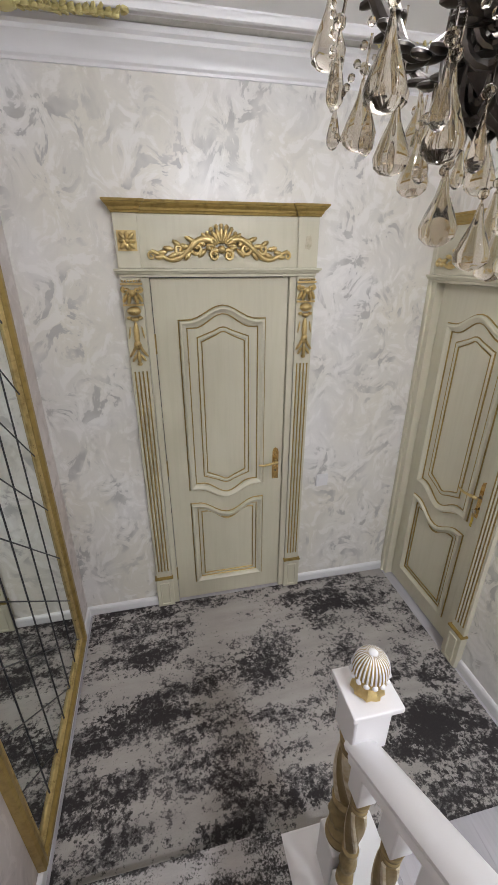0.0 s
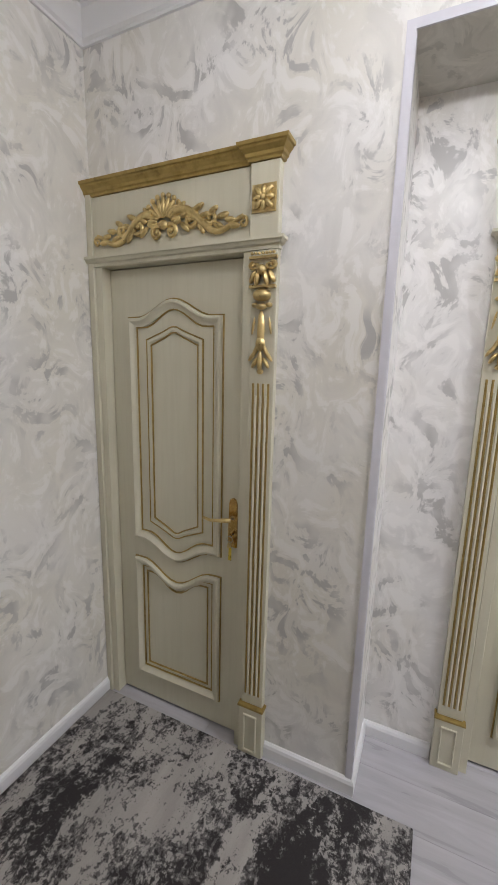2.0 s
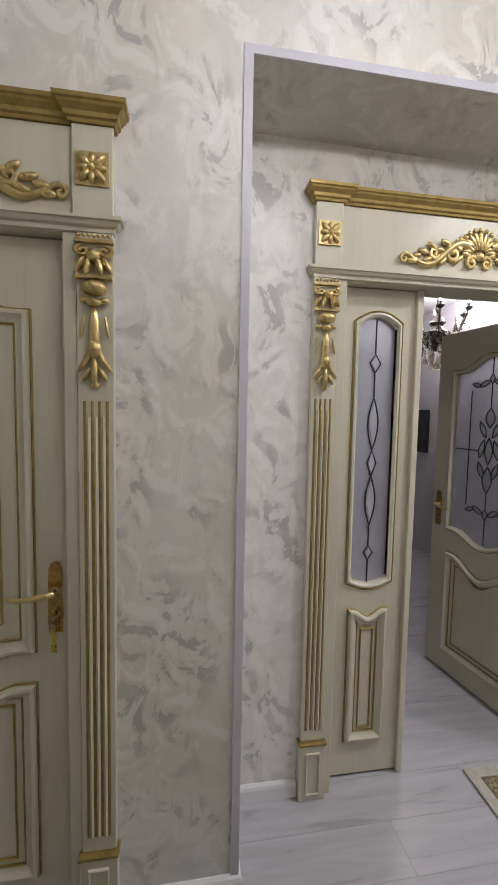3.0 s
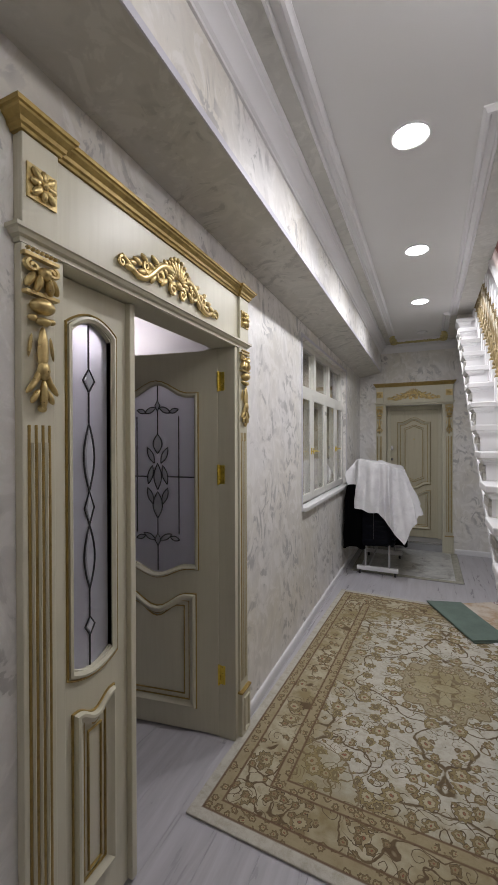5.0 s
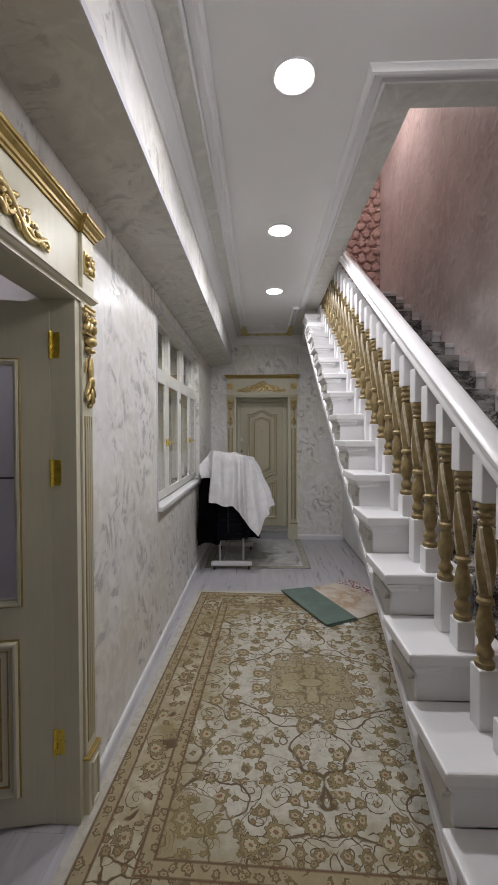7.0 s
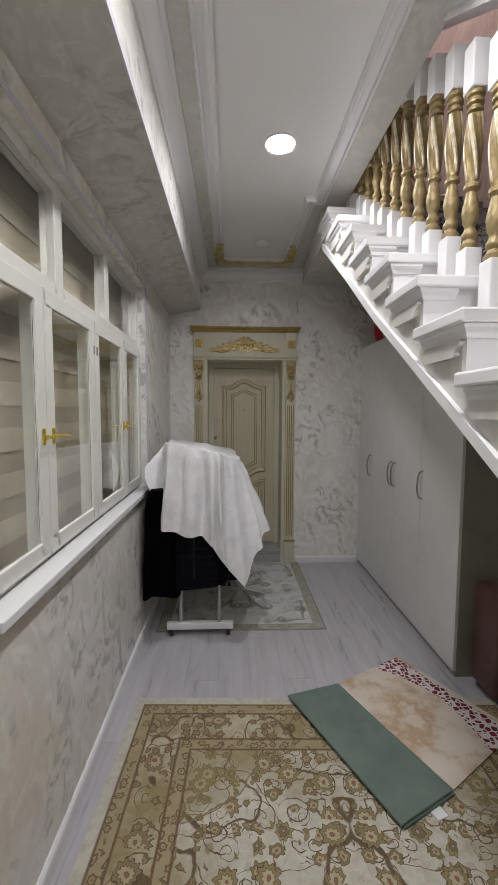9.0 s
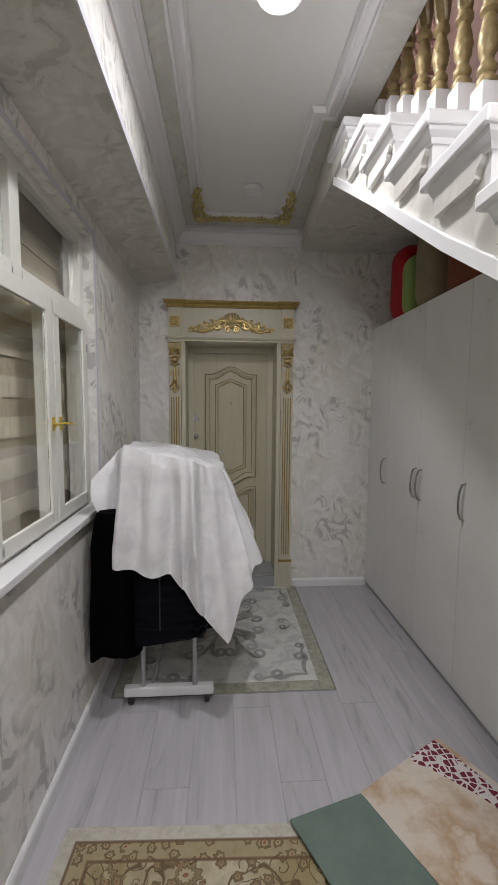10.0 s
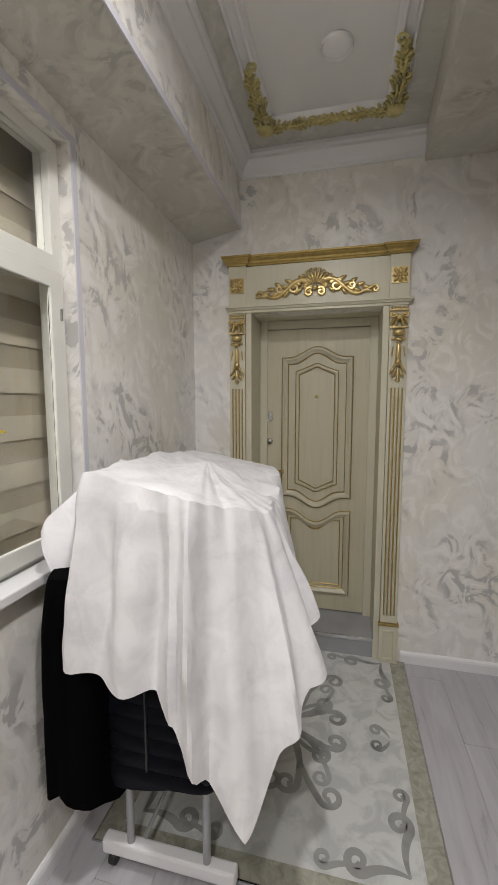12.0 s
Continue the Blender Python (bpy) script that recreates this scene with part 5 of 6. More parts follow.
leading(glass, [[(gx, 1.92), (gx, 1.83)], [(gx, 1.77), (gx, 1.64)], [(gx, 1.165), (gx, 1.08)], [(gx, 1.01), (gx, 0.87)], [(-LW + 0.14, 1.40), (gx - 0.03, 1.40)], [(gx + 0.03, 1.40), (-0.14, 1.40)], [(gx - 0.13, 1.74), (gx - 0.13, 1.08)], [(gx + 0.13, 1.74), (gx + 0.13, 1.08)]], -0.016)
panel(open_leaf, -LW + 0.13, -0.13, 0.14, 0.76, -0.085, 0.0, 0.0, False)
part("gilt_line", sweep(bmesh.new(), panel_path(-LW + 0.13, -0.13, 0.14, 0.76, -0.07, 0.0, 0.065), LINE, True), CREAM_GOLD, open_leaf)
pl = lever(open_leaf, -LW + 0.05, 1.04, 0.0, 1)
for z in (0.34, 1.42, 1.92):
    bm = boxed(w / 2 - 0.003, w / 2 - 0.0005, 0.043, 0.078, z - 0.05, z + 0.05)
    part("hinge", lathe(bm, [(0.006, -0.054), (0.007, -0.05), (0.007, 0.05), (0.006, 0.054)], 10, (w / 2 - 0.008, 0.078, z)), YELLOW_BRASS, d3, "bright yellow brass hinge")

def cloth_paint(name, color, rough=0.85, scale=40):
    g = Graph(name, rough)
    p = g.co()
    f = g.noise(p, 7, 4, 0.6)
    g.put("Base Color", g.ramp(f, [(0.3, tuple(c * 0.75 for c in color)), (0.7, color)]))
    g.put("Specular IOR Level", 0.2)
    g.bump(g.math("ADD", g.noise(p, scale * 8, 2), g.math("MULTIPLY", f, 2.0)), 0.25, 0.004)
    return g.m


# ---- hall by the stair foot ----
def light_switch():
    s = thing("light_switch", "white plastic light switch on the plaster wall", "switch", pose(1.185, YA, 0.85))
    part("plate", boxed(-0.042, 0.042, -0.012, 0, -0.042, 0.042), WHITE, s, bevel=0.003)
    part("rocker", boxed(-0.028, 0.028, -0.0135, -0.0095, -0.028, 0.028), WHITE, s, bevel=0.002)


light_switch()


def mirror_glass():
    g = Graph("mirror_silver", 0.03, 1.0, (0.80, 0.83, 0.80))
    return g.m


MIRROR = mirror_glass()


def lattice_mirror():
    y0, y1, z0, z1 = 0.89, 1.95, 0.075, 2.35
    m = thing("lattice_mirror", "tall dark-lined mirror in an antique gold frame", "mirror", pose(XL, 0, 0))
    path = [(y0, z0), (y1, z0), (y1, z1), (y0, z1)]
    prof = [(0, 0.001), (0, 0.03), (0.012, 0.036), (0.03, 0.034), (0.042, 0.022), (0.05, 0.020), (0.05, 0.001)]
    part("frame", sweep(bmesh.new(), path, prof, True, side), CREAM_GOLD, m, "broad antique gold frame")
    part("inner_bead", sweep(bmesh.new(), [(y0 + 0.05, z0 + 0.05), (y1 - 0.05, z0 + 0.05), (y1 - 0.05, z1 - 0.05), (y0 + 0.05, z1 - 0.05)], [(0, 0.001), (0, 0.018), (0.008, 0.022), (0.016, 0.016), (0.02, 0.012), (0.02, 0.001)], True, side), GOLD_PALE, m, "pale gold inner bead")
    a, b, c, d = y0 + 0.068, y1 - 0.068, z0 + 0.068, z1 - 0.068
    part("pane", boxed(0.001, 0.008, a, b, c, d), MIRROR, m, "slightly green mirror glass")
    step = 0.30
    k = -10
    while k < 14:
        for s in (-1,):
            # diagonal strip clipped to the pane
            q0 = c + k * step
            pts = []
            for i in range(41):
                y = a + (b - a) * i / 40
                z = q0 + (y - a) * 1.0 if s > 0 else q0 + (b - y) * 1.0
                if c <= z <= d:
                    pts.append((0.009, y, z))
            if len(pts) > 2:
                part("joint", tube(bmesh.new(), [pts[0], pts[-1]], 0.0028, 4), LEAD, m, "dark joint between mirror panes")
        k += 1
    for i in range(1, 6):
        y = a + (b - a) * i / 6
        part("joint", tube(bmesh.new(), [(0.009, y, c), (0.009, y, d)], 0.0028, 4), LEAD, m, "dark joint between mirror panes")


lattice_mirror()


def crystal_mesh(h, w, facets=8):
    bm = bmesh.new()
    prof = [(0.10, 0), (0.16, -0.06), (0.30, -0.25), (0.72, -0.52), (1.0, -0.74), (0.92, -0.87), (0.55, -0.96), (0.15, -1.0)]
    lathe(bm, [(w * r, h * z) for r, z in prof], facets)
    bmesh.ops.recalc_face_normals(bm, faces=bm.faces[:])
    me = bpy.data.meshes.new("crystal")
    bm.to_mesh(me)
    bm.free()
    me.shade_smooth()
    me.set_sharp_from_angle(angle=radians(32))
    return me


SMOKY = clear("smoky_crystal", (0.74, 0.68, 0.58), 0.015, 1.45)
BRONZE = gold("dark_silvered_bronze", (0.10, 0.09, 0.08), (0.02, 0.018, 0.016), 0.3, 0.9)


def chandelier(at, arms, radius, drop_len, ceiling_z, bulb, label):
    ch = thing("chandelier", label, "chandelier", pose(*at))
    top = ceiling_z - at[2]
    part("canopy", lathe(bmesh.new(), [(0.06, top), (0.065, top - 0.01), (0.05, top - 0.03), (0.015, top - 0.045)], 24), BRONZE, ch, smooth=True)
    part("stem", lathe(bmesh.new(), [(0.012, 0.22), (0.03, 0.24), (0.018, 0.28), (0.010, 0.32), (0.009, top - 0.04)], 12), BRONZE, ch, smooth=True)
    part("body", lathe(bmesh.new(), [(0.01, -0.02), (0.04, 0.0), (0.075, 0.03), (0.085, 0.05), (0.06, 0.075), (0.045, 0.10), (0.07, 0.13), (0.055, 0.17), (0.025, 0.20), (0.012, 0.22)], 24, flute=lambda a, z: 1 + 0.07 * math.cos(8 * a)), BRONZE, ch, "dark cast bronze body", smooth=True)
    for i in range(arms):
        a = 2 * math.pi * (i + 0.5) / arms
        ca, sa = math.cos(a), math.sin(a)
        pts, rad = [], []
        for k in range(15):
            t = k / 14
            r = 0.06 + (radius - 0.06) * t
            z = 0.05 - 0.10 * math.sin(math.pi * t * 0.95) + 0.17 * t * t
            pts.append((r * ca, r * sa, z))
            rad.append(0.011 - 0.004 * t + 0.002 * math.sin(k * 2.2))
        arm = part("arm", tube(bmesh.new(), pts, rad, 8), BRONZE, ch, "curved cast bronze arm", smooth=True)
        x, y, z = pts[-1]
        part("cup", lathe(bmesh.new(), [(0.008, -0.01), (0.02, 0), (0.034, 0.015), (0.036, 0.02), (0.012, 0.022), (0.011, 0.06), (0.009, 0.062)], 16, (x, y, z)), BRONZE, arm, smooth=True)
        part("bulb", lathe(bmesh.new(), [(0.008, 0.0625), (0.014, 0.08), (0.016, 0.095), (0.010, 0.115), (0.003, 0.13)], 12, (x, y, z)), bulb, arm, "candle-shaped bulb", smooth=True)
        # oval medallion on each arm's root
        tilt = Matrix.Rotation(a, 4, "Z")
        med = bmesh.new()
        for rr, th_ in ((0.05, 0.006), (0.032, 0.005), (0.016, 0.006)):
            ring = [tilt @ Vector((0.105, rr * math.cos(q) * 0.8, -0.005 + rr * math.sin(q))) for q in [2 * math.pi * j / 16 for j in range(17)]]
            tube(med, ring, th_, 6)
        blob(med, tilt @ Vector((0.105, 0, -0.005)), (0.011, 0.011, 0.011), None, 8, 6)
        part("medallion", med, BRONZE, ch, "openwork oval bronze medallion", smooth=True)
        leaf = bmesh.new()
        for k in range(7):
            t = k / 6
            r = 0.10 + (radius - 0.14) * t
            z = 0.05 - 0.10 * math.sin(math.pi * (r - 0.06) / (radius - 0.06) * 0.95) + 0.17 * ((r - 0.06) / (radius - 0.06)) ** 2
            for s in (-1, 1):
                blob(leaf, (r * ca - s * 0.014 * sa, r * sa + s * 0.014 * ca, z - 0.004), (0.020, 0.009, 0.006), Matrix.Rotation(a + s * 0.7, 4, "Z"), 8, 5)
        tagged(part("arm_leaf", leaf, BRONZE, arm, "", smooth=True), "cast leaves along the arm", kind="stuff")
        drop = bmesh.new()
        a2 = a + math.pi / arms
        t2 = Matrix.Rotation(a2, 4, "Z")
        for rr, th_ in ((0.042, 0.007), (0.022, 0.005)):
            tube(drop, [t2 @ Vector((0.075, rr * 0.75 * math.cos(q), -0.055 + rr * math.sin(q))) for q in [2 * math.pi * j / 16 for j in range(17)]], th_, 6)
        part("medallion", drop, BRONZE, ch, "openwork oval bronze medallion", smooth=True)
    part("bottom_bowl", lathe(bmesh.new(), [(0.006, -0.13), (0.02, -0.12), (0.03, -0.10), (0.065, -0.075), (0.09, -0.05), (0.085, -0.03), (0.04, -0.015)], 24, flute=lambda a, z: 1 + 0.10 * math.cos(12 * a)), BRONZE, ch, "fluted dark bronze bowl", smooth=True)
    big, small = crystal_mesh(drop_len, drop_len * 0.29, 20), crystal_mesh(drop_len * 0.75, drop_len * 0.13, 8)
    big.materials.append(SMOKY), small.materials.append(SMOKY)
    rnd = random.Random(4)
    for n, r, z, me in ((arms, radius * 0.99, 0.085, big), (arms, radius * 0.985, -0.022, small), (arms, radius * 0.80, -0.01, big), (arms, radius * 0.74, -0.06, small), (arms, radius * 0.60, -0.07, big), (arms - 2, radius * 0.44, -0.09, small), (arms - 2, radius * 0.36, -0.15, big), (3, radius * 0.12, -0.20, big)):
        for i in range(n):
            a = 2 * math.pi * (i + 0.25) / n + z * 9
            dz = rnd.uniform(-0.012, 0.012)
            p = (r * math.cos(a), r * math.sin(a), z + dz)
            ob = new("crystal_drop", me)
            ob.parent, ob.location = ch, p
            bead = bmesh.new()
            tube(bead, [(p[0], p[1], p[2] - 0.004), (p[0] * 0.97, p[1] * 0.97, p[2] + 0.05)], 0.002, 5)
            blob(bead, (p[0], p[1], p[2] + 0.012), (0.008, 0.008, 0.008), None, 8, 5)
            part("bead_wire", bead, SMOKY, ch)
    for i in range(arms):
        a0, a1 = 2 * math.pi * (i + 0.5) / arms, 2 * math.pi * (i + 1.5) / arms
        ch_b = bmesh.new()
        for k in range(21):
            t = k / 20
            a = a0 + (a1 - a0) * t
            z = 0.07 - 0.15 * math.sin(math.pi * t)
            blob(ch_b, (radius * 0.95 * math.cos(a), radius * 0.95 * math.sin(a), z), (0.0045, 0.0045, 0.0045), None, 6, 4)
        tagged(part("bead_chain", ch_b, SMOKY, ch), "swag of small crystal beads", kind="stuff")
    return ch


BULB_ON = glow("candle_bulb_lit", (1.0, 0.985, 0.99), BULB_POWER)
chandelier((0.715, 0.60, 2.435), 8, 0.275, 0.09, ZC - 0.004, BULB_ON, "ornate bronze chandelier with smoky crystal drops")

# ceiling ornaments
def corner_leaf(x, y, a, n=1.0):
    o = bmesh.new()
    rnd = random.Random(int(x * 100) + int(a))
    for L, s in ((0.0, 1), (90.0, -1)):
        r = radians(L)
        along, across = Vector((math.cos(r), math.sin(r), 0)), Vector((-math.sin(r), math.cos(r), 0)) * s
        for k in range(15):
            d = 0.02 + 0.021 * k
            wide = 0.030 * (1 - 0.55 * (k / 14) ** 2) * (0.8 + 0.35 * math.sin(k * 1.25))
            for w_, yaw in ((-1, -0.9), (-0.35, -0.35), (0.35, 0.35), (1, 0.9)):
                p = along * (d + 0.004 * abs(w_)) + across * wide * w_
                blob(o, (p.x, p.y, -0.014 - 0.007 * (1 - abs(w_)) + rnd.uniform(-0.002, 0.002)), (0.016, 0.0065, 0.008), Matrix.Rotation(r + s * (yaw + rnd.uniform(-0.2, 0.2)), 4, "Z"), 7, 4)
        # scroll at the end of each arm
        curl = [along * (0.335 + 0.022 * math.sin(q) * (1 - q / 9)) + across * (0.022 * (1 - math.cos(q)) * (1 - q / 9)) + Vector((0, 0, -0.014)) for q in [j * 0.4 for j in range(15)]]
        tube(o, curl, 0.006, 6)
    blob(o, (0.0, 0.0, -0.020), (0.040, 0.040, 0.014), None, 12, 6)
    ob = tagged(part("ceiling_ornament", o, GOLD_DULL, None, "", smooth=True), "gilded acanthus corner on the ceiling moulding", "ornament", "ceiling corner ornaments")
    ob.location, ob.rotation_euler, ob.scale = (x, y, ZC - 0.016), (0, 0, radians(a)), (1.15, 1.15, 1.3)
    return ob


GOLD_DULL = gold("dull_gilding", (0.56, 0.49, 0.22), (0.34, 0.28, 0.10), 0.5, 0.3)
for x, y, a in ((XM1, YM0, 90), (0.925, YM0, 0), (XM1, YM1, 180), (XM0, YM1, 270)):
    corner_leaf(x, y, a)
ob = bmesh.new()
for k in range(-8, 9):
    for w_ in (-1, 0, 1):
        blob(ob, (0.019 * k, 0.016 * w_ * (1 - abs(k) / 11) + 0.004 * math.sin(k * 2.0), -0.016 - 0.004 * (w_ == 0)), (0.016, 0.0065, 0.008), Matrix.Rotation(w_ * 0.8 * (1 if k > 0 else -1), 4, "Z"), 7, 4)
ob = tagged(part("ceiling_ornament", ob, GOLD_DULL, None, "", smooth=True), "gilded leaf garland on the ceiling moulding", "ornament")
ob.location = ((XM1 + 0.925) / 2, YM0, ZC - 0.018)

# ---- corridor ----
def window_unit():
    y0, y1, z0, z1 = WIN
    wd = thing("window_1", "white plastic window with small upper lights and brass handles", "window", pose(0, 0, 0), kind="structure")
    xf, xb = XC + 0.055, XC + 0.115
    zt0, zt1 = 2.01, 2.085
    us = [(y0 + 0.05, -3.145), (-3.075, -2.54), (-2.465, y1 - 0.05)]
    lows = [(y0 + 0.05, -3.37), (-3.33, -2.85), (-2.81, -2.33), (-2.29, y1 - 0.05)]
    holes = [(a, b, zt1, z1 - 0.05) for a, b in us] + [(a, b, z0 + 0.05, zt0) for a, b in lows]
    part("window_frame", sheet(bmesh.new(), (y0, y1), (z0, z1), xf, xb, holes, side), UPVC, wd, bevel=0.003)
    for a, b in us:
        part("pane", boxed(xf + 0.028, xf + 0.034, a, b, zt1, z1 - 0.05), PANE, wd).visible_shadow = False
    for i, (a, b) in enumerate(lows):
        sash = part("sash", sheet(bmesh.new(), (a - 0.016, b + 0.016), (z0 + 0.034, zt0 + 0.016), xf - 0.022, xf - 0.0005, [(a + 0.045, b - 0.045, z0 + 0.095, zt0 - 0.045)], side), UPVC, wd, "casement sash", bevel=0.004)
        part("pane", boxed(xf - 0.013, xf - 0.007, a + 0.046, b - 0.046, z0 + 0.096, zt0 - 0.046), PANE, sash).visible_shadow = False
        hy = a + 0.018 if i % 2 else b - 0.018
        pl = part("handle_base", boxed(xf - 0.030, xf - 0.0225, hy - 0.008, hy + 0.008, 1.47, 1.53), YELLOW_BRASS, sash, bevel=0.003)
        s = 1 if i % 2 else -1
        part("handle", tube(bmesh.new(), [(xf - 0.03, hy, 1.50), (xf - 0.055, hy, 1.50), (xf - 0.06, hy + s * 0.02, 1.50), (xf - 0.06, hy + s * 0.065, 1.495)], [0.006, 0.006, 0.005, 0.0045], 8), YELLOW_BRASS, pl, "brass window handle", smooth=True)
        part("latch", boxed(xf - 0.0285, xf - 0.0225, (a if s < 0 else b) - 0.004, (a if s < 0 else b) + 0.004, 1.86, 1.90), CHROME, sash)
    part("window_sill", boxed(XC - 0.035, XC + 0.0545, y0 + 0.001, y1 - 0.001, z0 - 0.022, z0 + 0.012), WHITE, wd, "white painted sill", bevel=0.005)
    part("reveal_trim", sweep(bmesh.new(), [(y0, z0 - 0.02), (y0, z1), (y1, z1), (y1, z0 - 0.02)], [(-0.004, 0.0), (-0.004, 0.005), (0.02, 0.005), (0.02, 0.0)], False, lambda u, v, d: Vector((XC - d, u, v))), TRIM_LILAC, wd, "grey-lilac edge strip")


PANE = clear("window_pane", (0.93, 0.95, 0.94), 0.01, 1.45)
window_unit()


def zebra_blind():
    """Day-and-night roller blind: solid bands with sheer gaps."""
    b = thing("roller_blind", "beige banded roller blind behind the window", "blind", pose(XC + 0.178, (WIN[0] + WIN[1]) / 2, 0))
    solid = cloth_paint("beige_blind", (0.47, 0.415, 0.33), 0.8)
    sheer = cloth_paint("sheer_blind", (0.33, 0.285, 0.215), 0.9)
    half = (WIN[1] - WIN[0]) / 2 + 0.05
    part("sheer_cloth", boxed(0.006, 0.009, -half, half, WIN[2] - 0.1, WIN[3] + 0.02), sheer, b, "darker sheer cloth")
    z = WIN[2] - 0.08
    while z < WIN[3] - 0.05:
        part("band", boxed(0, 0.0055, -half, half, z, z + 0.085), solid, b, "opaque beige band")
        z += 0.165
    part("roller", lathe(bmesh.new(), [(0.03, -half), (0.03, half)], 16), WHITE, b, smooth=True).matrix_local = pose(0.012, 0, WIN[3] + 0.06, 90, 0, 0)


zebra_blind()


def wardrobe():
    x1, ya, yb, zt = 0.11, YD + 0.004, -3.09, 2.24
    w_ = thing("wardrobe", "pale grey built-in wardrobe under the stairs", "wardrobe", pose(0, 0, 0))
    part("carcass", boxed(XL + 0.004, x1 - 0.02, ya, yb, 0.0, zt), CABINET_SHADED, w_, "shaded wardrobe carcass", bevel=0.002)
    part("plinth", boxed(x1 - 0.0195, x1 - 0.012, ya, yb, 0.001, 0.035), paint("grey_plinth", (0.35, 0.35, 0.34), 0.4), w_)
    edges = [ya, -4.57, -4.065, -3.59, yb]
    for i in range(4):
        d = part("door", boxed(x1 - 0.0195, x1, edges[i] + 0.0015, edges[i + 1] - 0.0015, 0.037, zt), CABINET, w_, bevel=0.0015)
        y = (edges[1] - 0.035, edges[2] - 0.035, edges[2] + 0.035, edges[3] + 0.03)[i]
        part("handle", tube(bmesh.new(), [(x1, y, 0.985), (x1 + 0.022, y, 0.995), (x1 + 0.034, y, 1.03), (x1 + 0.038, y, 1.085), (x1 + 0.034, y, 1.14), (x1 + 0.022, y, 1.175), (x1, y, 1.185)], 0.0065, 8), CHROME, d, "bowed steel pull handle", smooth=True)


# dark olive carcass colour, holding the shade under the stairs
CABINET_SHADED = paint("shaded_cabinet_side", (0.30, 0.30, 0.24), 0.5, 0.05)
wardrobe()


def soft_box(bm, sx, sy, sz, bulge=0.12, n=8, seed=1):
    """A cushion-like block, base on z = 0."""
    bmesh.ops.create_cube(bm, size=1.0)
    bmesh.ops.subdivide_edges(bm, edges=bm.edges[:], cuts=n, use_grid_fill=True)
    for v in bm.verts:
        p = v.co * 2
        f = 1 + bulge * (1 - p.x * p.x) * (1 - p.y * p.y) * 0.5
        r = (abs(p.x) ** 6 + abs(p.y) ** 6 + abs(p.z) ** 6) ** (1 / 6)
        q = p / max(r, 1e-6) * max(abs(p.x), abs(p.y), abs(p.z))
        wob = 0.03 * noise.noise(p * 1.7 + Vector((seed, 0, 0)))
        v.co = Vector((q.x * sx * 0.5 * (1 + wob), q.y * sy * 0.5 * (1 + wob), (q.z * 0.5 + 0.5) * sz * (f if q.z > 0 else 1)))
    return bm


def stored(name, label, category, size, at, mat, turn_=(0, 0, 0), seed=1):
    ob = tagged(part(name, soft_box(bmesh.new(), *size, seed=seed), mat, None, "", smooth=True), label, category)
    ob.matrix_world = pose(*at, *turn_)
    return ob


stored("red_bag", "bright red soft bag lying on the wardrobe", "bag", (0.28, 0.20, 0.50), (-0.035, -4.57, 2.241), cloth_paint("red_cloth", (0.42, 0.015, 0.025), 0.5), (0, 0, 10), 2)
stored("green_bag", "pale green bag on the wardrobe", "bag", (0.22, 0.13, 0.38), (-0.005, -4.395, 2.241), cloth_paint("green_cloth", (0.30, 0.42, 0.13), 0.6), (0, 0, 4), 5)
stored("brown_pillow_bag", "beige quilted storage bag on the wardrobe", "bag", (0.30, 0.27, 0.50), (-0.05, -4.16, 2.241), cloth_paint("beige_cloth", (0.30, 0.24, 0.15), 0.7), (0, 0, -3), 7)
stored("russet_bag", "russet patterned storage bag on the wardrobe", "bag", (0.36, 0.36, 0.44), (-0.12, -3.80, 2.241), cloth_paint("russet_cloth", (0.20, 0.06, 0.03), 0.6), (0, 0, 2), 9)


def suitcase():
    s = thing("suitcase", "brown hard suitcase standing under the stairs", "suitcase", pose(-0.165, -2.93, 0, 0, 0, 0))
    brown = paint("brown_suitcase", (0.10, 0.045, 0.035), 0.35, 0.12)
    part("shell", boxed(-0.20, 0.20, -0.12, 0.12, 0.04, 0.62), brown, s, bevel=0.03, smooth=True, segments=4)
    for z in (0.14, 0.27, 0.40, 0.53):
        part("rib", boxed(-0.185, 0.185, 0.1205, 0.126, z, z + 0.05), brown, s, bevel=0.0025)
    for x in (-0.15, 0.15):
        for y in (-0.09, 0.09):
            part("wheel", blob(bmesh.new(), (x, y, 0.022), (0.014, 0.022, 0.022), None, 10, 6), BLACK, s, smooth=True)
    part("handle", tube(bmesh.new(), [(-0.07, 0, 0.62), (-0.06, 0, 0.645), (0.06, 0, 0.645), (0.07, 0, 0.62)], 0.009, 8), BLACK, s, smooth=True)


suitcase()


# ---- tiled panel before the entrance ----
def scroll_tile():
    """Pale marble with grey scrolling acanthus."""
    g = Graph("scroll_tile", 0.22)
    p = g.co()
    x, y, z = g.xyz(p)
    f = g.noise(p, 9, 5, 0.6, 1.0)
    base = g.mix(g.ramp(f, [(0.45, 0), (0.6, 1)]), (0.58, 0.585, 0.57), (0.47, 0.475, 0.47))
    g.put("Base Color", base)
    g.bump(f, 0.03, 0.002)
    return g.m


def border_tile():
    g = Graph("border_stone", 0.25)
    p = g.co()
    f = g.noise(g.co((6, 6, 1)), 3, 5, 0.6, 1.5)
    g.put("Base Color", g.ramp(f, [(0.3, (0.24, 0.235, 0.19)), (0.55, (0.36, 0.35, 0.29)), (0.8, (0.44, 0.43, 0.36))]))
    return g.m


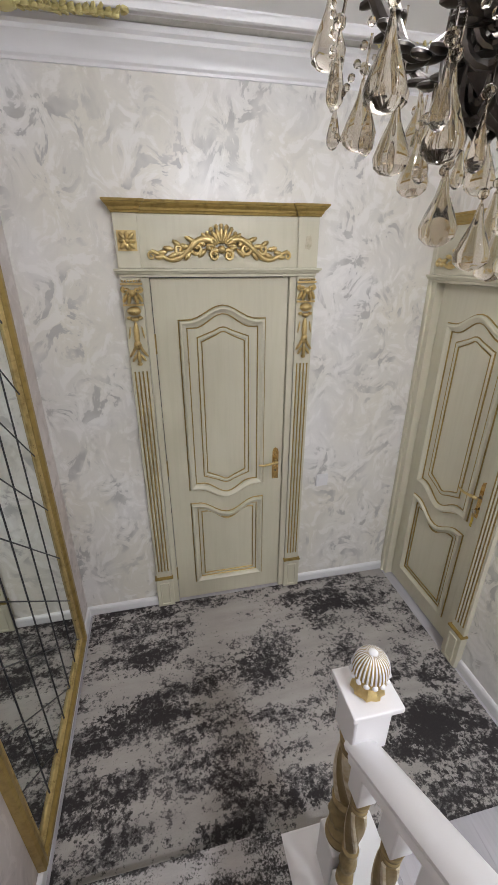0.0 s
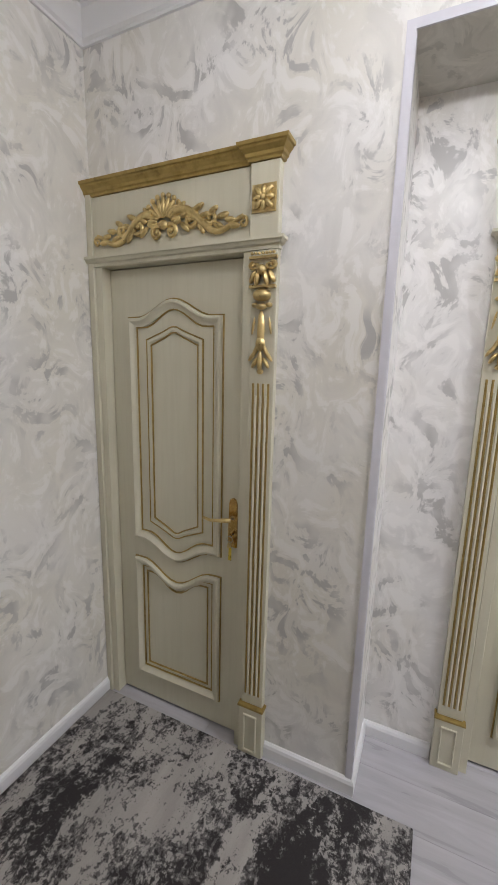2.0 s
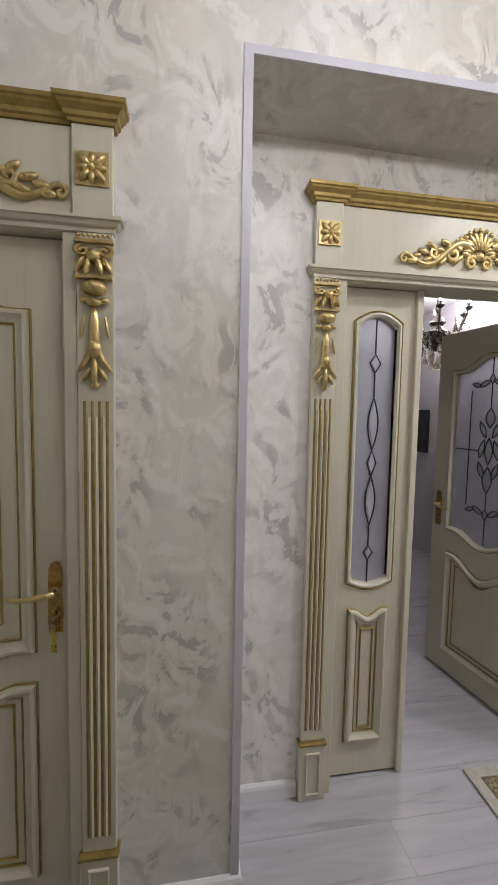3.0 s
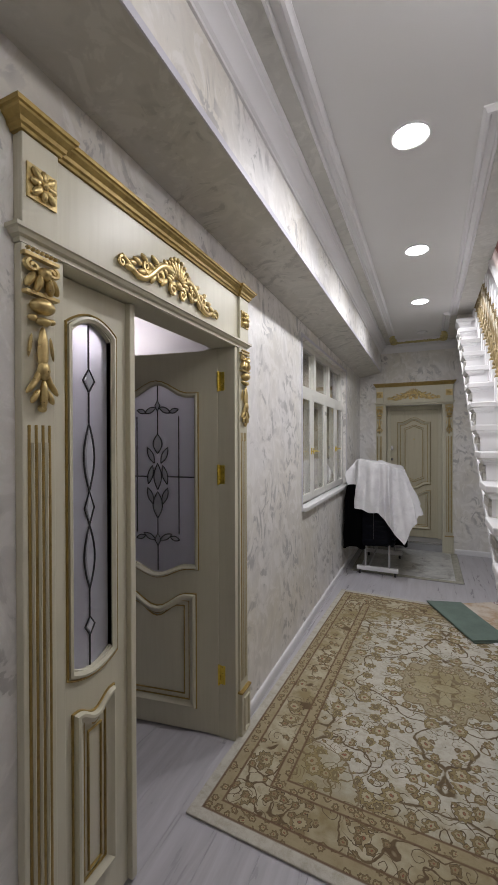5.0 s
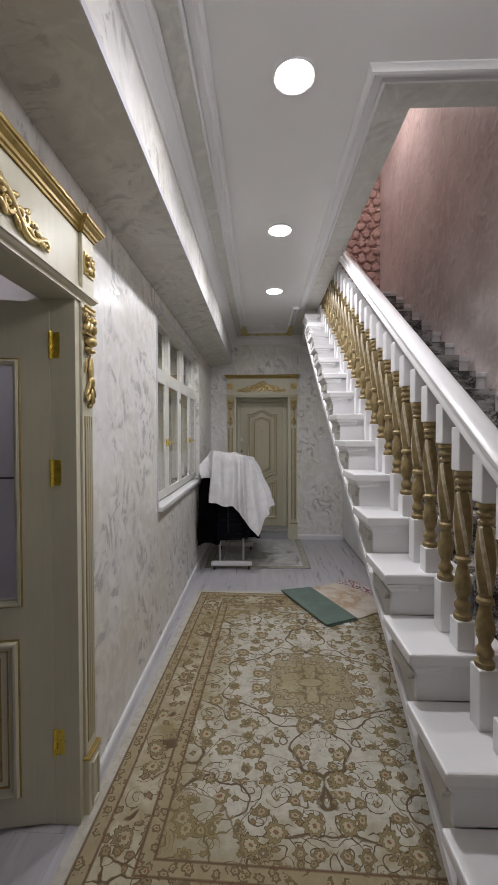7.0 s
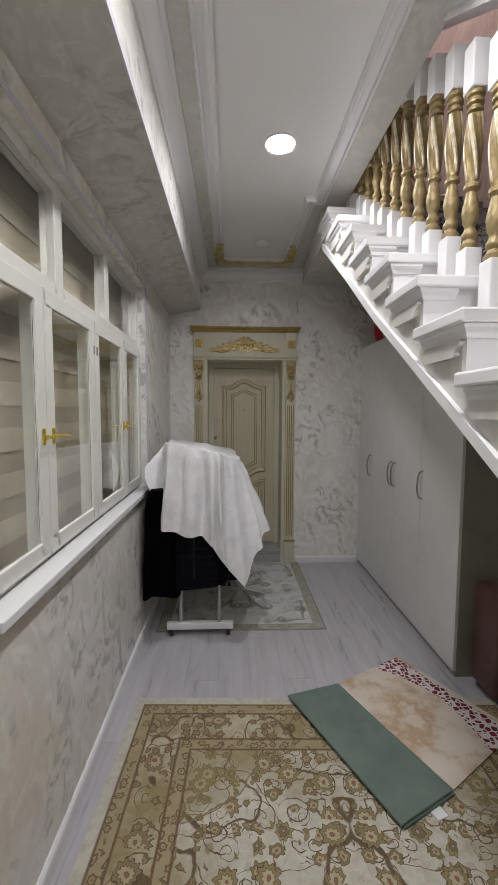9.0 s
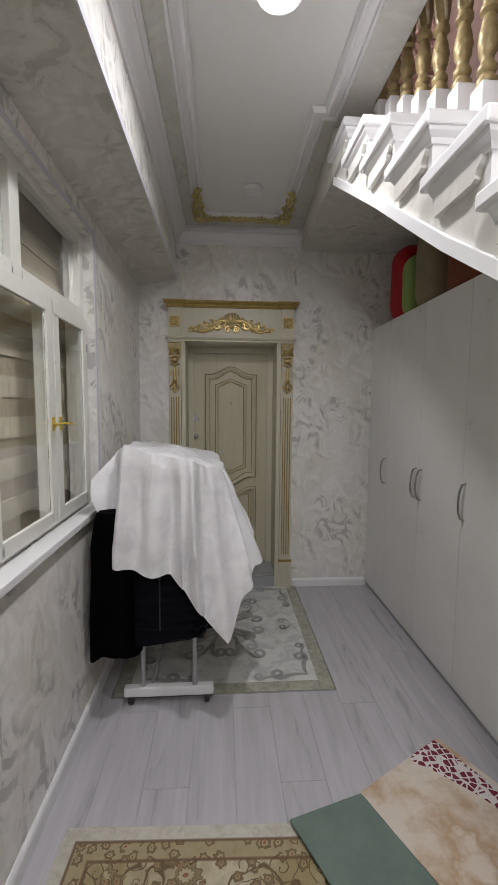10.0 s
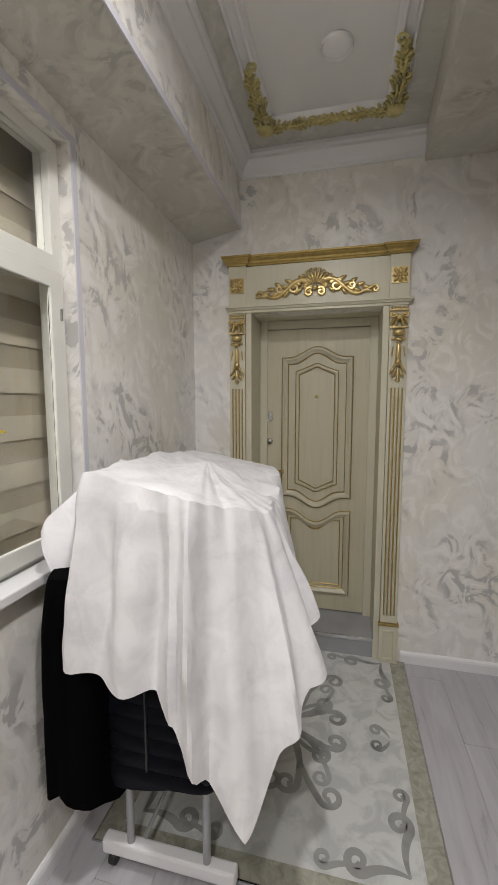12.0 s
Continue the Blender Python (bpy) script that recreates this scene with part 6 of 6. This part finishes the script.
def entrance_panel():
    x0, x1, y0, y1 = 0.745, 1.985, YD + 0.01, -3.64
    t = thing("entrance_tile_panel", "marble tile panel with grey scrolls and stone border", "floor tile", pose(0, 0, 0))
    b = 0.085
    part("field", boxed(x0 + b, x1 - b, y0, y1 - b, 0.001, 0.005), scroll_tile(), t, "pale polished marble field")
    bd = border_tile()
    for a in ((x0 + 0.006, x0 + b, y0, y1 - 0.006), (x1 - b, x1 - 0.006, y0, y1 - 0.006), (x0 + b + 0.001, x1 - b - 0.001, y1 - b, y1 - 0.006)):
        part("border_tile", boxed(*a, 0.001, 0.0055), bd, t, "veined olive-grey border stone")
    part("metal_edge", sweep(bmesh.new(), [(x1, y0), (x1, y1), (x0, y1), (x0, y0)], [(0, 0.001), (0, 0.007), (0.005, 0.007), (0.005, 0.001)], False, flat), CHROME, t, "thin metal edging")
    grey = paint("grey_inlay", (0.29, 0.29, 0.28), 0.3, 0.15)
    laid = itertools.count()

    def inlay(line):
        """A ribbon of (x, y, width) sunk into the marble."""
        bm = bmesh.new()
        rows = []
        zz = 0.0052 + 0.00004 * next(laid)
        for i, (x, y, w_) in enumerate(line):
            p, q = line[max(i - 1, 0)], line[min(i + 1, len(line) - 1)]
            d = Vector((q[0] - p[0], q[1] - p[1])).normalized()
            m = Vector((-d.y, d.x)) * w_ * 0.5
            rows.append([bm.verts.new((x + m.x, y + m.y, zz)), bm.verts.new((x - m.x, y - m.y, zz))])
        for r_, s_ in zip(rows, rows[1:]):
            bm.faces.new((r_[0], r_[1], s_[1], s_[0]))
        out = bmesh.ops.extrude_face_region(bm, geom=bm.faces[:])
        bmesh.ops.translate(bm, verts=[v for v in out["geom"] if isinstance(v, bmesh.types.BMVert)], vec=(0, 0, -0.0008))
        part("scroll", bm, grey, t, "dark grey acanthus scroll")

    def plume(x, y, a, L, bend, r, way, wide):
        """A stem that leaves at angle a, bends, and rolls up into a curl of radius r."""
        line, n = [], 16
        for i in range(n):
            line.append((x, y, wide * (0.25 + 0.75 * math.sin(math.pi * 0.5 * i / n))))
            a += bend / n
            x, y = x + math.cos(a) * L / n, y + math.sin(a) * L / n
        m = 26
        for i in range(m):
            q = i / (m - 1)
            line.append((x, y, wide * (1.0 - 0.45 * q + 0.5 * max(0.0, q - 0.8) * 5)))
            rr = r * (1 - 0.72 * q)
            a += way * 2.5 * math.pi / m
            x, y = x + math.cos(a) * rr * 2.5 * math.pi / m, y + math.sin(a) * rr * 2.5 * math.pi / m
        inlay(line)

    cx, cy = (x0 + x1) / 2, (y0 + y1 - b) / 2
    hx, hy = (x1 - x0) / 2 - b, (y1 - b - y0) / 2
    for sx in (-1, 1):
        for sy in (-1, 1):
            def mirror(a):
                a = a if sx > 0 else math.pi - a
                return a if sy > 0 else -a
            way = sx * sy
            # bouquet in the middle
            for a, L, bend, r, w_ in ((0.25, 0.20, 0.5, 0.040, 0.026), (0.75, 0.23, -0.7, 0.042, 0.030), (1.05, 0.30, 0.6, 0.045, 0.030), (1.40, 0.38, -0.5, 0.045, 0.028), (0.45, 0.30, 0.8, 0.036, 0.022), (1.25, 0.17, -0.9, 0.034, 0.024)):
                plume(cx + sx * 0.02, cy + sy * 0.03, mirror(a), L, bend * way, r, way * (1 if bend > 0 else -1), w_)
            # corner sprays along both edges
            px, py = cx + sx * (hx - 0.05), cy + sy * (hy - 0.05)
            plume(px, py, mirror(math.pi + 0.35), 0.16, -0.9 * way, 0.040, way, 0.032)
            plume(px, py, mirror(-math.pi / 2 - 0.35), 0.16, 0.9 * way, 0.040, -way, 0.032)
            plume(px - sx * 0.15, py + sy * 0.005, mirror(math.pi + 0.2), 0.13, -0.7 * way, 0.028, way, 0.022)
            plume(px + sx * 0.005, py - sy * 0.15, mirror(-math.pi / 2 - 0.2), 0.13, 0.7 * way, 0.028, -way, 0.022)
            # small pair on the middle of each long edge
            plume(cx + sx * (hx - 0.06), cy + sy * 0.01, mirror(math.pi * 0.62), 0.07, 0.5 * way, 0.028, way, 0.020)


entrance_panel()


# ---- mats ----
def folded_mat():
    """Green exercise mat folded into a thick strip."""
    p = [Vector((1.118, -2.925)), Vector((0.785, -2.215)), Vector((0.515, -2.345)), Vector((0.815, -3.01))]
    green = cloth_paint("green_foam", (0.16, 0.215, 0.185), 0.6)
    t = thing("exercise_mat", "folded grey-green foam mat lying on the rug", "mat", pose(0, 0, 0))
    for k, (z0, z1) in enumerate(((0.012, 0.024), (0.025, 0.038))):
        s = 0.012 * k
        part("fold", prism(bmesh.new(), [(a.x + s, a.y) for a in p], z0, z1, flat), green, t, bevel=0.003)
    part("tag", prism(bmesh.new(), [(0.655, -2.285), (0.605, -2.308), (0.590, -2.262), (0.635, -2.245)], 0.013, 0.016, flat), WHITE, t, "small white tag")


folded_mat()


def prayer_cloth():
    g = Graph("printed_plush", 0.85)
    p = g.co()
    f = g.noise(p, 3.2, 5, 0.6, 0.1)
    col = g.ramp(f, [(0.38, (0.66, 0.60, 0.53)), (0.48, (0.63, 0.55, 0.46)), (0.58, (0.46, 0.32, 0.20)), (0.64, (0.62, 0.54, 0.45))])
    g.put("Base Color", col)
    g.bump(g.noise(p, 300, 2), 0.4, 0.004)
    band = Graph("red_lattice_print", 0.85)
    q = band.co()
    d = band.voro(q, 34.0, "DISTANCE_TO_EDGE", "Distance", 0.55)
    band.put("Base Color", band.mix(band.ramp(d, [(0.085, 0), (0.11, 1)]), (0.66, 0.62, 0.60), (0.17, 0.015, 0.035)))
    band.bump(band.noise(q, 300, 2), 0.3, 0.004)
    a, b, c, e = Vector((0.825, -3.03)), Vector((0.365, -3.275)), Vector((0.03, -2.66)), Vector((0.51, -2.365))
    def at(s, t):
        return (a + (b - a) * s) * (1 - t) + (e + (c - e) * s) * t
    rug_ = thing("plush_prayer_mat", "beige plush mat with a red lattice border", "mat", pose(0, 0, 0))
    arch = []
    for i in range(21):
        t = i / 20
        arch.append(at(0.60 + 0.17 * math.sin(math.pi * t) ** 1.5 + (0.02 if 0.08 < t < 0.92 else -0.15 * (1 - abs(t - 0.5) * 2)), t))
    part("field", prism(bmesh.new(), [tuple(at(0, 0))] + [tuple(v) for v in arch] + [tuple(at(0, 1))], 0.012, 0.019, flat), g.m, rug_, "beige and brown plush field")
    part("lattice_border", prism(bmesh.new(), [tuple(v) for v in arch[::-1]] + [tuple(at(0.95, 0)), tuple(at(0.95, 1))], 0.012, 0.0192, flat), band.m, rug_, "white and dark red lattice print")
    part("hem", prism(bmesh.new(), [tuple(at(0.952, 0)), tuple(at(1, 0)), tuple(at(1, 1)), tuple(at(0.952, 1))], 0.012, 0.018, flat), g.m, rug_)


prayer_cloth()


# ---- covered clothes rack ----
def clothes_rack():
    r = thing("clothes_rack", "wheeled white and steel clothes rack under a sheet", "clothes rack", pose(1.665, -3.60, 0))
    grey = paint("grey_tube", (0.42, 0.42, 0.43), 0.3, 0.05, 0.6)
    for y in (0.0, -0.80):
        foot = part("foot", boxed(-0.235, 0.235, y - 0.022, y + 0.022, 0.05, 0.10), WHITE, r, "white plastic foot bar", bevel=0.008)
        for x in (-0.20, 0.20):
            part("caster", lathe(bmesh.new(), [(0.008, -0.012), (0.024, -0.012), (0.026, 0), (0.024, 0.012), (0.008, 0.012)], 14), BLACK, foot, "black caster wheel").matrix_local = pose(x, y, 0.0265, 0, 90, 0)
        for x in (-0.135, 0.135):
            part("post", lathe(bmesh.new(), [(0.013, 0.10), (0.013, 1.17)], 12, (x, y, 0)), grey, r, "steel tube post", smooth=True)
    for x in (-0.135, 0.135):
        part("top_rail", tube(bmesh.new(), [(x, 0.02, 1.175), (x, -0.82, 1.175)], 0.012, 10), grey, r, smooth=True)
    part("brace", tube(bmesh.new(), [(-0.135, 0, 0.45), (0.135, -0.0, 0.45)], 0.010, 8), grey, r, smooth=True)
    part("brace", tube(bmesh.new(), [(0.09, -0.01, 0.11), (0.02, -0.4, 0.30), (0.09, -0.78, 0.11)], 0.008, 8), grey, r, smooth=True)


clothes_rack()


def garment(name, label, cx, y, half, top, low, thick, mat, quilt=0.0, seed=0, turn_=0.0):
    """A hanging jacket body: rounded shoulders, a loose hem and soft folds."""
    bm = bmesh.new()
    n, m = 36, 88 if quilt else 34
    rows = []
    for j in range(m + 1):
        t = j / m
        z = top + (low - top) * t
        w_ = half * (0.55 + 0.45 * min(1, t * 4) ** 0.5) * (1 + 0.08 * t)
        ring = []
        for i in range(n):
            a = 2 * math.pi * i / n
            fold = 0.10 * math.sin(5 * a + seed + 2.0 * t) * t + 0.06 * noise.noise(Vector((math.cos(a) * 2, math.sin(a) * 2, t * 3 + seed)))
            q = 1 + fold * (0.4 if quilt else 1) + (quilt * abs(math.sin(math.pi * t * 11)) ** 0.6 if quilt else 0)
            zz = z + (0.03 * math.sin(3 * a + seed) if j == m else 0)
            ring.append(bm.verts.new((w_ * q * math.copysign(abs(math.cos(a)) ** 0.75, math.cos(a)), thick * q * math.copysign(abs(math.sin(a)) ** 0.75, math.sin(a)), zz)))
        rows.append(ring)
    for p, q in zip(rows, rows[1:]):
        for i in range(n):
            k = (i + 1) % n
            bm.faces.new((p[i], p[k], q[k], q[i]))
    bm.faces.new(rows[0][::-1]), bm.faces.new(rows[-1])
    ob = tagged(part(name, bm, mat, None, "", smooth=True), label, "jacket", "clothes on the rack")
    ob.matrix_world = pose(cx, y, 0, 0, 0, turn_)
    return ob


NAVY = paint("navy_nylon", (0.004, 0.0045, 0.008), 0.40, 0.15, 0, 20)
NAVY.node_tree.nodes["Principled BSDF"].inputs["Specular IOR Level"].default_value = 0.07
WOOL = cloth_paint("black_wool", (0.0025, 0.0025, 0.003), 0.95)
WOOL.node_tree.nodes["Principled BSDF"].inputs["Specular IOR Level"].default_value = 0.03
jacket = garment("quilted_jacket", "dark navy quilted puffer jacket on the rack", 1.70, -3.60, 0.20, 0.98, 0.38, 0.055, NAVY, 0.10, 1)
for sx in (-1, 1):
    part("sleeve", tube(bmesh.new(), [(sx * (0.205 + 0.012 * math.sin(k * 1.1)), 0.015, 0.88 - 0.011 * k) for k in range(41)], [0.043 + 0.007 * abs(math.sin(math.pi * k / 5)) ** 0.6 for k in range(41)], 14), NAVY, jacket, "quilted sleeve", smooth=True)
part("zip", boxed(-0.003, 0.003, 0.050, 0.066, 0.44, 0.88), LEAD, jacket, "dark steel zip", bevel=0.002)
garment("black_coat", "long black coat hanging on the rack by the wall", 1.93, -3.64, 0.112, 1.07, 0.33, 0.18, WOOL, 0, 3)
garment("black_coat", "black wool coat hanging on the rack", 1.60, -3.95, 0.20, 1.12, 0.45, 0.10, WOOL, 0, 6, 20)
garment("black_coat", "black coat with a ragged hem under the sheet", 1.44, -3.76, 0.085, 0.98, 0.36, 0.10, WOOL, 0, 8, -15)
garment("black_coat", "black wool coat hanging on the rack", 1.66, -4.25, 0.19, 1.12, 0.45, 0.10, WOOL, 0, 9)


def dust_sheet():
    """White cotton sheet thrown over the rack, hanging in points."""
    g = Graph("white_cotton", 0.75)
    p = g.co()
    f = g.noise(p, 5, 4, 0.6)
    g.put("Base Color", g.ramp(g.noise(p, 10, 5, 0.62, 0.8), [(0.36, (0.65, 0.64, 0.66)), (0.48, (0.70, 0.69, 0.705)), (0.58, (0.735, 0.725, 0.74))]))
    g.put("Sheen Weight", 0.1)
    crease = g.math("ABSOLUTE", g.math("SUBTRACT", g.noise(g.co((1, 1, 0.45), (20, 15, 0)), 5, 2, 0.45, 0.9), 0.5))
    fine = g.math("ABSOLUTE", g.math("SUBTRACT", g.noise(p, 22, 3, 0.55, 0.5), 0.5))
    g.bump(g.math("ADD", g.math("MULTIPLY", crease, -2.0), g.math("ADD", g.math("MULTIPLY", fine, -0.22), g.math("MULTIPLY", g.noise(p, 500, 2), 0.03))), 0.45, 0.02)
    cx, cy = 1.655, -4.00
    # direction, reach of the top edge, its height, height of the hem, reach of the hem
    # directions counter-clockwise from +x (towards the window wall)
    keys = [(0, 0.27, 1.355, 1.00, 0.33), (35, 0.33, 1.36, 1.13, 0.42), (46, 0.37, 1.365, 1.18, 0.53), (51, 0.40, 1.37, 1.18, 0.61), (57, 0.45, 1.376, 1.01, 0.585), (64, 0.51, 1.384, 0.81, 0.57), (68, 0.53, 1.386, 0.79, 0.575), (78, 0.49, 1.36, 0.775, 0.56), (92, 0.475, 1.335, 0.745, 0.545), (99, 0.495, 1.325, 0.70, 0.56), (104, 0.515, 1.318, 0.62, 0.58), (110, 0.47, 1.29, 0.52, 0.60), (117, 0.43, 1.26, 0.435, 0.61), (126, 0.42, 1.25, 0.58, 0.61), (140, 0.37, 1.22, 0.74, 0.56), (153, 0.32, 1.21, 0.75, 0.52), (166, 0.28, 1.20, 0.86, 0.42), (180, 0.27, 1.20, 0.88, 0.38), (210, 0.30, 1.22, 0.80, 0.40), (250, 0.46, 1.27, 0.85, 0.52), (270, 0.47, 1.29, 0.85, 0.53), (300, 0.45, 1.33, 0.90, 0.50), (330, 0.33, 1.35, 0.95, 0.40), (360, 0.27, 1.355, 1.00, 0.33)]
    def val(a, k):
        a %= 360
        for p_, q_ in zip(keys, keys[1:]):
            if p_[0] <= a <= q_[0]:
                t = (a - p_[0]) / (q_[0] - p_[0])
                t = t * t * (3 - 2 * t) if k < 3 else t
                return p_[k] + (q_[k] - p_[k]) * t
    # creases: direction, width, height (negative: a valley)
    RIDGES = [(59, 4, -0.03), (67, 3.0, 0.03), (75, 4, -0.02), (84, 5, 0.018), (92, 4, -0.035), (98, 1.8, 0.022), (100.5, 1.3, -0.02), (104, 2.4, 0.045), (110, 3.5, -0.02), (117, 4, 0.03), (127, 4, -0.012), (133, 2.6, 0.03), (146, 5, 0.03), (156, 4, -0.04), (163, 3, 0.026), (175, 6, -0.03), (30, 8, -0.03), (12, 6, 0.02)]
    n, inner, outer = 360, 12, 30
    bm = bmesh.new()
    centre = bm.verts.new((cx, cy, 1.345))
    rows = []
    for j in range(1, inner + outer + 1):
        ring = []
        for i in range(n):
            a = 360 * i / n
            ra, za, zh, rh = (val(a, k) for k in (1, 2, 3, 4))
            r_ = radians(a)
            if j <= inner:
                t = j / inner
                rr = ra * t
                zz = 1.345 + (za - 1.345) * t - 0.018 * math.sin(math.pi * t) + 0.020 * noise.noise(Vector((3 * math.cos(r_) * t, 3 * math.sin(r_) * t, 1))) + 0.008 * noise.noise(Vector((8 * math.cos(r_) * t, 8 * math.sin(r_) * t, 5))) - 0.004 * (t > 0.95)
            else:
                t = (j - inner) / outer
                ease = 1 - (1 - t) ** 2
                ridge = sum(h_ * math.exp(-((a - c_ - 3.0 * noise.noise(Vector((c_, 1.4 * t, 0)))) / w_) ** 2) for c_, w_, h_ in RIDGES)
                fold = 1.3 * ridge * min(1.0, t * 1.6) ** 0.7
                fold += 0.020 * noise.noise(Vector((2.0 * math.cos(r_), 2.0 * math.sin(r_), 1.6 * t))) * t
                fold += 0.012 * (0.35 - abs(noise.noise(Vector((4.5 * math.cos(r_) + 1.2 * t, 4.5 * math.sin(r_), 2.4 * t + 4))))) * t
                rr = ra + (rh - ra) * (0.08 * ease + 0.92 * t) + 0.006 * math.sin(math.pi * min(1, t * 4)) + fold
                zz = za - 0.008 - (za - 0.008 - zh) * t + 0.008 * math.sin(radians(a) * 17) * t
            ring.append(bm.verts.new((min(cx + rr * math.cos(r_), XC - 0.045), cy + rr * math.sin(r_), zz)))
        rows.append(ring)
    for i in range(n):
        bm.faces.new((centre, rows[0][i], rows[0][(i + 1) % n]))
    for p_, q_ in zip(rows, rows[1:]):
        for i in range(n):
            k = (i + 1) % n
            bm.faces.new((p_[i], q_[i], q_[k], p_[k]))
    ob = tagged(part("dust_sheet", bm, g.m, None, "", smooth=True), "white creased cotton sheet draped over the rack", "sheet")
    so = ob.modifiers.new("thickness", "SOLIDIFY")
    so.thickness, so.offset = 0.003, 0
    ob.modifiers.new("crisp_hem", "EDGE_SPLIT").split_angle = radians(55)


dust_sheet()

# ---- side room seen through the double door ----
def television():
    t = thing("television", "flat black television on the side room wall", "television", pose(5.32, -1.679, 1.42, 0, 0, 180))
    part("screen", boxed(-0.5, 0.5, -0.05, -0.001, -0.25, 0.25), BLACK, t, bevel=0.006)


television()

WARM_BULB = glow("warm_bulb_lit", (1.0, 0.95, 0.96), ROOM_POWER)
chandelier((4.0, -1.16, 2.32), 6, 0.27, 0.10, 2.8, WARM_BULB, "gold-lit crystal chandelier in the side room")


# ---- stones of the stairwell end wall ----
def stones():
    wall = bpy.data.objects["upper_wall_end"]
    r = random.Random(11)
    z = 3.28
    row = 0
    while z < 5.6:
        x = XL + 0.06 + (0.07 if row % 2 else 0)
        while x < 1.2:
            bm = bmesh.new()
            n = r.choice((6, 7, 8))
            w_, h_ = r.uniform(0.062, 0.078), r.uniform(0.052, 0.066)
            ph = r.uniform(0, 1)
            ring = []
            for i in range(n):
                a = 2 * math.pi * (i + ph) / n
                k = r.uniform(0.85, 1.12)
                ring.append((w_ * k * math.cos(a), h_ * k * math.sin(a)))
            low = [bm.verts.new((u, 0, v)) for u, v in ring]
            mid = [bm.verts.new((u * 0.95, 0.018, v * 0.95)) for u, v in ring]
            top = [bm.verts.new((u * 0.70, 0.030, v * 0.70)) for u, v in ring]
            for p, q in ((low, mid), (mid, top)):
                for i in range(n):
                    bm.faces.new((p[i], p[(i + 1) % n], q[(i + 1) % n], q[i]))
            bm.faces.new(top)
            s = part("stone", bm, STONE_PIECE, wall)
            s.location = (x + r.uniform(-0.012, 0.012), YD + 0.0005, z + r.uniform(-0.012, 0.012))
            x += 0.145
        z += 0.118
        row += 1


g_ = Graph("pink_stone_piece", 0.6)
f_ = g_.noise(g_.co(), 18, 4)
g_.put("Base Color", g_.mix(g_.math("MULTIPLY", g_.random(), 0.5), g_.ramp(f_, [(0.3, (0.36, 0.25, 0.22)), (0.7, (0.52, 0.38, 0.34))]), (0.45, 0.30, 0.27)))
g_.bump(f_, 0.5, 0.01)
STONE_PIECE = g_.m
stones()

# ---- floor planks ----
def planks():
    floor_ob = bpy.data.objects["floor"]
    w, L = 0.193, 1.29
    k = 0
    x = XL
    while x < 6.6:
        x1 = min(x + w, 6.6)
        y = YD - 0.3 - (k * 0.43) % L
        while y < 3.2:
            a, b = max(y, YD - 0.3), min(y + L, 3.2)
            if b - a > 0.03:
                bm = bmesh.new()
                c = 0.0006
                v = [bm.verts.new(q) for q in ((x + c / 2, a + c / 2, -0.005), (x1 - c / 2, a + c / 2, -0.005), (x1 - c / 2, b - c / 2, -0.005), (x + c / 2, b - c / 2, -0.005), (x + c, a + c, 0), (x1 - c, a + c, 0), (x1 - c, b - c, 0), (x + c, b - c, 0))]
                for f in ((4, 5, 6, 7), (0, 1, 5, 4), (1, 2, 6, 5), (2, 3, 7, 6), (3, 0, 4, 7)):
                    bm.faces.new([v[i] for i in f])
                part("plank", bm, PLANK, floor_ob)
            y += L
        x = x1
        k += 1


planks()
